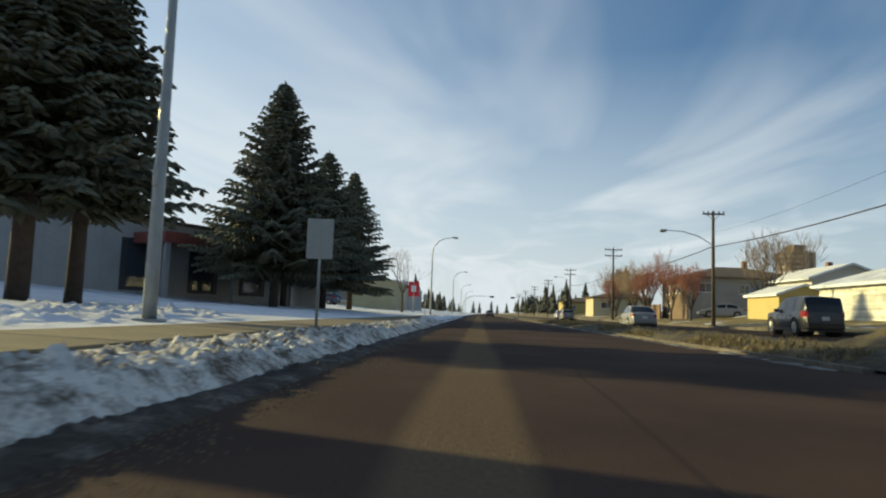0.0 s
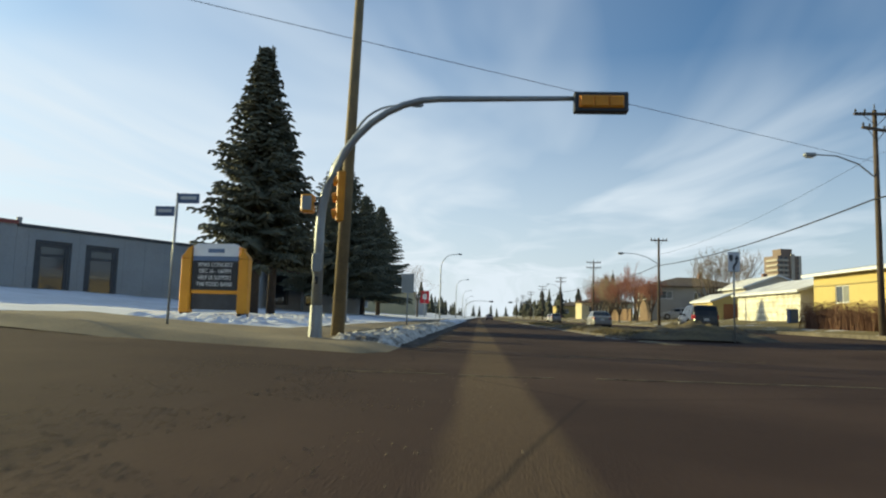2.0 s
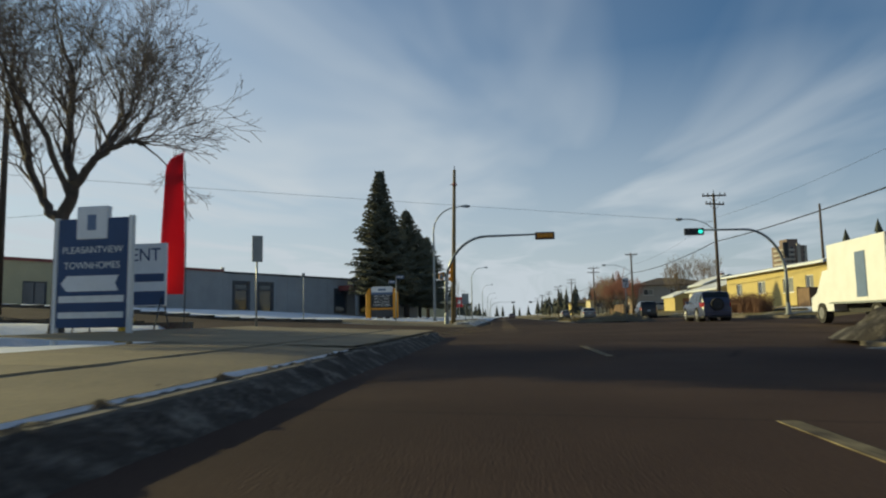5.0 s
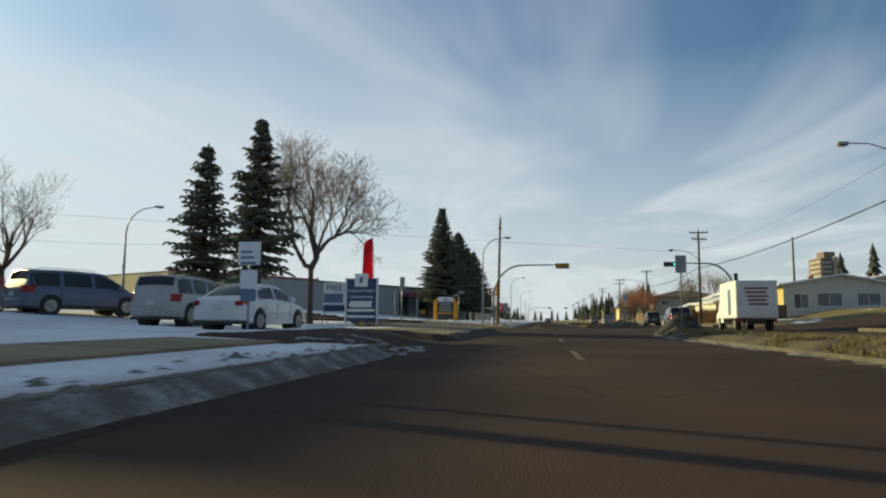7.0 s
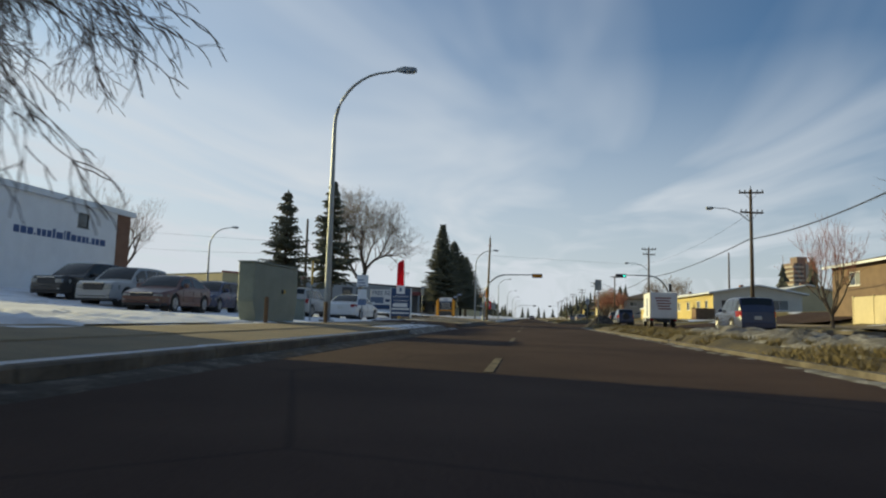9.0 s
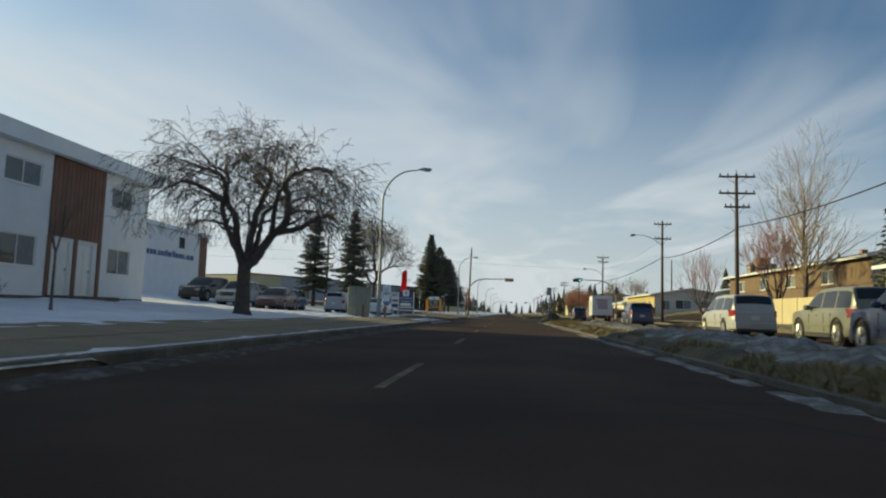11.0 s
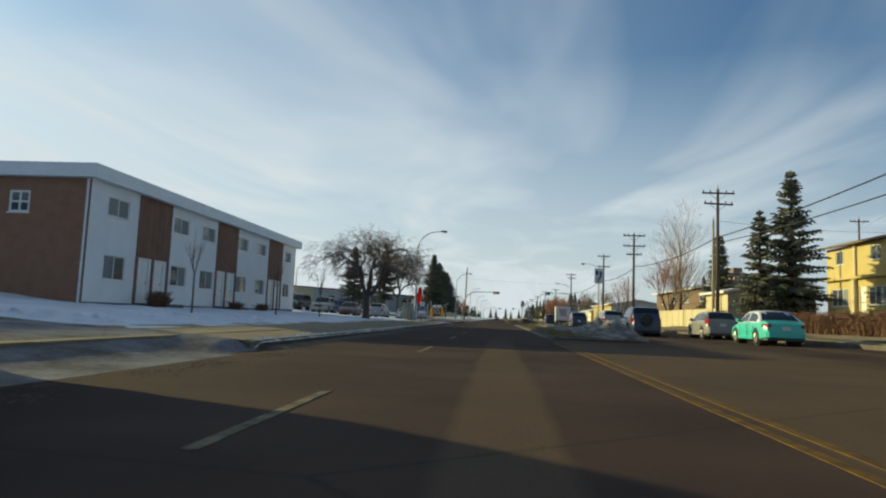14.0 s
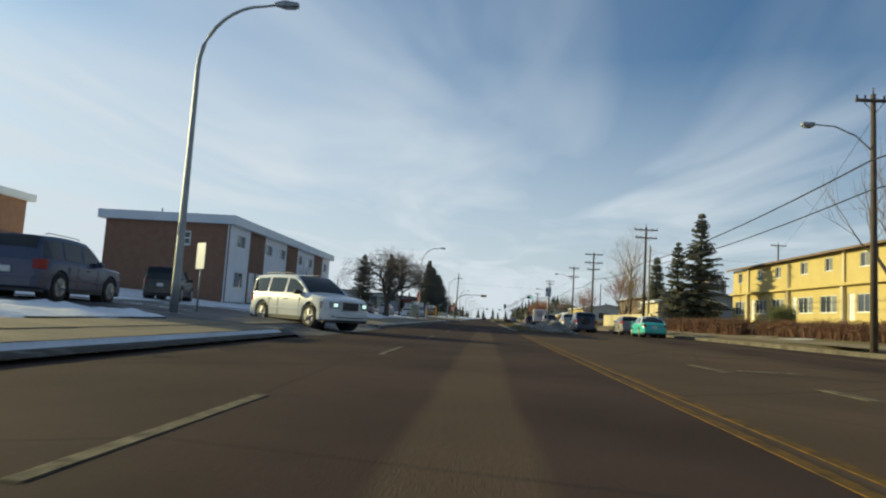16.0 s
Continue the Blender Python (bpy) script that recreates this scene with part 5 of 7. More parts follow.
for y, l in ((84.0, None), (125.0, (7.8, 2.5)), (166.0, None), (207.0, (7.8, 2.5)), (248, None), (290, None)):
    utility_pole(17.6, y, 9.4, ((9.2, 1.1, 0), (8.4, 1.1, 0)), UP, lamp=l)
utility_pole(22.0, -64.6, 9.6, (), "pale bare stub pole beside a utility pole", wood=M_GREY_POLE)
utility_pole(-18.5, -21.8, 8.2, (), "bare leaning wooden pole beside the parking lot", lean=0.0)
utility_pole(46.0, -42.0, 12.0, ((11.7, 1.1, 0),), "wooden utility pole behind the town houses")
utility_pole(31.0, 22.0, 9.0, (), "thin bare pole behind a bungalow")
ob = utility_pole(-2.9, -4.3, 9.55, (), "yellowed wooden pole at the crossing", wood=M_POLE_YELLOW, tilt=1.4)
part("cable_band", one(tube, [(0, 0, 8.55), (0, 0, 8.75)], 0.125, 10), M_RED_TRIM, ob, "dull red cable band")
part("cable_bracket", one(soft_box, -0.24, -0.03, 8.60, 0.20, 0.03, 8.66, 0.01), M_RED_TRIM, ob)

def cable(name, pts, sag, r, label):
    bm = bmesh.new(); out = []
    for a, b in zip(pts, pts[1:]):
        a, b = Vector(a), Vector(b)
        for k in range(13):
            t = k / 12
            out.append(a.lerp(b, t) + Vector((0, 0, -sag * 4 * t * (1 - t))))
    tube(bm, out, r, 5)
    return tagged(part(name, bm, M_CABLE), label, "cable")
LINE = [(17.5, y, gz(17.5) + z) for y, z in ((290, 6.2), (248, 6.2), (207, 6.2), (166, 6.2), (125, 6.2), (84, 6.0), (47, 5.8), (11, 6.0), (-30.7, 6.3), (-53.4, 6.5))] + [(18.9, -75.2, 7.3), (18.4, -116, 8.0), (18.4, -157, 8.0)]
cable("overhead_cable", LINE, 0.45, 0.035, "thick black cable slung between the utility poles")
cable("overhead_cable", [(18.9, -75.2, 6.9), (18.4, -116, 6.8), (18.4, -157, 6.8)], 0.45, 0.03, "black cable slung between the utility poles")
cable("overhead_wire", [(17.6, 47, 7.2), (17.6, 11, 8.3), (17.6, -30.7, 8.5)], 0.6, 0.008, "thin wire between the utility poles")
cable("overhead_wire", [(-80, -52, 8.0), (17.6, 11.0, 8.0)], 0.3, 0.009, "thin wire crossing over the street")
cable("overhead_wire", [(-60, 4, 9.5), (-27, -6, 7.4), (-18.5, -21.8, 7.0)], 0.4, 0.012, "thin wire behind the parking lot")
cable("overhead_wire", [(18.9, -75.2, 8.6), (31.5, -79, 7.6)], 0.3, 0.010, "thin service wire to the town houses")
cable("overhead_wire", [(18.4, -116, 9.6), (46, -42, 13.2)], 0.5, 0.010, "thin wire to a pole behind the town houses")

# ---- buildings ----
def flat_roof(parent, x0, y0, x1, y1, z, over=0.4, fascia=0.55, mat_f=None, label=""):
    """A flat roof with a deep fascia board round it."""
    r = part("roof", boxes((x0 - over + 0.08, y0 - over + 0.08, z + 0.02, x1 + over - 0.08, y1 + over - 0.08, z + fascia - 0.06)), M_ROOF_SNOW, parent, label)
    t = 0.08
    part("fascia", boxes((x0 - over, y0 - over, z, x1 + over, y0 - over + t, z + fascia), (x0 - over, y1 + over - t, z, x1 + over, y1 + over, z + fascia),
         (x0 - over, y0 - over + t, z, x0 - over + t, y1 + over - t, z + fascia), (x1 + over - t, y0 - over + t, z, x1 + over, y1 + over - t, z + fascia)), mat_f or M_FASCIA, r)
    part("soffit", boxes((x0 - over + t, y0 - over + t, z + 0.004, x1 + over - t, y1 + over - t, z + 0.016)), mat_f or M_FASCIA, r)
    return r

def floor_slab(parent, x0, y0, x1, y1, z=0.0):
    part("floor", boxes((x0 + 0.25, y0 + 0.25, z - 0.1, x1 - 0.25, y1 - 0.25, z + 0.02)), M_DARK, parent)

def panel_door(parent, m, o, material, label=""):
    u0, v0, u1, v1 = o
    bm = bmesh.new(); box(bm, u0 + 0.05, 0.08, v0, u1 - 0.05, 0.13, v1 - 0.05, m)
    for a, b in ((0.10, 0.45), (0.50, 0.88)):
        h = v1 - v0
        box(bm, u0 + 0.18, 0.066, v0 + a * h, (u0 + u1) / 2 - 0.04, 0.079, v0 + b * h, m); box(bm, (u0 + u1) / 2 + 0.04, 0.066, v0 + a * h, u1 - 0.18, 0.079, v0 + b * h, m)
    d = part("door", bm, material, parent, label)
    part("handle", one(soft_box, u1 - 0.16, 0.03, v0 + 0.95, u1 - 0.11, 0.078, v0 + 1.07, 0.01, m), M_CHROME, d)
    part("door_frame", boxes_m(m, (u0, 0.04, v0, u0 + 0.05, 0.16, v1), (u1 - 0.05, 0.04, v0, u1, 0.16, v1), (u0 + 0.05, 0.04, v1 - 0.05, u1 - 0.05, 0.16, v1)), M_WHITE_PAINT, d)
    return d

def boxes_m(m, *dims):
    bm = bmesh.new()
    for d in dims:
        box(bm, *d, m)
    return bm


def town_houses():
    """White two-storey row with brown panels over paired doors and a brown brick end."""
    X, Y, Z = -15.0, -97.5, 0.72
    root = thing("town_house_row", pose(X, Y, Z), "white stucco two-storey town house row with brown panels and brick end", "house")
    L, H, D = 30.2, 5.55, 9.2
    front, opens, doors, panels = [], [], [], []
    for a, b in ((1.4, 3.2), (7.75, 9.6), (11.4, 13.3), (17.0, 18.9), (20.8, 22.7), (27.2, 28.9)):
        opens += [(a, 4.12, b, 5.02), (a, 1.15, b, 2.3)]
    for a in (4.05, 13.55, 23.25):
        panels.append((a, a + 3.35))
        for c in (a + 0.25, a + 1.75):
            doors.append((c, 0.15, c + 1.1, 2.30))
    w, m = wall_run(root, "wall_front", (0, 0), (0, L), -0.6, H, opens + doors, M_STUCCO)
    for i, o in enumerate(opens):
        window_in(root, m, o, mullions=1, curtain=(0.5, -0.45, 0.48, 0.5, 0.42, 0.5)[i % 6], bar=0.05)
    for o in doors:
        panel_door(root, m, o, M_WHITE_PAINT, "white panelled front door")
    for a, b in panels:
        p = part("panel", boxes_m(m, (a, -0.045, 2.42, b, -0.004, H)), M_PANEL, root, "brown vertical siding panel")
        for k in range(13):
            u = a + (b - a) * (k + 0.5) / 13
            part("board", boxes_m(m, (u - 0.115, -0.062, 2.44, u + 0.115, -0.046, H - 0.02)), M_PANEL, p)
        for c in (a - 0.02, (a + b) / 2 - 0.12, b - 0.2):
            part("door_post", boxes_m(m, (c, -0.05, 0.1, c + 0.22, -0.003, 2.41)), M_PANEL, root)
        part("step", boxes_m(m, (a + 0.1, -1.1, -0.5, b - 0.1, -0.004, 0.12)), M_KERB, root, "concrete doorstep")
    part("foundation", boxes_m(m, (0.03, -0.03, -0.6, L - 0.03, -0.003, 0.08)), M_KERB, root)
    w, m2 = wall_run(root, "wall_end", (-D, 0), (0, 0), -0.6, H, [(5.35, 3.95, 6.35, 4.95)], M_BRICK)
    w = window_in(root, m2, (5.35, 3.95, 6.35, 4.95), mullions=1, bar=0.10)
    part("transom", boxes_m(m2, (5.455, 0.048, 4.40, 6.245, 0.112, 4.48)), M_WHITE_PAINT, w)
    part("downpipe", one(tube, [(-0.12, -0.07, -0.4), (-0.12, -0.07, H)], 0.05, 7), M_FASCIA, root)
    wall_run(root, "wall_back", (0, L), (-D, L), -0.6, H, [], M_STUCCO)
    wall_run(root, "wall_rear", (-D, L), (-D, 0), -0.6, H, [], M_STUCCO)
    floor_slab(root, -D, 0, 0, L)
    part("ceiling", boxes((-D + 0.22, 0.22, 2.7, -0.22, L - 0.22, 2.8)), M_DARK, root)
    flat_roof(root, -D, 0, 0, L, H, over=0.42, fascia=0.62)
    part("vent_pipe", one(tube, [(-6.4, 2.5, H + 0.5), (-6.4, 2.5, H + 1.25)], 0.06, 8), M_STEEL, root)
    return root
town_houses()

def brick_block(x, y, w, d, h, label, rot=0):
    root = thing("apartment_block", pose(x, y, gz(x) - 0.2, 0, 0, rot), label, "house")
    wins = [(u, v, u + 1.5, v + 1.1) for u in (1.5, 5.0, 8.5, 12.0) if u + 2 < w for v in (1.1, 4.0)]
    _, m = wall_run(root, "wall_front", (0, 0), (w, 0), -0.5, h, wins, M_BRICK)
    for o in wins: window_in(root, m, o, curtain=0.5)
    wall_run(root, "wall_side", (w, 0), (w, d), -0.5, h, [], M_BRICK)
    wall_run(root, "wall_back", (w, d), (0, d), -0.5, h, [], M_BRICK)
    wall_run(root, "wall_rear", (0, d), (0, 0), -0.5, h, [], M_BRICK)
    floor_slab(root, 0, 0, w, d)
    flat_roof(root, 0, 0, w, d, h, over=0.45, fascia=0.55)
    return root
brick_block(-45.6, -118.0, 12.0, 25.0, 5.6, "brown brick block with a white flat roof edge")

def apartment():
    """Two-storey block: white end wall with a painted web address as bars, brown front, red-brown corner strip."""
    X, Y = -25.7, -50.6
    root = thing("apartment_block", pose(X, Y, 1.45), "white and brown two-storey rental block with blue wall lettering", "house")
    L, H, D = 12.7, 5.35, 26.0
    win = (7.3, 4.0, 8.35, 4.9)
    _, m = wall_run(root, "wall_end", (0, 0), (0, L), -0.7, H, [win], M_STUCCO)
    window_in(root, m, win, mullions=0, frame_mat=M_DARK_STEEL)
    u = 2.2
    for k, wd in enumerate((0.42, 0.42, 0.42, 0.12, 0.3, 0.34, 0.34, 0.24, 0.55, 0.12, 0.34, 0.46, 0.34, 0.3, 0.24, 0.12, 0.3, 0.34, 0.55)):
        part("wall_lettering", boxes_m(m, (u, -0.012, 3.05, u + wd, -0.004, 3.05 + (0.55 if k in (7, 10, 9) else 0.40 if wd > 0.15 else 0.12))), M_BAR_BLUE, root, "blue painted lettering bar")
        u += wd + 0.09
    part("corner_panel", boxes_m(m, (L - 1.5, -0.03, -0.5, L - 0.05, -0.004, H)), M_PANEL, root)
    fw = [(D - 3.2, 1.2, D - 1.9, 2.4), (D - 3.2, 3.9, D - 1.9, 4.9), (D - 9.0, 3.9, D - 7.4, 4.9), (D - 9.0, 1.2, D - 7.4, 2.4), (D - 15, 3.9, D - 13.4, 4.9), (D - 15, 1.2, D - 13.4, 2.4)]
    dr = [(D - 5.6, 0.1, D - 4.6, 2.2), (D - 4.5, 0.1, D - 3.5, 2.2)]
    _, m2 = wall_run(root, "wall_front", (-D, 0), (0, 0), -0.7, H, fw + dr, M_PANEL)
    for o in fw: window_in(root, m2, o, curtain=0.5, bar=0.1)
    for o in dr: panel_door(root, m2, o, M_WHITE_PAINT)
    wall_run(root, "wall_back", (0, L), (-D, L), -0.7, H, [], M_PANEL)
    wall_run(root, "wall_rear", (-D, L), (-D, 0), -0.7, H, [], M_STUCCO)
    floor_slab(root, -D, 0, 0, L)
    flat_roof(root, -D, 0, 0, L, H, over=0.25, fascia=0.35)
    return root
apartment()

def school():
    """Long low grey school, its front at a slant to the street, with dark framed windows and a dull red roof edge further along."""
    turn = math.degrees(math.atan2(0.872, 0.49))
    root = thing("school_building", pose(-24.33, 24.78, 1.2, 0, 0, turn), "long low grey stucco school with dark windows", "school")
    W0, WR, W1, H, D = -27.0, -6.4, 26.0, 4.12, 24.0      # front runs along x; the red-edged wing ends at WR
    wins = [(a, 0.05, a + 1.95, 3.3) for a in (-5.15, -2.0)] + [(a, 0.05, a + 1.9, 2.9) for a in (9.5, 14.0, 18.0)]
    w, m = wall_run(root, "wall_front", (0, 0), (W1 - WR, 0), -0.8, H, [(a - WR, b, c - WR, d) for a, b, c, d in wins], M_GREY_STUCCO)
    shift = Matrix.Translation((WR, 0, 0))
    w.data.transform(shift)
    m = shift @ m
    for a, b, c, d in wins:
        o = (a - WR, b, c - WR, d)
        w = window_in(root, m, o, frame_mat=M_DARK_STEEL, mullions=0, bar=0.24, sill=False)
        part("transom", boxes_m(m, (o[0] + 0.24, 0.045, 2.45, o[2] - 0.24, 0.10, 2.62)), M_DARK_STEEL, w)
        part("casing", boxes_m(m, (o[0] - 0.14, -0.03, b, o[0] - 0.004, -0.004, d + 0.14), (o[2] + 0.004, -0.03, b, o[2] + 0.14, -0.004, d + 0.14), (o[0] - 0.004, -0.03, d + 0.004, o[2] + 0.004, -0.004, d + 0.14)), M_DARK_STEEL, w)
    for k in range(21):
        u = k * 1.55 + 0.7
        if not any(o[0] - WR - 0.3 < u < o[2] - WR + 0.3 for o in wins):
            part("wall_joint", boxes_m(m, (u, -0.02, -0.5, u + 0.07, -0.004, H - 0.05)), M_GREY_STUCCO, root)
    for nm, xa, xb, ow, mt in (("wall_tan", W0, -20.0, [(2.2, 0.5, 4.0, 2.7)], M_TAN_STUCCO), ("wall_wing", -20.0, WR, [(4.5, 0.3, 6.2, 2.9)], M_GREY_STUCCO)):
        w, m2 = wall_run(root, nm, (0, 0), (xb - xa, 0), -0.8, H + 0.12, ow, mt)
        shift = Matrix.Translation((xa, 0, 0))
        w.data.transform(shift)
        for o in ow: window_in(root, shift @ m2, o, frame_mat=M_DARK_STEEL, mullions=1, bar=0.12)
    for nm, p, q, mt in (("wall_side", (W1, 0), (W1, D), M_GREY_STUCCO), ("wall_back", (W1, D), (W0, D), M_GREY_STUCCO), ("wall_rear", (W0, D), (W0, 0), M_TAN_STUCCO)):
        wall_run(root, nm, p, q, -0.8, H, [], mt)
    floor_slab(root, W0, 0, W1, D, -0.05)
    r = part("roof", boxes((W0 + 0.05, 0.05, H + 0.13, W1 - 0.05, D - 0.05, H + 0.17)), M_ROOF_SNOW, root)
    part("fascia", boxes((WR, -0.12, H + 0.004, W1 + 0.12, -0.004, H + 0.20)), M_DARK_STEEL, r)
    part("fascia_red", boxes((W0 - 0.12, -0.14, H + 0.13, WR - 0.004, -0.004, H + 0.36)), M_RED_TRIM, r, "dull red roof edge")
    part("vent_pipe", one(tube, [(-6.1, 0.5, H + 0.1), (-6.1, 0.5, H + 0.62)], 0.16, 8), M_STEEL, r)
    part("porch", boxes((10.0, -3.0, 2.75, 20.5, -0.13, 3.35)), M_RED_TRIM, root, "dull red flat entrance canopy")
    for x in (10.4, 15.2, 20.0):
        part("porch_post", boxes((x - 0.14, -2.8, -0.9, x + 0.14, -2.52, 2.745)), M_GREY_STUCCO, root)
    return root
school()

def gable_house(name, x, y, w, d, h, rise, wall_m, roof_m, label, ridge_along="y", z=None, front=(), side=(), over=0.5, gable_m=None, west=(), category="house", door=None):
    """A small house: x..x+w by y..y+d; front faces -y, west faces -x."""
    root = thing(name, pose(x, y, gz(x + w / 2) - 0.1 if z is None else z), label, category)
    g = gable_m or wall_m
    _, m = wall_run(root, "wall_front", (0, 0), (w, 0), -0.9, h, list(front) + ([door] if door else []), g)
    for o in front: window_in(root, m, o, mullions=1, curtain=0.45)
    if door:
        dd = part("garage_door", boxes_m(m, (door[0], 0.10, door[1], door[2], 0.15, door[3])), M_BROWN_DOOR, root, "brown panelled garage door")
        for k in range(4):
            a = door[1] + (door[3] - door[1]) * (k + 0.08) / 4
            part("door_panel", boxes_m(m, (door[0] + 0.08, 0.085, a, door[2] - 0.08, 0.099, a + (door[3] - door[1]) / 4.6)), M_BROWN_DOOR, dd)
    _, m = wall_run(root, "wall_west", (0, d), (0, 0), -0.9, h, west, wall_m)
    for o in west: window_in(root, m, o, mullions=1, curtain=0.5)
    wall_run(root, "wall_back", (w, d), (0, d), -0.9, h, [], wall_m)
    wall_run(root, "wall_east", (w, 0), (w, d), -0.9, h, [], wall_m)
    floor_slab(root, 0, 0, w, d)
    t = 0.16
    bm = bmesh.new()
    if ridge_along == "y":
        o = over
        s = rise / (w / 2)
        for sg in (0, 1):
            e = -o if sg == 0 else w + o
            pts = [(e, h - s * o), (w / 2, h + rise), (w / 2, h + rise + t), (e, h - s * o + t)]
            prism(bm, pts if sg == 0 else pts[::-1], -o, d + o)
        gm = bmesh.new(); prism(gm, [(0, h), (w, h), (w / 2, h + rise)], 0.02, 0.2); part("gable", gm, g, root)
        gm = bmesh.new(); prism(gm, [(0, h), (w, h), (w / 2, h + rise)], d - 0.2, d - 0.02); part("gable", gm, g, root)
    else:
        # hipped roof
        o = over; r0, r1 = (w * 0.5, w * 0.5) if w <= d else (d / 2, w - d / 2)
        if w <= d:
            ends = [(w / 2, w / 2), (w / 2, d - w / 2)]
        else:
            ends = [(d / 2, d / 2), (w - d / 2, d / 2)]
        c = [bm.verts.new(p) for p in ((-o, -o, h - 0.1), (w + o, -o, h - 0.1), (w + o, d + o, h - 0.1), (-o, d + o, h - 0.1))]
        c2 = [bm.verts.new(p) for p in ((-o, -o, h + 0.08), (w + o, -o, h + 0.08), (w + o, d + o, h + 0.08), (-o, d + o, h + 0.08))]
        a, b = [bm.verts.new((p[0], p[1], h + rise)) for p in ends]
        bm.faces.new(c[::-1])
        for i in range(4):
            bm.faces.new((c[i], c[(i + 1) % 4], c2[(i + 1) % 4], c2[i]))
        if w <= d:
            bm.faces.new((c2[0], c2[1], a)); bm.faces.new((c2[2], c2[3], b)); bm.faces.new((c2[1], c2[2], b, a)); bm.faces.new((c2[3], c2[0], a, b))
        else:
            bm.faces.new((c2[3], c2[0], a)); bm.faces.new((c2[1], c2[2], b)); bm.faces.new((c2[0], c2[1], b, a)); bm.faces.new((c2[2], c2[3], a, b))
    r = part("roof", bm, roof_m, root)
    if ridge_along == "y":
        for sg in (0, 1):
            e = -over - 0.05 if sg == 0 else w + over
            s = rise / (w / 2)
            part("gutter", boxes((e, -over, h - s * over - 0.03, e + 0.06, d + over, h - s * over + 0.15)), M_FASCIA, r)
        for yy in (-over - 0.03, d + over):
            bm = bmesh.new()
            s = rise / (w / 2)
            prism(bm, [(-over, h - s * over), (w / 2, h + rise), (w + over, h - s * over), (w + over, h - s * over + 0.18), (w / 2, h + rise + 0.18), (-over, h - s * over + 0.18)], yy, yy + 0.03)
            part("barge_board", bm, M_FASCIA, r)
    part("chimney", boxes((w * 0.6, d * 0.45, h + rise * 0.4, w * 0.6 + 0.5, d * 0.45 + 0.5, h + rise + 0.7)), M_BRICK if category == "house" else M_STEEL, r) if category == "house" else None
    return root

gable_house("bungalow", 25.3, 9.0, 10.8, 23.6, 3.0, 0.95, M_YELLOW_WALL, M_ROOF_SNOW, "yellow stucco bungalow with a snowy low roof and grey gable", z=1.45, gable_m=M_PALE_GREY,
            front=((1.0, 0.6, 2.4, 2.1), (3.2, 0.8, 5.6, 2.2), (7.0, 0.9, 9.2, 2.2)), west=((3, 0.9, 4.8, 2.1), (9, 0.9, 11, 2.1), (15, 0.8, 17.2, 2.1), (19.5, 0.9, 21, 2.1)), over=0.6)
gable_house("garage", 24.1, 51.0, 4.0, 6.2, 1.85, 0.75, M_YELLOW_WALL, M_ROOF_SNOW, "small yellow garage with a brown door and snowy roof", z=1.1, door=(1.1, -0.1, 2.9, 1.6), over=0.25, category="garage")
gable_house("bungalow", 31.0, 60.0, 7.0, 12.0, 2.9, 1.3, M_PALE_GREY, M_ROOF_SNOW, "pale bungalow with a snowy gable roof", front=((1.5, 0.9, 3.5, 2.1),), over=0.5)
gable_house("two_storey_house", 22.4, 69.0, 12.5, 9.5, 4.3, 1.5, M_BROWN_WALL, M_SHINGLE, "brown two-storey house with a hipped shingle roof", ridge_along="hip", z=1.0, gable_m=M_GREY_STUCCO, front=((1.2, 2.7, 2.8, 3.7), (5.5, 2.6, 6.6, 3.6), (9, 2.6, 10.4, 3.6)), west=((2, 2.6, 3.4, 3.6), (5.5, 2.6, 7, 3.6), (2, 0.4, 3.6, 1.6)))
gable_house("bungalow", 27.3, -50.0, 10.0, 29.5, 3.9, 1.1, M_BROWN_WALL, M_SHINGLE, "dark brown raised bungalow with a low roof behind a wall", z=1.6, front=((1.5, 2.0, 3.4, 3.2), (6, 2.0, 8, 3.2)), west=((3, 2.2, 4.8, 3.3), (9, 2.2, 11, 3.3), (15, 2.2, 17.2, 3.3), (22, 2.2, 24, 3.3)), over=0.6, gable_m=M_GREY_STUCCO)
gable_house("garage", 22.6, -66.5, 7.0, 6.0, 2.7, 0.75, M_CREAM, M_ROOF_SNOW, "cream garage with a snowy low gable roof", z=1.15, front=((1.0, 0.9, 2.0, 1.8),), over=0.45, category="garage", gable_m=M_GREY_STUCCO)
gable_house("bungalow", 22.5, 128.0, 11.0, 9.0, 3.0, 1.3, M_CREAM, M_SHINGLE, "cream bungalow far along the avenue", ridge_along="hip", front=((1.5, 0.9, 3.5, 2.1), (6.5, 0.9, 8.5, 2.1)))
gable_house("bungalow", 22.5, 175.0, 11.0, 9.0, 3.0, 1.3, M_YELLOW_WALL, M_SHINGLE, "yellow bungalow far along the avenue", ridge_along="hip", front=((1.5, 0.9, 3.5, 2.1), (6.5, 0.9, 8.5, 2.1)))
gable_house("bungalow", 40.0, 30.0, 10.0, 12.0, 3.2, 1.2, M_CREAM, M_ROOF_SNOW, "pale bungalow with a snowy roof behind", front=((1.5, 0.9, 3.5, 2.1),))
gable_house("shop_building", -32.0, 96.0, 20.0, 14.0, 3.8, 0.4, M_TAN_STUCCO, M_ROOF_SNOW, "low tan shop building far beside the avenue", front=((2, 0.6, 6, 2.6), (9, 0.6, 13, 2.6)), over=0.2)
gable_house("shop_building", -28.0, 150.0, 14.0, 14.0, 4.2, 0.4, M_GREY_STUCCO, M_ROOF_SNOW, "low grey shop building far beside the avenue", front=((2, 0.6, 6, 2.6),), over=0.2)

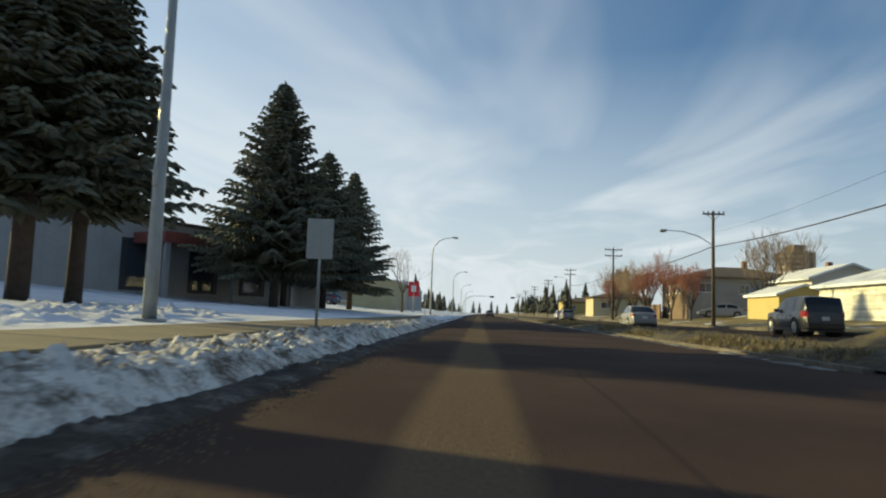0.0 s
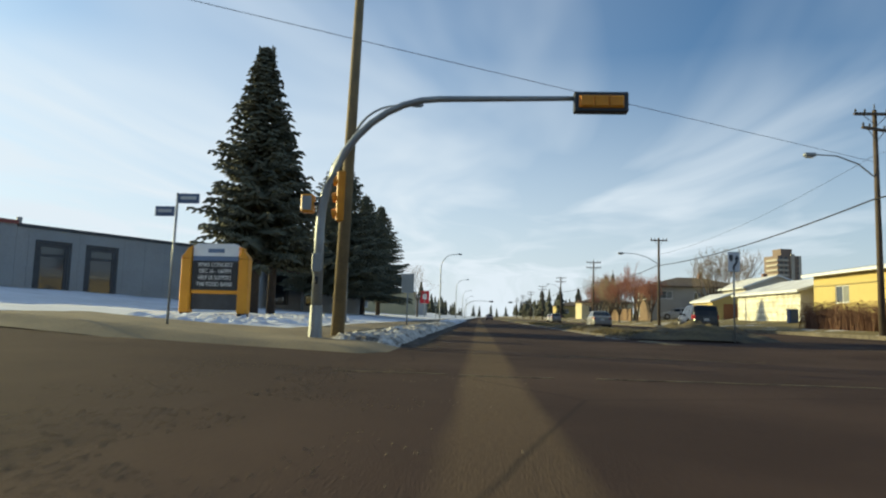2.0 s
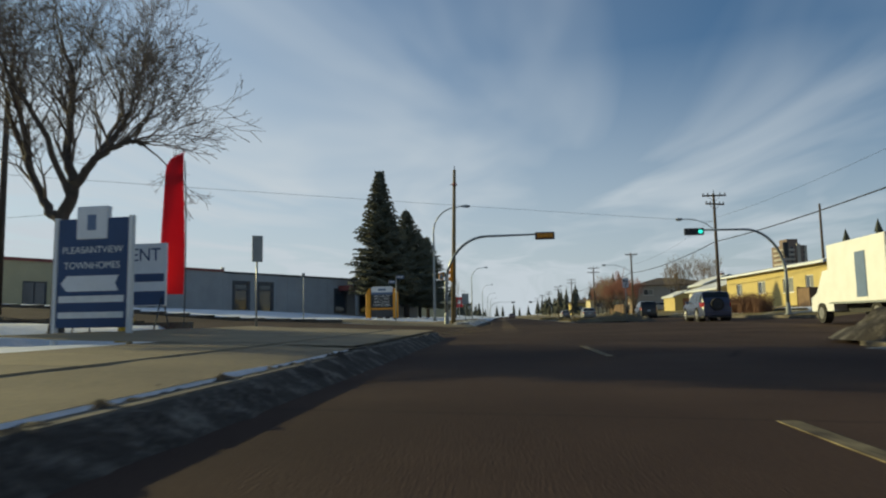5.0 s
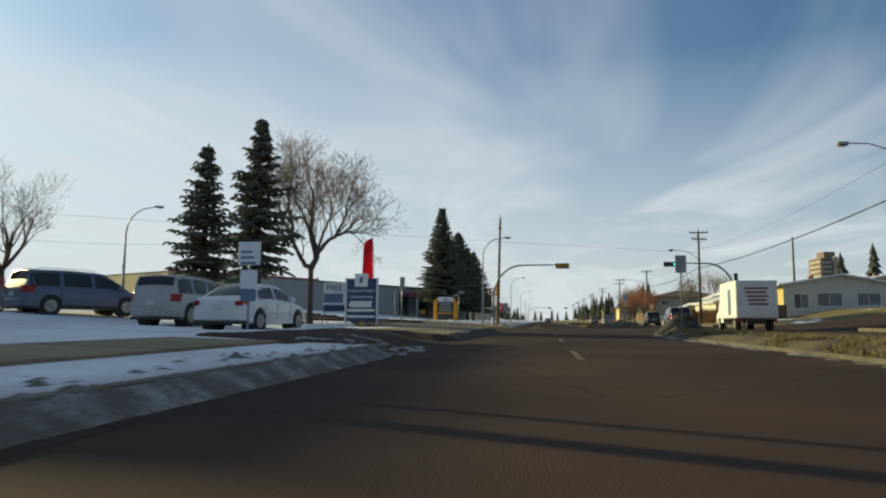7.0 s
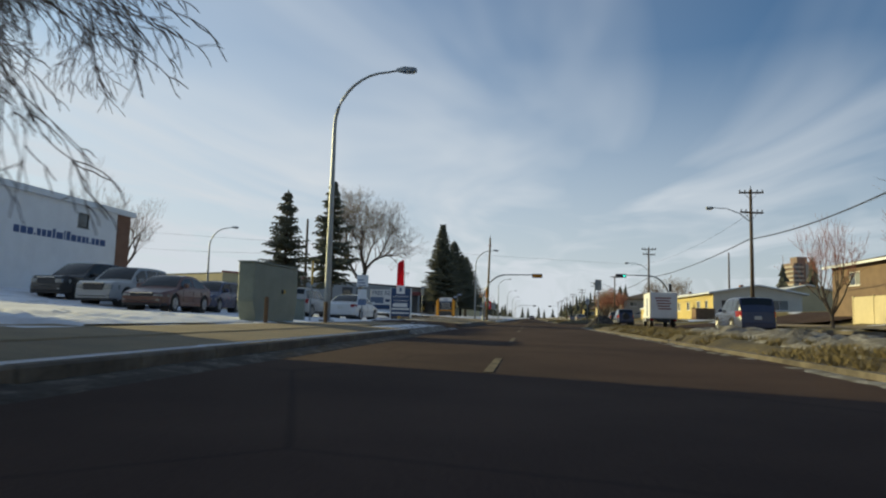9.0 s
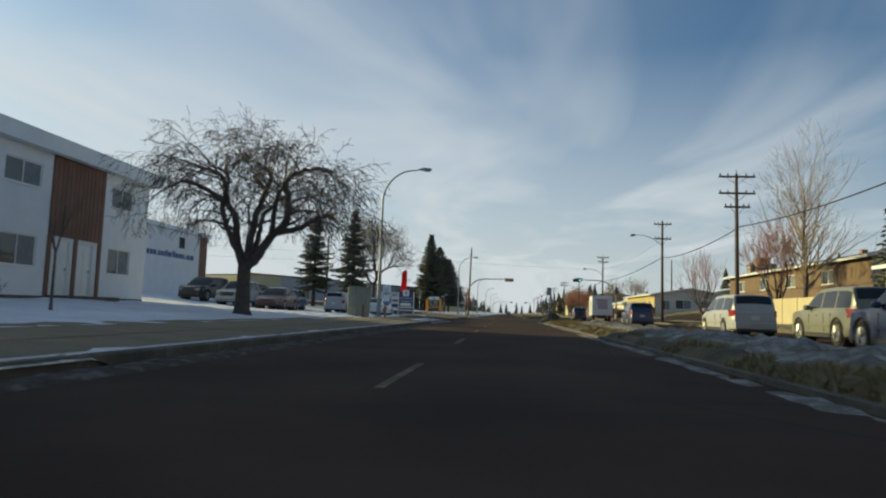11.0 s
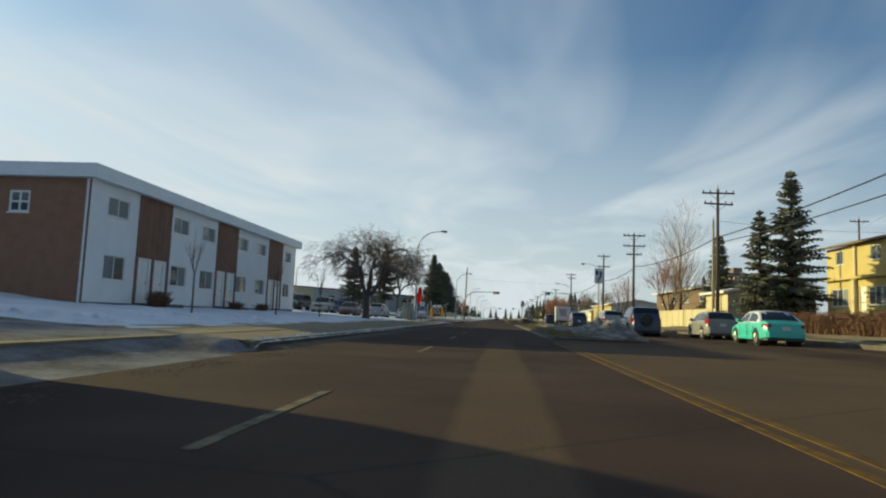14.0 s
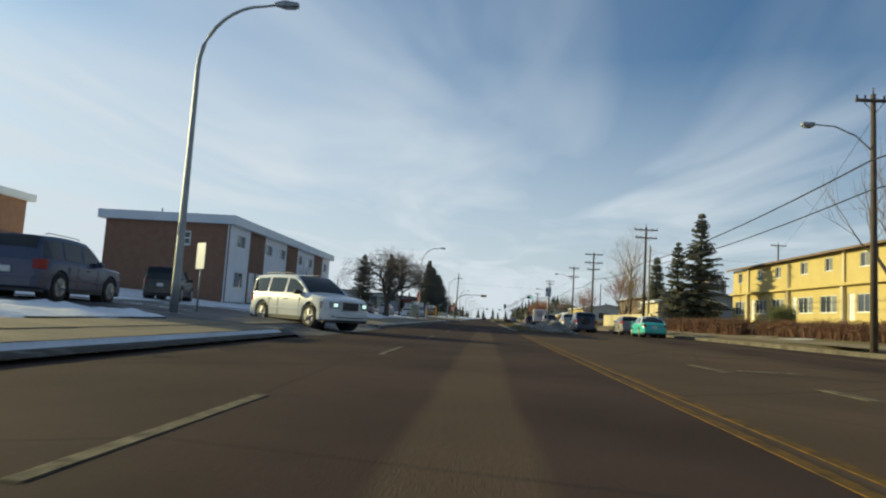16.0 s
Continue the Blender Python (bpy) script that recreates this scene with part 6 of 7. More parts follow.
def board_wall(name, x0, y0, x1, y1, z, h, material, label, cap=None, pitch=2.4):
    """A garden wall or board fence of single panels between posts."""
    root = thing(name, pose(x0, y0, z), label, "fence")
    d = Vector((x1 - x0, y1 - y0)); n = max(1, int(d.length / pitch)); u = d.normalized()
    m = Matrix(((u.x, -u.y, 0, 0), (u.y, u.x, 0, 0), (0, 0, 1, 0), (0, 0, 0, 1)))
    s = d.length / n
    for k in range(n):
        part("panel", boxes_m(m, (k * s + 0.06, -0.05, -0.5, (k + 1) * s - 0.06, 0.05, h)), material, root)
    for k in range(n + 1):
        part("post", boxes_m(m, (k * s - 0.055, -0.08, -0.5, k * s + 0.055, 0.08, h + 0.05)), material, root)
    return root
board_wall("garden_wall", 22.0, -66.0, 22.0, -36.0, 0.85, 1.55, M_CREAM, "sunlit cream garden wall along the lawn")
hut = gable_house("bungalow", 24.8, 33.6, 8.6, 12.4, 2.35, 1.25, M_WHITE_BOARD, M_ROOF_SNOW, "white boarded bungalow with a snowy low roof", z=1.05, gable_m=M_PALE_GREY, front=((2.0, 0.9, 3.6, 1.9),), over=0.45)
rb = random.Random(8)
for k in range(14):
    for ya, yb in ((0.02, 4.1), (4.12, 8.2), (8.22, 12.38)):
        part("board", boxes((-0.030 - rb.uniform(0, 0.012), ya, -0.06 + 0.17 * k, -0.004, yb, 0.095 + 0.17 * k)), M_WHITE_BOARD, hut)
board_wall("board_fence", 22.5, 6.0, 22.5, -1.0 + 9, 0.8, 1.5, M_FENCE, "brown board fence beside a bungalow lawn")
board_wall("board_fence", 22.6, 8.2, 25.2, 8.2, 0.9, 1.5, M_FENCE, "brown board fence beside a bungalow lawn")
board_wall("board_fence", 21.5, 76.0, 21.5, 92.0, 0.8, 1.6, M_FENCE, "red-brown board fence along the avenue")

def yellow_town_houses():
    root = thing("town_house_row", pose(31.0, -118.0, 2.35), "sunlit yellow stucco town house row with pilasters and dark roof", "house")
    L, H, D = 52.0, 5.35, 9.0
    ups, lows, dors = [], [], []
    # u runs from the far end (y = -66) towards the camera
    for k in range(6):
        b = 4.6 + 9.5 * k
        for a, w in ((-3.1, 1.25), (2.1, 1.35)):
            if 0.3 < b + a < L - 2: ups.append((b + a, 3.95, b + a + w, 5.05))
        if 0.3 < b - 3.6: lows.append((b - 3.9 if b > 4 else 0.4, 0.55, b - 1.2, 1.95))
        if b + 5 < L: lows.append((b + 1.7, 0.55, b + 4.4, 1.95)); dors.append((b + 0.5, -0.05, b + 1.4, 2.0))
    lows = [o for o in lows if o[2] < L - 0.3]
    _, m = wall_run(root, "wall_front", (0, L), (0, 0), -1.2, H, ups + lows + dors, M_YELLOW_WALL)
    for o in ups + lows: window_in(root, m, o, mullions=1 if o[2] - o[0] < 2 else 2, curtain=0.45)
    for o in dors: panel_door(root, m, o, M_WHITE_PAINT)
    part("ledge", boxes_m(m, (0, -0.42, 2.62, L, -0.004, 2.82)), M_YELLOW_WALL, root, "yellow ledge between the storeys")
    for k in range(6):
        u = 4.6 + 9.5 * k
        if u < L - 0.4:
            part("pilaster", boxes_m(m, (u - 0.22, -0.30, -1.0, u + 0.22, -0.005, 2.615), (u - 0.16, -0.16, 2.825, u + 0.16, -0.005, H)), M_CREAM, root)
    wall_run(root, "wall_side", (0, 0), (D, 0), -1.2, H, [], M_YELLOW_WALL)
    wall_run(root, "wall_back", (D, 0), (D, L), -1.2, H, [], M_YELLOW_WALL)
    wall_run(root, "wall_far", (D, L), (0, L), -1.2, H, [], M_YELLOW_WALL)
    floor_slab(root, 0, 0, D, L)
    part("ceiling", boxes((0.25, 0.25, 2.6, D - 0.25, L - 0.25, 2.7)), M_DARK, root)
    bm = bmesh.new()
    prism(bm, [(-0.55, H - 0.02), (D / 2, H + 1.0), (D + 0.55, H - 0.02), (D + 0.55, H + 0.14), (D / 2, H + 1.16), (-0.55, H + 0.14)], -0.4, L + 0.4)
    r = part("roof", bm, M_SHINGLE, root, "dark brown low shingle roof")
    part("gutter", boxes((-0.63, -0.4, H - 0.05, -0.555, L + 0.4, H + 0.13)), M_BROWN_WALL, r)
yellow_town_houses()

def tower():
    root = thing("tower_block", pose(172.0, 369.6, 3.0, 0, 0, 8), "far brown apartment tower with pale balcony bands", "tower")
    part("wall", boxes((-6.8, -6.8, 0, 6.8, 6.8, 36.5)), M_TOWER, root)
    for k in range(12):
        z = 2.5 + k * 2.8
        part("balcony", boxes((-8.0, -7.9, z, -1.0, -6.81, z + 1.1), (-8.0, -6.8, z, -6.81, 3.0, z + 1.1)), M_TOWER_PALE, root)
        for u in (-5.5, -2.9, 4.6):
            part("window", boxes((u, -6.86, z + 1.25, u + 1.5, -6.80, z + 2.5)), M_WINDOW, root)
    part("stair_shaft", boxes((0.6, -7.6, 0, 2.6, -6.81, 37.4)), M_TOWER_PALE, root)
    part("corner_strip", boxes((5.4, -6.95, 0, 6.95, -6.81, 36.4)), M_TOWER_PALE, root)
    part("plant_room", boxes((-3.0, -3.5, 36.5, 3.6, 4.5, 40.6)), M_TOWER, root)
tower()

# ---- signs, signals, street furniture ----
def post(parent, pts, r, material=None, name="post"):
    return part(name, one(tube, pts, r, 8), material or M_STEEL, parent, smooth=True)

def keep_sign(x, y, top, faces_us, label):
    root = thing("traffic_sign", pose(x, y, 0.12), label, "traffic sign")
    h = top - 0.12
    post(root, [(0, 0.03, -0.1), (0, 0.03, h)], 0.032)
    part("panel", one(soft_box, -0.21, -0.012, h - 0.70, 0.21, 0.002, h, 0.004), M_SIGN_BACK if not faces_us else M_SIGN_WHITE, root)
    if faces_us:
        bm = bmesh.new()
        pts = [(0.05, 0.0), (0.05, 0.16), (0.10, 0.26), (0.12, 0.40)]
        for a, b in zip([(-0.01, -0.27), (-0.01, -0.12), (0.09, 0.02)], [(-0.01, -0.12), (0.09, 0.02), (0.09, 0.14)]):
            tube(bm, [(a[0], -0.016, h - 0.38 + a[1]), (b[0], -0.016, h - 0.38 + b[1])], 0.04, 4)
        v = [bm.verts.new((px, -0.024, h - 0.38 + pz)) for px, pz in ((0.01, 0.12), (0.17, 0.12), (0.09, 0.27))]
        bm.faces.new(v)
        part("arrow", bm, M_BAR_DARK, root, "black bent arrow")
        bm = bmesh.new()
        v = [bm.verts.new((px, -0.018, h - 0.38 + pz)) for px, pz in ((-0.17, 0.28), (-0.04, 0.28), (-0.04, 0.12), (-0.105, 0.03), (-0.17, 0.12))]
        bm.faces.new(v)
        part("shield", bm, M_BAR_DARK, root, "black obstacle mark")
        for e in (h - 0.70, h - 0.015):
            part("trim", boxes((-0.21, -0.016, e, 0.21, -0.013, e + 0.015)), M_BAR_DARK, root)
    return root
keep_sign(6.35, -36.0, 3.2, False, "grey back of a traffic sign on a steel post")
keep_sign(9.1, 4.8, 3.2, True, "white traffic sign with a black bent arrow on the median")
keep_sign(7.9, -92.9, 3.36, True, "white traffic sign with a black bent arrow behind dirty snow")

def plain_sign(x, y, base, top, w, hgt, face, label, turn=0, gap=0.0, r=0.03):
    root = thing("street_sign", pose(x, y, base, 0, 0, turn), label, "street sign")
    h = top - base
    post(root, [(0, 0.035, -0.2), (0, 0.035, h - gap)], r)
    part("panel", one(soft_box, -w / 2, -0.012, h - hgt, w / 2, 0.003, h, 0.004), face, root)
    return root
plain_sign(-2.95, 10.4, 0.25, 2.5, 0.56, 0.85, M_SIGN_BACK, "blank grey back of a sign beside the snow bank")
plain_sign(-6.8, -26.7, 0.2, 2.95, 0.30, 0.75, M_SIGN_BACK, "narrow grey sign on a thin post in snow", turn=35)
plain_sign(-6.6, -121.0, 0.35, 2.75, 0.60, 0.9, M_SIGN_WHITE, "narrow pale sign on a post beside the driveway", turn=-40)
plain_sign(-6.2, -56.6, 0.3, 2.5, 0.10, 0.9, M_HYDRANT, "slim yellow marker sign seen on edge", turn=80)
plain_sign(-12.0, -5.0, 0.55, 3.4, 0.20, 0.20, M_SIGN_BACK, "thin street name post in the snow")
ob = plain_sign(-6.8, -46.6, 0.20, 2.6, 0.62, 0.62, M_SIGN_WHITE, "bus stop sign with pale stacked panels on a post")
part("panel", one(soft_box, -0.24, -0.012, 1.15, 0.24, 0.003, 1.65, 0.004), M_SIGN_WHITE, ob)
part("panel", one(soft_box, -0.22, -0.012, 0.82, 0.22, 0.003, 1.12, 0.004), M_SIGN_STRIPE, ob, "slate blue lower panel")
for k in range(3):
    part("lettering_bar", boxes((-0.24, -0.018, 1.80 + 0.15 * k, 0.20 - 0.06 * k, -0.0125, 1.86 + 0.15 * k)), M_SIGN_STRIPE, ob)
plain_sign(-8.0, 82.0, 0.4, 4.4, 1.4, 1.9, M_RED_SIGN, "red shop sign on a post beside the avenue", r=0.07)
words_ob = [o for o in scene.objects if o.name.startswith("street_sign")][-1]
part("emblem", boxes((-0.3, -0.02, 2.7, 0.3, -0.0125, 3.5)), M_BAR_WHITE, words_ob)
plain_sign(-5.5, 70.0, 0.3, 2.5, 0.5, 0.5, M_SIGN_BACK, "small grey sign far along the sidewalk")

def school_sign():
    root = thing("school_sign", pose(-7.35, 2.6, 0.42, 0, 0, -4), "orange-posted school notice board with black letter panel", "sign board")
    for x in (-2.35, -0.35):
        p = part("post", one(soft_box, x, -0.16, 0.15, x + 0.35, 0.16, 1.95, 0.03), M_ORANGE, root, "orange sign post")
        c = bmesh.new(); xa = x + 0.35 if x < -1 else x; s = 1 if x < -1 else -1
        prism(c, [(x, 1.955), (x + 0.35, 1.955), (xa, 2.35), (xa - s * 0.12, 2.28)], -0.16, 0.16)
        part("post_cap", c, M_ORANGE, p)
        part("post_foot", one(soft_box, x + 0.02, -0.14, -0.4, x + 0.33, 0.14, 0.149, 0.02), M_BLACK_BOARD, p)
    part("rail", one(soft_box, -1.99, -0.10, 0.78, -0.36, 0.10, 0.90, 0.015), M_ORANGE, root)
    part("rail_low", one(soft_box, -1.99, -0.03, 0.25, -0.36, 0.03, 0.77, 0.012), M_DARK_STEEL, root)
    part("letter_board", one(soft_box, -1.99, -0.09, 0.91, -0.36, 0.09, 1.86, 0.015), M_BLACK_BOARD, root)
    part("blue_band", one(soft_box, -1.97, -0.085, 1.865, -0.38, 0.085, 2.02, 0.01), M_SIGN_STRIPE, root)
    h = bmesh.new(); prism(h, [(-1.97, 2.025), (-0.38, 2.025), (-0.38, 2.36), (-0.52, 2.44), (-1.83, 2.44), (-1.97, 2.36)], -0.085, 0.085)
    part("header", h, M_SIGN_WHITE, root, "white header with a grey name bar")
    part("name_bar", boxes((-1.45, -0.094, 2.14, -0.88, -0.0865, 2.27)), M_SIGN_STRIPE, root)
    for k, t in enumerate(("XMAS CONCERT", "DEC 16 - 1&7PM", "HELP US SUPPORT", "THE FOOD BANK")):
        words("lettering", t, 0.20, M_BAR_WHITE, root, pose(-1.175, -0.094, 1.735 - 0.215 * k) @ FACING_US, xscale=0.80 if k != 2 else 0.72, extrude=0.003)
school_sign()

def estate_sign():
    root = thing("estate_sign", pose(-7.25, -33.6, 0.20, 0, 0, -6), "navy town home estate sign on white posts in snow", "sign board")
    for x in (-0.80, 0.72):
        part("post", one(soft_box, x, -0.05, -0.3, x + 0.08, 0.05, 2.27, 0.01), M_WHITE_PAINT, root, "white sign post")
    part("board", one(soft_box, -0.715, -0.04, 0.27, 0.715, 0.04, 2.24, 0.01), M_SIGN_BLUE, root)
    part("crest", one(soft_box, -0.33, -0.065, 1.86, 0.30, 0.065, 2.46, 0.015), M_SIGN_WHITE, root, "pale crest panel with a tree mark")
    part("crest_mark", boxes((-0.10, -0.075, 2.02, 0.07, -0.066, 2.30)), M_SIGN_STRIPE, root)
    words("lettering", "PLEASANTVIEW", 0.175, M_BAR_WHITE, root, pose(0, -0.046, 1.66) @ FACING_US, extrude=0.003)
    words("lettering", "TOWNHOMES", 0.175, M_BAR_WHITE, root, pose(0, -0.046, 1.38) @ FACING_US, extrude=0.003)
    a = bmesh.new(); prism(a, [(-0.62, 1.06), (-0.50, 1.20), (0.55, 1.20), (0.48, 1.06), (0.55, 0.92), (-0.50, 0.92)], -0.05, -0.0405)
    part("arrow", a, M_SIGN_WHITE, root, "white arrow banner")
    for z, h in ((0.72, 0.12), (0.44, 0.11)):
        part("lettering_bar", boxes((-0.66, -0.05, z, 0.66, -0.0405, z + h)), M_BAR_WHITE, root)
estate_sign()
ob = thing("rent_banner", pose(-9.42, -29.0, 0.20, 0, 0, -4), "white and navy rental banner on a wire stand", "sign board")
part("board", one(soft_box, -1.21, -0.03, 0.75, 1.21, 0.03, 2.32, 0.01), M_SIGN_WHITE, ob)
part("lower_band", boxes((-1.18, -0.04, 0.78, 1.18, -0.0305, 1.12)), M_SIGN_BLUE, ob)
part("picture", boxes((-1.18, -0.04, 1.24, -0.10, -0.0305, 1.72)), M_SIGN_STRIPE, ob, "dark picture panel")
part("lettering_bar", boxes((0.05, -0.04, 1.36, 1.15, -0.0305, 1.56)), M_SIGN_BLUE, ob)
words("lettering", "FREE RENT", 0.46, M_SIGN_BLUE, ob, pose(0, -0.036, 2.02) @ FACING_US, extrude=0.003, xscale=0.94)
for x in (-1.1, 1.1):
    post(ob, [(x, 0.40, -0.05), (x, 0.04, 0.95)], 0.02, M_DARK_STEEL, "leg"); post(ob, [(x, -0.40, -0.05), (x, -0.045, 0.95)], 0.02, M_DARK_STEEL, "leg")
post(ob, [(-1.1, 0.37, 0.05), (1.1, 0.37, 0.05)], 0.015, M_DARK_STEEL, "stretcher")

ob = thing("feather_flag", pose(-7.95, -28.7, 0.25), "tall red feather flag on a thin pole", "flag")
post(ob, [(0, 0, -0.1), (0.03, 0, 1.1), (0.0, 0, 3.2), (-0.06, 0, 4.45)], 0.016, M_DARK_STEEL)
bm = bmesh.new(); rows = []
for k in range(22):
    t = k / 21; z = 1.0 + 3.6 * t
    w = 0.62 * (1 - 0.15 * t) * (1 if t < 0.86 else max(0.05, math.sqrt(max(0, 1 - ((t - 0.86) / 0.14) ** 2))))
    rows.append([[bm.verts.new((-0.05 * t - 0.02 - w * (j / 6), s + 0.05 * math.sin(3.2 * j / 6 + 5 * t), z + 0.10 * (j / 6) * t)) for j in range(7)] for s in (0.0, 0.006)])
for a, b in zip(rows, rows[1:]):
    for s in (0, 1):
        for j in range(6):
            q = (a[s][j], a[s][j + 1], b[s][j + 1], b[s][j])
            bm.faces.new(q if s == 0 else q[::-1])
part("cloth", bm, M_FLAG_RED, ob, "red flag cloth", smooth=True)

ob = thing("fire_hydrant", pose(-7.7, -31.8, 0.20), "yellow fire hydrant standing in snow", "hydrant")
part("barrel", one(tube, [(0, 0, -0.05), (0, 0, 0.06), (0, 0, 0.07), (0, 0, 0.52), (0, 0, 0.53), (0, 0, 0.58), (0, 0, 0.70)], [0.17, 0.17, 0.11, 0.11, 0.15, 0.15, 0.04], 12), M_HYDRANT, ob, smooth=False)
part("outlet", one(tube, [(-0.2, 0, 0.40), (0.2, 0, 0.40)], 0.055, 8), M_HYDRANT, ob)

ob = thing("utility_cabinet", pose(-5.0, -63.15, 0.26, 0, 0, 86), "long grey-green steel utility cabinet in snow", "utility cabinet")
bm = bmesh.new(); prism(bm, [(-1.08, -0.2), (1.08, -0.2), (1.22, 0.22), (1.35, 0.55), (1.35, 1.56), (-1.35, 1.56), (-1.35, 0.55), (-1.22, 0.22)], 0.0, 0.46)
bmesh.ops.bevel(bm, geom=list(bm.edges), offset=0.025, segments=1, affect="EDGES")
part("body", bm, M_BOX_GREEN, ob)
part("lid", one(soft_box, -1.37, -0.02, 1.562, 1.37, 0.48, 1.60, 0.015), M_BOX_GREEN, ob)
part("handle", one(soft_box, 0.30, -0.03, 0.80, 0.36, -0.002, 0.92, 0.008), M_DARK_STEEL, ob)
part("label_plate", boxes((0.42, -0.010, 0.82, 0.52, -0.002, 0.92)), M_HYDRANT, ob)
ob = thing("utility_cabinet", pose(-6.5, -57.3, 0.28, 0, 0, 10), "small grey-green service box in snow", "utility cabinet")
part("body", one(soft_box, -0.27, -0.2, -0.2, 0.27, 0.2, 0.72, 0.02), M_BOX_GREEN, ob)
part("lid", one(soft_box, -0.29, -0.22, 0.722, 0.29, 0.22, 0.78, 0.02), M_BOX_GREEN, ob)
bol = thing("bollard", pose(-4.2, -61.2, 0.22), "rusty brown steel guard post in snow", "bollard", "guard posts")
part("post", one(tube, [(0, 0, -0.2), (0, 0, 0.66), (0, 0, 0.69)], [0.055, 0.055, 0.03], 10), M_FENCE, bol)
copy_thing(bol, pose(-4.7, -64.6, 0.25))

def signal_mast(x, y, z, side, arm_z, reach, label, wide=True):
    """Curved mast arm with a signal head at its end."""
    root = thing("traffic_signal", pose(x, y, z), label, "traffic signal")
    part("base_plate", one(soft_box, -0.2, -0.2, 0, 0.2, 0.2, 0.07, 0.015), M_STEEL, root)
    part("foot", one(tube, [(0, 0, 0.05), (0, 0, 0.75)], [0.15, 0.13], 10), M_STEEL, root)
    pts, rad = [(0, 0, 0.7), (0, 0, arm_z * 0.42)], [0.115, 0.105]
    for k in range(0, 11):
        a = k / 10 * math.pi / 2
        pts.append((side * reach * 0.42 * (1 - math.cos(a)), 0, arm_z * 0.45 + (arm_z * 0.55 - 0.05) * math.sin(a))); rad.append(0.10 - 0.003 * k)
    pts.append((side * reach, 0, arm_z)); rad.append(0.05)
    part("mast", one(tube, pts, rad, 10), M_STEEL, root, smooth=True)
    return root

sig = signal_mast(-3.25, -4.9, 0.085, 1, 5.35, 5.95, "grey curved signal mast with sideways yellow signal over the lanes")
hd = part("signal_head", one(soft_box, 5.40, -0.13, 5.02, 6.55, 0.10, 5.46, 0.02), M_BLACK_BOARD, sig, "black sideways signal box seen from behind")
part("backing", one(soft_box, 5.50, -0.17, 5.10, 6.45, -0.131, 5.37, 0.012), M_SIGNAL_YELLOW, hd, "yellow signal backs")
for k in range(3):
    part("housing", one(soft_box, 5.53 + 0.31 * k, -0.21, 5.12, 5.81 + 0.31 * k, -0.171, 5.35, 0.015), M_SIGNAL_YELLOW, hd)
s2 = part("walk_signal", one(soft_box, -0.42, -0.13, 2.74, -0.15, 0.13, 3.14, 0.03), M_SIGNAL_YELLOW, sig, "yellow walk signal box")
part("bracket", one(soft_box, -0.149, -0.04, 2.90, -0.02, 0.04, 2.98, 0.01), M_BLACK_BOARD, s2)
part("face", one(soft_box, -0.39, -0.142, 2.79, -0.18, -0.131, 3.09, 0.004), M_STEEL, s2, "dull grey signal face")
part("control_box", one(soft_box, -0.10, -0.19, 1.45, 0.10, -0.10, 1.85, 0.015), M_STEEL, sig)
part("push_button", one(soft_box, -0.04, -0.16, 1.2, 0.04, -0.10, 1.36, 0.012), M_BLACK_BOARD, sig)
ob = thing("traffic_signal", pose(-2.86, -4.30, 2.72), "upright yellow signal head strapped to a wooden pole", "traffic signal")
part("body", one(soft_box, -0.17, -0.15, 0, 0.03, 0.15, 1.15, 0.03), M_SIGNAL_YELLOW, ob)
for k in range(3):
    part("visor", one(tube, [(-0.16, 0, 0.2 + 0.37 * k), (-0.27, 0, 0.18 + 0.37 * k)], 0.11, 10), M_SIGNAL_YELLOW, ob)

sig2 = signal_mast(17.8, -1.6, 0.38, -1, 5.45, 5.6, "grey curved signal mast with a green light across the avenue")
hd = part("signal_head", one(soft_box, -6.05, -0.12, 5.12, -4.85, 0.10, 5.55, 0.02), M_BLACK_BOARD, sig2, "black sideways signal head")
for k, mm in enumerate((M_BLACK_BOARD, M_BLACK_BOARD, M_SIGNAL_GREEN)):
    part("lens", one(tube, [(-5.82 + 0.37 * k, -0.121, 5.335), (-5.82 + 0.37 * k, -0.135, 5.335)], 0.13, 14), mm, hd)
    part("visor", one(tube, [(-5.82 + 0.37 * k, -0.13, 5.45), (-5.82 + 0.37 * k, -0.30, 5.47)], 0.05, 6), M_BLACK_BOARD, hd)
part("side_signal", one(soft_box, -0.15, -0.30, 3.6, 0.15, -0.10, 4.5, 0.03), M_BLACK_BOARD, sig2, "black upright signal on the mast")
# far crossing
far = signal_mast(-4.2, 188.0, 0.2, 1, 5.4, 8.5, "far grey signal mast over the avenue")
part("signal_head", one(soft_box, 7.6, -0.15, 5.0, 8.8, 0.1, 5.5, 0.02), M_BLACK_BOARD, far)
far = signal_mast(17.6, 195.0, 0.3, -1, 5.4, 7.5, "far grey signal mast over the avenue")
part("signal_head", one(soft_box, -8.0, -0.15, 5.0, -6.8, 0.1, 5.5, 0.02), M_BLACK_BOARD, far)
ob = thing("rubbish_bin", pose(23.2, 31.5, 0.85), "dark blue wheeled rubbish bin by a garden wall", "bin")
part("body", one(soft_box, -0.3, -0.3, 0, 0.3, 0.3, 0.95, 0.04), M_SIGN_BLUE, ob); part("lid", one(soft_box, -0.33, -0.34, 0.955, 0.33, 0.33, 1.04, 0.03), M_SIGN_BLUE, ob)
ob = thing("street_name_sign", pose(-6.25, -5.4, 0.32), "street name blades on a thin steel post in snow", "street sign")
post(ob, [(0, 0, -0.2), (0.05, 0, 2.8)], 0.028)
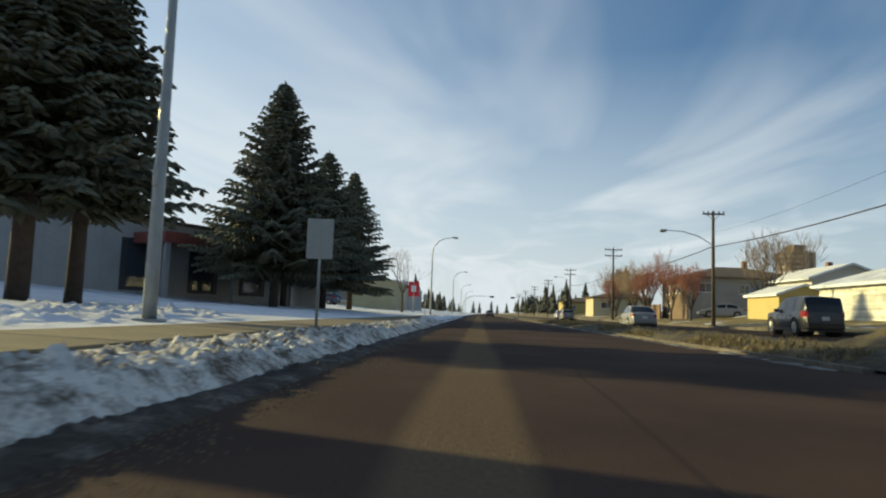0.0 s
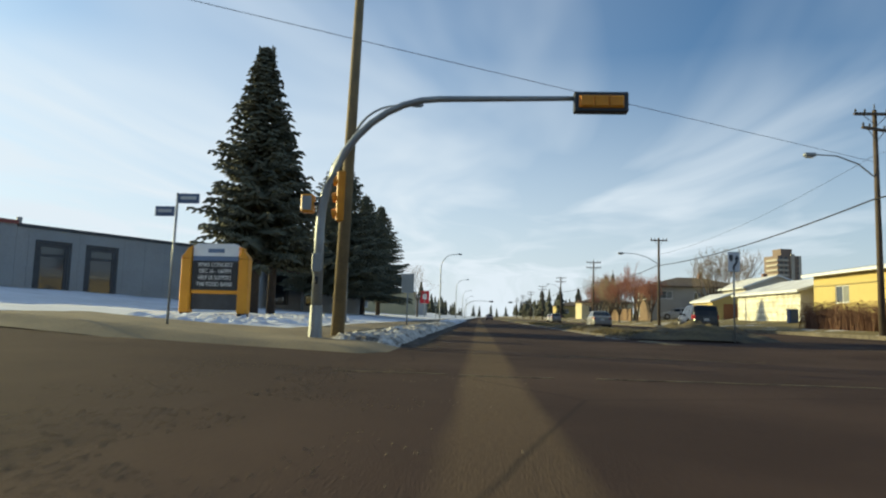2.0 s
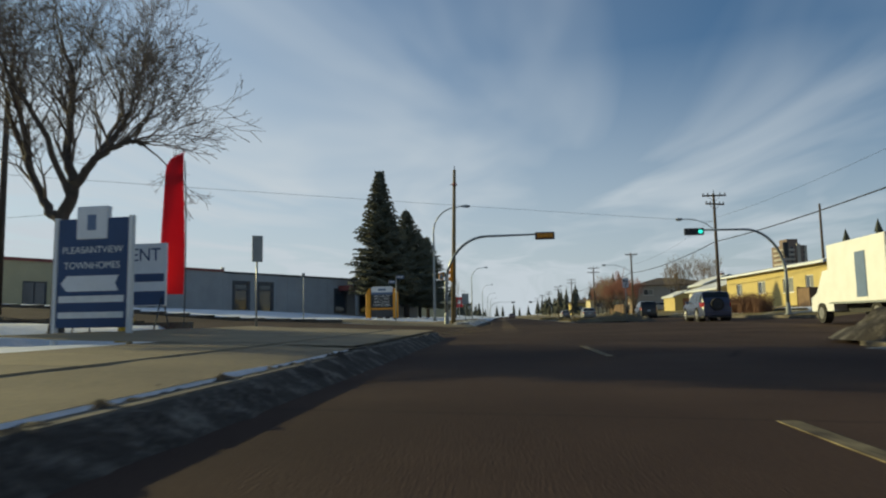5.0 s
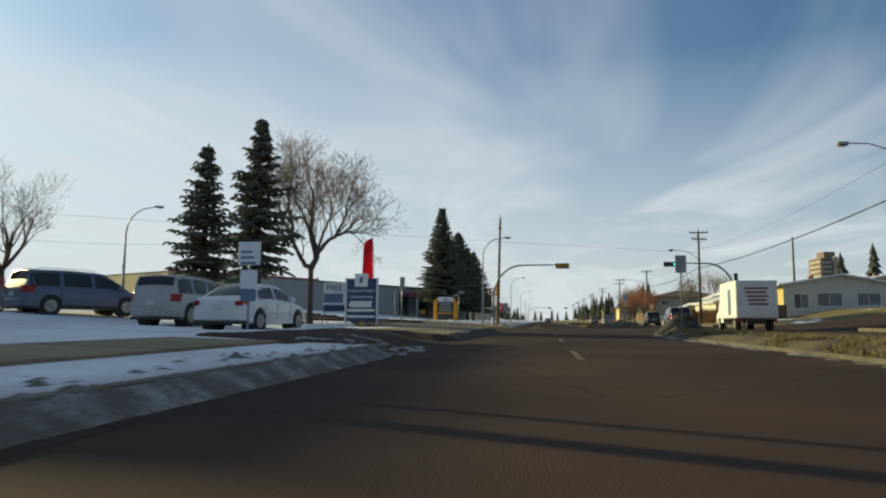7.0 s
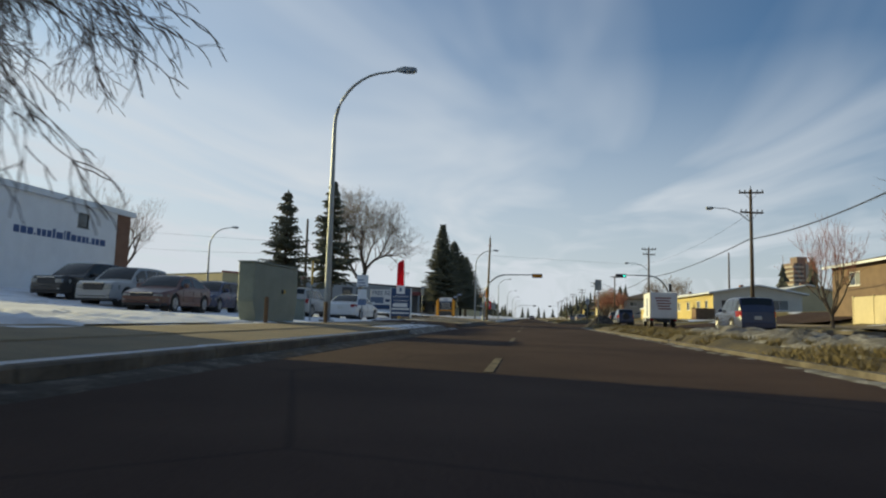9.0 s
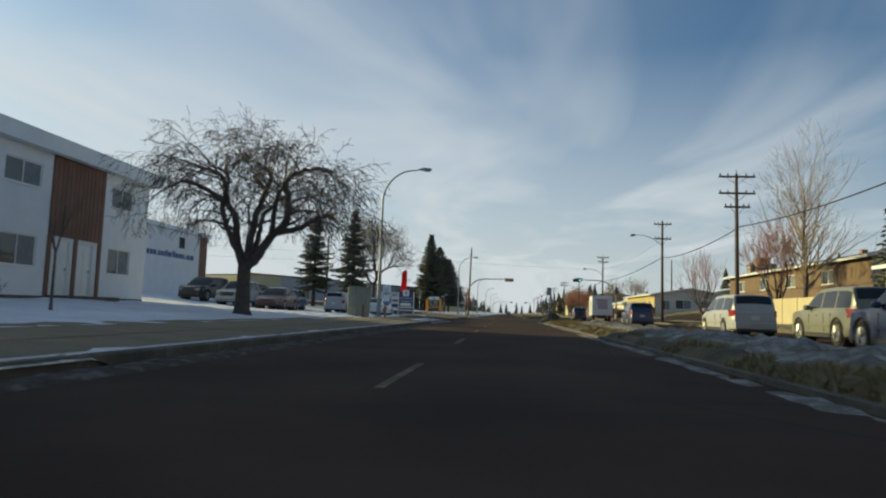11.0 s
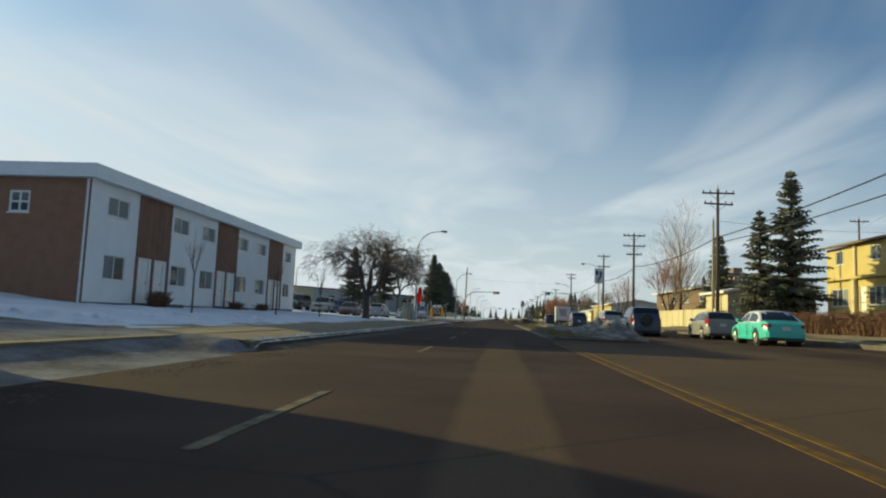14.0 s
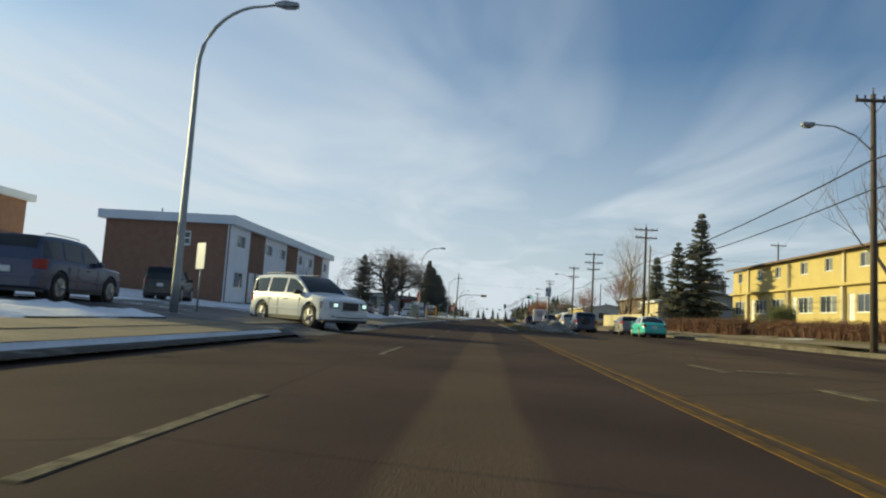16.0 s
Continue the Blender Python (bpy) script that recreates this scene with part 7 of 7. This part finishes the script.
part("blade", one(soft_box, 0.06, -0.012, 2.58, 0.52, 0.012, 2.79, 0.004), M_SIGN_STRIPE, ob, "slate blue name blade")
part("blade", one(soft_box, -0.42, -0.012, 2.30, 0.0, 0.012, 2.51, 0.004), M_SIGN_STRIPE, ob, "slate blue name blade")
for a, b, z in ((0.12, 0.46, 2.66), (-0.36, -0.06, 2.38)):
    part("lettering_bar", boxes((a, -0.018, z, b, -0.0125, z + 0.07)), M_BAR_WHITE, ob)

# ---- vehicles ----
SHAPES = {
    # length, width, height, belt, hood line (y, z), cabin base y front/back, roof y front/back
    "sedan": dict(L=4.5, W=1.76, H=1.45, belt=0.93, top=((2.25, 0.56), (2.12, 0.70), (1.05, 0.90), (0.6, 0.93), (-1.45, 0.98), (-2.05, 0.99), (-2.2, 0.9), (-2.25, 0.62)), base=(1.12, -1.75), roof=(0.30, -0.95), wheel=0.31, axles=(1.36, -1.30)),
    "hatch": dict(L=4.2, W=1.74, H=1.5, belt=0.95, top=((2.1, 0.58), (1.98, 0.74), (1.05, 0.94), (0.6, 0.96), (-1.6, 1.0), (-1.95, 0.98), (-2.1, 0.6)), base=(1.12, -1.95), roof=(0.30, -1.5), wheel=0.31, axles=(1.28, -1.25)),
    "suv": dict(L=4.7, W=1.86, H=1.76, belt=1.05, top=((2.35, 0.74), (2.27, 0.94), (2.08, 1.01), (0.95, 1.07), (0.5, 1.08), (-2.1, 1.10), (-2.30, 1.05), (-2.35, 0.6)), base=(1.0, -2.27), roof=(0.16, -2.05), wheel=0.37, axles=(1.40, -1.38)),
    "offroader": dict(L=4.86, W=1.88, H=1.80, belt=1.08, top=((2.43, 0.72), (2.41, 0.82), (2.33, 0.95), (2.12, 1.02), (1.7, 1.07), (1.25, 1.11), (0.8, 1.12), (-2.2, 1.13), (-2.38, 1.06), (-2.43, 0.6)), base=(1.28, -2.34), roof=(0.30, -2.08), wheel=0.38, axles=(1.46, -1.40)),
    "van": dict(L=5.0, W=1.95, H=1.75, belt=1.02, top=((2.5, 0.62), (2.4, 0.80), (1.6, 1.0), (0.9, 1.03), (-2.3, 1.06), (-2.46, 1.0), (-2.5, 0.6)), base=(1.65, -2.42), roof=(0.55, -2.2), wheel=0.34, axles=(1.55, -1.5)),
}

def car(kind, colour, x, y, turn, label, z=None, roof_rack=False, cat="car", two_tone=None, lit=False):
    s = SHAPES[kind]
    L, W, H, belt = s["L"], s["W"], s["H"], s["belt"]
    z = (gz(x, y) if not (-1.7 < x < 17.1) else max(0, x - 9) * 0.022) if z is None else z
    root = thing("car", pose(x, y, z, 0, 0, turn), label, cat)
    pm = PAINTS[colour]
    hw = W / 2
    ys = [p[0] for p in s["top"]]; zs = [p[1] for p in s["top"]]
    (b0, b1), (r0, r1) = s["base"], s["roof"]
    R = s["wheel"]
    RA = R + 0.075
    rw_ = hw * (0.81 if kind in ("suv", "offroader") else 0.77)
    def deck(v):
        return float(np.interp(v, ys[::-1], zs[::-1]))
    def roof(v):
        """Height of the roof line, down the windshield and rear window to the deck."""
        if not b1 < v < b0: return deck(v)
        u = (b0 - v) / (b0 - r0) if v > r0 else (v - b1) / (r1 - b1) if v < r1 else 1.0
        lo = deck(b0) if v > r0 else deck(b1)
        top = H - 0.05 * ((v - (r0 + r1) / 2) / ((r0 - r1) / 2)) ** 2 if r1 <= v <= r0 else H - 0.05
        return max(deck(v), lo + (top - lo) * (0.62 * min(1, u) + 0.38 * math.sin(min(1, u) * math.pi / 2)))
    def section(v):
        """Half of the cross-section at v, from the sill up to the middle of the roof."""
        t, z = deck(v), roof(v)
        e = abs(v) / (L / 2)
        w = hw * (1 - 0.20 * max(0, (e - 0.70) / 0.30) ** 2.4)
        bot = 0.22 + 0.12 * max(0, (e - 0.8) / 0.2)
        sh = min(belt - 0.07, t - 0.07)
        arch = 0.0
        for ay in s["axles"]:
            if abs(v - ay) < RA: arch = R + math.sqrt(RA * RA - (v - ay) ** 2)
        top = min(1.0, max(0.0, (z - t) / (H - 0.05 - belt)))
        bw = w * (0.955 if z > t + 0.02 else 0.93)
        x5 = bw + (rw_ - bw) * top ** 1.1 - 0.02
        z4 = max(min(belt, t - 0.015), arch + 0.10)
        return [(w * 0.91, max(bot, arch)), (w * 0.985, max(bot + 0.05, arch + 0.012)), (w * 1.0, max(bot + (sh - bot) * 0.5, arch + 0.03)), (w * 0.99, max(sh, arch + 0.06)), (bw, z4),
                (x5, max(z4 + 0.006, z - 0.075 * top)), (x5 - 0.05, max(z4 + 0.01, z - 0.02)), (x5 * 0.55, max(z4 + 0.012, z + 0.004)), (0.0, max(z4 + 0.014, z + 0.014))]
    st = {*ys, b0, b1, r0, r1, *np.linspace(-L / 2, L / 2, 35).tolist()}
    for ay in s["axles"]:
        st |= {ay + RA * k for k in (-1.002, -0.998, -0.92, -0.75, -0.5, -0.2, 0.2, 0.5, 0.75, 0.92, 0.998, 1.002)}
    st = sorted(v for v in st if -L / 2 <= v <= L / 2)
    bm = bmesh.new(); rings = []
    for v in st:
        h = section(v)
        rings.append([bm.verts.new((-x, v, z)) for x, z in h] + [bm.verts.new((x, v, z)) for x, z in h[-2::-1]])
    n = len(rings[0])
    for q0, q1 in zip(rings, rings[1:]):
        for k in range(n):
            bm.faces.new((q0[k], q0[(k + 1) % n], q1[(k + 1) % n], q1[k]))
    bm.faces.new(rings[0]); bm.faces.new(rings[-1][::-1])
    body = part("body", bm, pm, root, smooth=True)
    body.data.set_sharp_from_angle(angle=radians(38))
    if two_tone:
        g = bmesh.new(); rows = []
        for v in [q for q in st if b1 + 0.05 < q < b0 - 0.05]:
            h = section(v)
            rows.append([g.verts.new((sx * (x + 0.005 * (x > 0)), v, z + 0.005)) for sx, hh in ((-1, h[4:]), (1, h[-2:3:-1])) for x, z in hh])
        for q0, q1 in zip(rows, rows[1:]):
            for k in range(len(q0) - 1):
                g.faces.new((q0[k], q0[k + 1], q1[k + 1], q1[k]))
        part("painted_top", g, PAINTS[two_tone], root, "white painted upper cabin", smooth=True)
    def pane(name, grid, lift):
        """A curved pane laid proud of the body; grid holds rows of points."""
        g = bmesh.new()
        hi = [[g.verts.new(p) for p in row] for row in grid]
        for q0, q1 in zip(hi, hi[1:]):
            for k in range(len(q0) - 1):
                g.faces.new((q0[k], q0[k + 1], q1[k + 1], q1[k]))
        mid = Vector((0, (b0 + b1) / 2, belt))
        bmesh.ops.recalc_face_normals(g, faces=g.faces)
        g.normal_update()
        f = g.faces[0]
        sg = 1 if f.normal.dot(f.calc_center_median() - mid) > 0 else -1
        for vv, nn in [(vv, vv.normal.copy()) for vv in g.verts]:
            vv.co += nn * sg * lift
        me = bpy.data.meshes.new(name); 
        for f in g.faces: f.smooth = True
        g.to_mesh(me); g.free()
        return link(name, me, M_CAR_GLASS, root)
    def across(v0, v1, rows, name):
        grid = []
        for v in np.linspace(v0, v1, rows):
            h = section(float(v)); x6 = h[6][0] * 0.95
            zz = h[6][1]
            grid.append([(x6 * k, v, float(np.interp(abs(k), (0, 0.55, 1), (h[8][1], h[7][1], zz)))) for k in (-1, -0.55, 0, 0.55, 1)])
        pane(name, grid, 0.009)
    across(r0 + 0.03, b0 - 0.09, 8, "windshield")
    across(b1 + (0.08 if r1 - b1 > 0.5 else 0.09), r1 - 0.02, 6, "rear_window")
    lo_f, hi_f = 0.10, 0.90
    fr, bk = b0 - 0.34, b1 + (0.42 if kind == "sedan" else 0.20)
    cuts = ((0.0, 0.30), (0.34, 0.65), (0.69, 1.0)) if kind in ("suv", "van", "offroader") else ((0.0, 0.47), (0.53, 1.0))
    for sx in (-1, 1):
        for u0, u1 in cuts:
            grid = []
            for k in range(6):
                v = bk + (fr - bk) * (u0 + (u1 - u0) * k / 5)
                h = section(v); (xa, za), (xb, zb_) = h[4], h[5]
                grid.append([(sx * (xa + (xb - xa) * f), v, za + (zb_ - za) * f) for f in (lo_f, 0.5, hi_f)])
            pane("side_window", grid, 0.008)
    # wheels in their wells
    for ay in s["axles"]:
        for sx in (-1, 1):
            part("wheel_well", one(tube, [(sx * (hw - 0.42), ay, R), (sx * (hw - 0.05), ay, R)], RA - 0.006, 22), M_PLASTIC, root)
            wh = part("wheel", one(tube, [(sx * (hw - 0.20), ay, R), (sx * (hw - 0.19), ay, R), (sx * (hw - 0.012), ay, R), (sx * (hw + 0.004), ay, R)], [R * 0.9, R, R, R * 0.93], 26), M_TYRE, root, "dirty black tyre")
            bm = bmesh.new()
            tube(bm, [(sx * (hw - 0.06), ay, R), (sx * (hw + 0.008), ay, R), (sx * (hw + 0.009), ay, R), (sx * (hw - 0.04), ay, R)], [R * 0.68, R * 0.68, R * 0.60, R * 0.56], 20, cap=False)
            for k in range(5):
                t = k * math.tau / 5 + ay
                tube(bm, [(sx * (hw + 0.002), ay, R), (sx * (hw - 0.006), ay + math.cos(t) * R * 0.62, R + math.sin(t) * R * 0.62)], [R * 0.15, R * 0.10], 5)
            part("rim", bm, M_RIM, wh)
            part("hub", one(tube, [(sx * (hw - 0.08), ay, R), (sx * (hw - 0.045), ay, R)], R * 0.64, 16), M_PLASTIC, wh)
    # ends
    fz, bz = zs[0], zs[-1]
    y1, y0 = L / 2, -L / 2
    def wrap(name, xa, xb, z0, z1, end, proud, material, label="", depth=0.10):
        """A piece that follows the rounded plan of the nose (end 1) or tail (end -1) from xa to xb."""
        g = bmesh.new(); rows = []
        for x in np.linspace(xa, xb, max(3, int(abs(xb - xa) / 0.09))):
            u = max(0.0, (1 - abs(x) / hw) / 0.20)
            y = L / 2 * (0.70 + 0.30 * min(1.0, u) ** (1 / 2.4))
            c = 0.012 + 0.02 * (proud > 0.03)
            rows.append([g.verts.new((x, end * yy, zz)) for yy, zz in ((y - depth, z0), (y + proud - c, z0), (y + proud, z0 + c), (y + proud, z1 - c), (y + proud - c, z1), (y - depth, z1))])
        for q0, q1 in zip(rows, rows[1:]):
            for k in range(6):
                g.faces.new((q0[k], q0[(k + 1) % 6], q1[(k + 1) % 6], q1[k]))
        g.faces.new(rows[0]); g.faces.new(rows[-1][::-1])
        return part(name, g, material, root, label)
    big = kind in ("suv", "van", "offroader")
    wrap("front_bumper", -hw * 0.985, hw * 0.985, 0.30, 0.56, 1, 0.05, pm)
    wrap("rear_bumper", -hw * 0.985, hw * 0.985, 0.32, 0.60, -1, 0.05, pm)
    wrap("lower_valance", -hw * 0.93, hw * 0.93, 0.21, 0.296, -1, 0.02, M_PLASTIC)
    wrap("front_valance", -hw * 0.93, hw * 0.93, 0.21, 0.296, 1, 0.02, M_PLASTIC)
    gz0, gz1 = (fz - 0.10, fz + 0.16) if big else (fz - 0.06, fz + 0.09)
    gw = hw * (0.36 if kind == "offroader" else 0.46)
    edge_m = pm if kind == "offroader" else M_CHROME
    wrap("grille", -gw, gw, gz0, gz1, 1, 0.03, M_PLASTIC, "black grille")
    wrap("grille_surround", -gw - 0.03, gw + 0.03, gz1 + 0.002, gz1 + 0.04, 1, 0.045, edge_m, "grille edge")
    if kind == "offroader":
        wrap("grille_surround", -gw - 0.03, gw + 0.03, gz0 - 0.04, gz0 - 0.002, 1, 0.045, edge_m, "grille edge")
        for sx in (-1, 1):
            wrap("grille_side", sx * (gw + 0.002), sx * (gw + 0.05), gz0 - 0.002, gz1, 1, 0.045, edge_m)
    for k in range(3):
        zz = gz0 + (gz1 - gz0) * (k + 0.6) / 3.4
        wrap("grille_bar", -gw * 0.98, gw * 0.98, zz, zz + 0.014, 1, 0.036, M_DARK_STEEL)
    wrap("air_intake", -hw * 0.62, hw * 0.62, 0.345, 0.43, 1, 0.058, M_PLASTIC)
    for sx in (-1, 1):
        wrap("headlight", sx * hw * 0.50, sx * hw * 0.975, fz - 0.06, fz + (0.17 if kind == "offroader" else 0.12 if big else 0.07), 1, 0.016, M_HEAD, "clear headlight")
        if lit:
            wrap("bulb", sx * hw * 0.56, sx * hw * 0.72, fz + 0.0, fz + 0.12, 1, 0.021, M_LIT, "lit pale green headlamp")
        tz = 0.72 if kind == "sedan" else 0.80
        wrap("tail_light", sx * hw * (0.66 if kind == "sedan" else 0.77), sx * hw * 0.955, tz + 0.02, tz + (0.16 if kind == "sedan" else 0.28), -1, 0.014, M_TAIL, "red tail light")
        a, b = sorted((sx * (hw - 0.03), sx * (hw + 0.17)))
        part("mirror", one(soft_box, a, b0 - 0.58, belt + 0.0, b, b0 - 0.40, belt + 0.16, 0.04), pm if colour != "white" or kind == "sedan" else M_PLASTIC, root)
        for k, dy in enumerate((0.05, -0.95)):
            a, b = sorted((sx * (hw - 0.02), sx * (hw + 0.018)))
            part("door_handle", one(soft_box, a, dy - 0.10, belt - 0.17, b, dy + 0.08, belt - 0.135, 0.008), pm, root)
        for dy in (b0 - 0.42, (b0 + b1) / 2 + 0.12, s["axles"][1] + R * 1.1):
            a, b = sorted((sx * (hw - 0.03), sx * (hw + 0.003)))
            part("door_seam", boxes((a, dy - 0.007, 0.40, b, dy + 0.007, belt - 0.10)), M_PLASTIC, root)
        a, b = sorted((sx * (hw - 0.03), sx * (hw + 0.010)))
        part("side_moulding", one(soft_box, a, s["axles"][1] + R + 0.12, 0.56, b, s["axles"][0] - R - 0.12, 0.62, 0.01), pm, root)
        wrap("fog_lamp", sx * hw * 0.66, sx * hw * 0.80, 0.37, 0.46, 1, 0.058, M_HEAD)
        a, b = sorted((sx * (hw - 0.03), sx * (hw + 0.008)))
        part("side_sill", one(soft_box, a, s["axles"][1] + R + 0.1, 0.22, b, s["axles"][0] - R - 0.1, 0.36, 0.015), M_PLASTIC if kind in ("suv", "van", "offroader") else pm, root)
    part("number_plate", one(soft_box, -0.16, y0 - 0.03, 0.62 if kind == "sedan" else 0.70, 0.16, y0 - 0.0, 0.78 if kind == "sedan" else 0.86, 0.006), M_PLATE, root)
    if roof_rack:
        for sx in (-1, 1):
            part("roof_rail", one(tube, [(sx * rw_ * 0.82, r0 - 0.25, H), (sx * rw_ * 0.82, r0 - 0.4, H + 0.045), (sx * rw_ * 0.82, r1 + 0.4, H + 0.045), (sx * rw_ * 0.82, r1 + 0.25, H)], 0.013, 6), M_DARK_STEEL, root)
    return root

# parking lots on the snowy side
car("sedan", "white", -8.15, -43.1, -4, "white sedan parked in snow seen from behind")
car("suv", "silver", -12.0, -40.2, -2, "silver boxy SUV with roof rails parked in snow", roof_rack=True)
car("van", "steel_blue", -17.9, -38.4, -26, "dusty blue minivan parked in snow", roof_rack=True, cat="van")
car("sedan", "maroon", -12.4, -55.6, 184, "dull maroon sedan parked nose out in snow")
car("suv", "silver", -16.0, -53.0, 182, "silver SUV parked nose out in snow")
car("suv", "black", -19.4, -51.2, 178, "dark SUV parked nose out in snow")
car("hatch", "navy", -13.4, -50.0, 186, "dark blue hatchback parked behind other cars")
car("suv", "navy", -9.3, -124.6, 4, "navy SUV parked in the snowy driveway", roof_rack=True)
car("suv", "black", -14.2, -107.4, 14, "black SUV parked beside the brick end wall")
# the white SUV nosing out of the driveway
car("offroader", "white", -3.1, -119.8, -129, "white SUV nosing out of the driveway, headlamps lit", z=0.10, roof_rack=True, lit=True)
# far carriageway
car("sedan", "turquoise", 14.8, -95.0, -2, "turquoise and white taxi on the far carriageway", two_tone="white", cat="taxi")
car("hatch", "pewter", 15.0, -86.9, -2, "grey hatchback on the far carriageway")
jeep_ahead = car("suv", "navy", 12.0, -82.4, -2, "dark jeep with a spare wheel on the far carriageway")
car("suv", "green_grey", 13.2, -76.0, -2, "grey-green SUV on the far carriageway")
car("van", "silver", 12.6, -67.6, -2, "silver minivan on the far carriageway", cat="van")
car("suv", "navy", 12.4, -46.0, -2, "dusty navy SUV on the far carriageway")
jeep_waiting = car("suv", "navy", 12.5, -2.8, -2, "dark jeep with a spare wheel waiting at the crossing")
car("sedan", "pewter", 11.0, 42.0, -2, "dull sedan far along the avenue")
car("suv", "black", 15.4, 28.5, -4, "black SUV on the far carriageway")
car("sedan", "silver", 25.0, 66.0, 80, "silver sedan parked by a house")
car("sedan", "maroon", 2.9, 150.0, 180, "far red car on the avenue")
car("sedan", "white", 25.5, -59.5, 60, "pale pickup-like car parked on a driveway")
for i, (x, y) in enumerate(((-24, 78), (-20, 84), (12.8, 92), (14.6, 115))):
    car("hatch", ("silver", "navy", "pewter", "white")[i], x, y, -2 if x > 0 else 70, "small car far along the avenue")

def box_truck():
    root = thing("box_truck", pose(13.0, -20.8, 0.1, 0, 0, -3), "white box truck with red lettering bars on the far carriageway", "truck")
    part("cargo_box", one(soft_box, -1.1, -2.9, 0.75, 1.1, 1.3, 2.85, 0.03), M_WHITE_PAINT, root)
    part("cargo_edge", boxes((-1.12, -2.92, 0.70, 1.12, 1.32, 0.745)), M_STEEL, root)
    bm = bmesh.new(); prism(bm, [(1.34, 0.45), (3.3, 0.45), (3.3, 0.95), (2.75, 1.15), (2.15, 1.95), (1.34, 2.0)], -0.95, 0.95)
    bmesh.ops.rotate(bm, verts=bm.verts, cent=(0, 0, 0), matrix=Matrix.Rotation(radians(90), 3, "Z"))
    part("cab", bm, M_WHITE_PAINT, root)
    part("chassis", boxes((-0.5, -2.8, 0.4, 0.5, 3.0, 0.7)), M_PLASTIC, root)
    part("rear_door", boxes((-1.0, -2.93, 0.85, -0.02, -2.901, 2.75), (0.02, -2.93, 0.85, 1.0, -2.901, 2.75)), M_WHITE_PAINT, root)
    part("side_door", boxes((-1.12, -1.6, 0.9, -1.101, -0.9, 2.4)), M_SIGN_STRIPE, root)
    for k in range(5):
        part("lettering_bar", boxes((-0.65 + 0.06 * k, -2.945, 2.35 - 0.22 * k, 0.6 - 0.1 * (k % 2), -2.931, 2.45 - 0.22 * k)), M_RED_TRIM, root)
    for ay in (2.3, -1.9):
        for sx in (-1, 1):
            wh = part("wheel", one(tube, [(sx * 0.72, ay, 0.38), (sx * 1.0, ay, 0.38)], 0.38, 20), M_TYRE, root)
            part("rim", one(tube, [(sx * 0.9, ay, 0.38), (sx * 1.01, ay, 0.38)], 0.22, 14), M_RIM, wh)
    for sx in (-1, 1):
        a, b = sorted((sx * 0.8, sx * 1.02))
        part("tail_light", boxes((a, -2.95, 0.55, b, -2.86, 0.69)), M_TAIL, root)
box_truck()
def spare_wheel(jeep):
    w = part("spare_wheel", one(tube, [(0, -2.33, 0.98), (0, -2.52, 0.98)], [0.36, 0.35], 20), M_TYRE, jeep)
    part("spare_cover", one(tube, [(0, -2.521, 0.98), (0, -2.535, 0.98)], [0.27, 0.24], 18), M_PLASTIC, w)
spare_wheel(jeep_ahead)
spare_wheel(jeep_waiting)
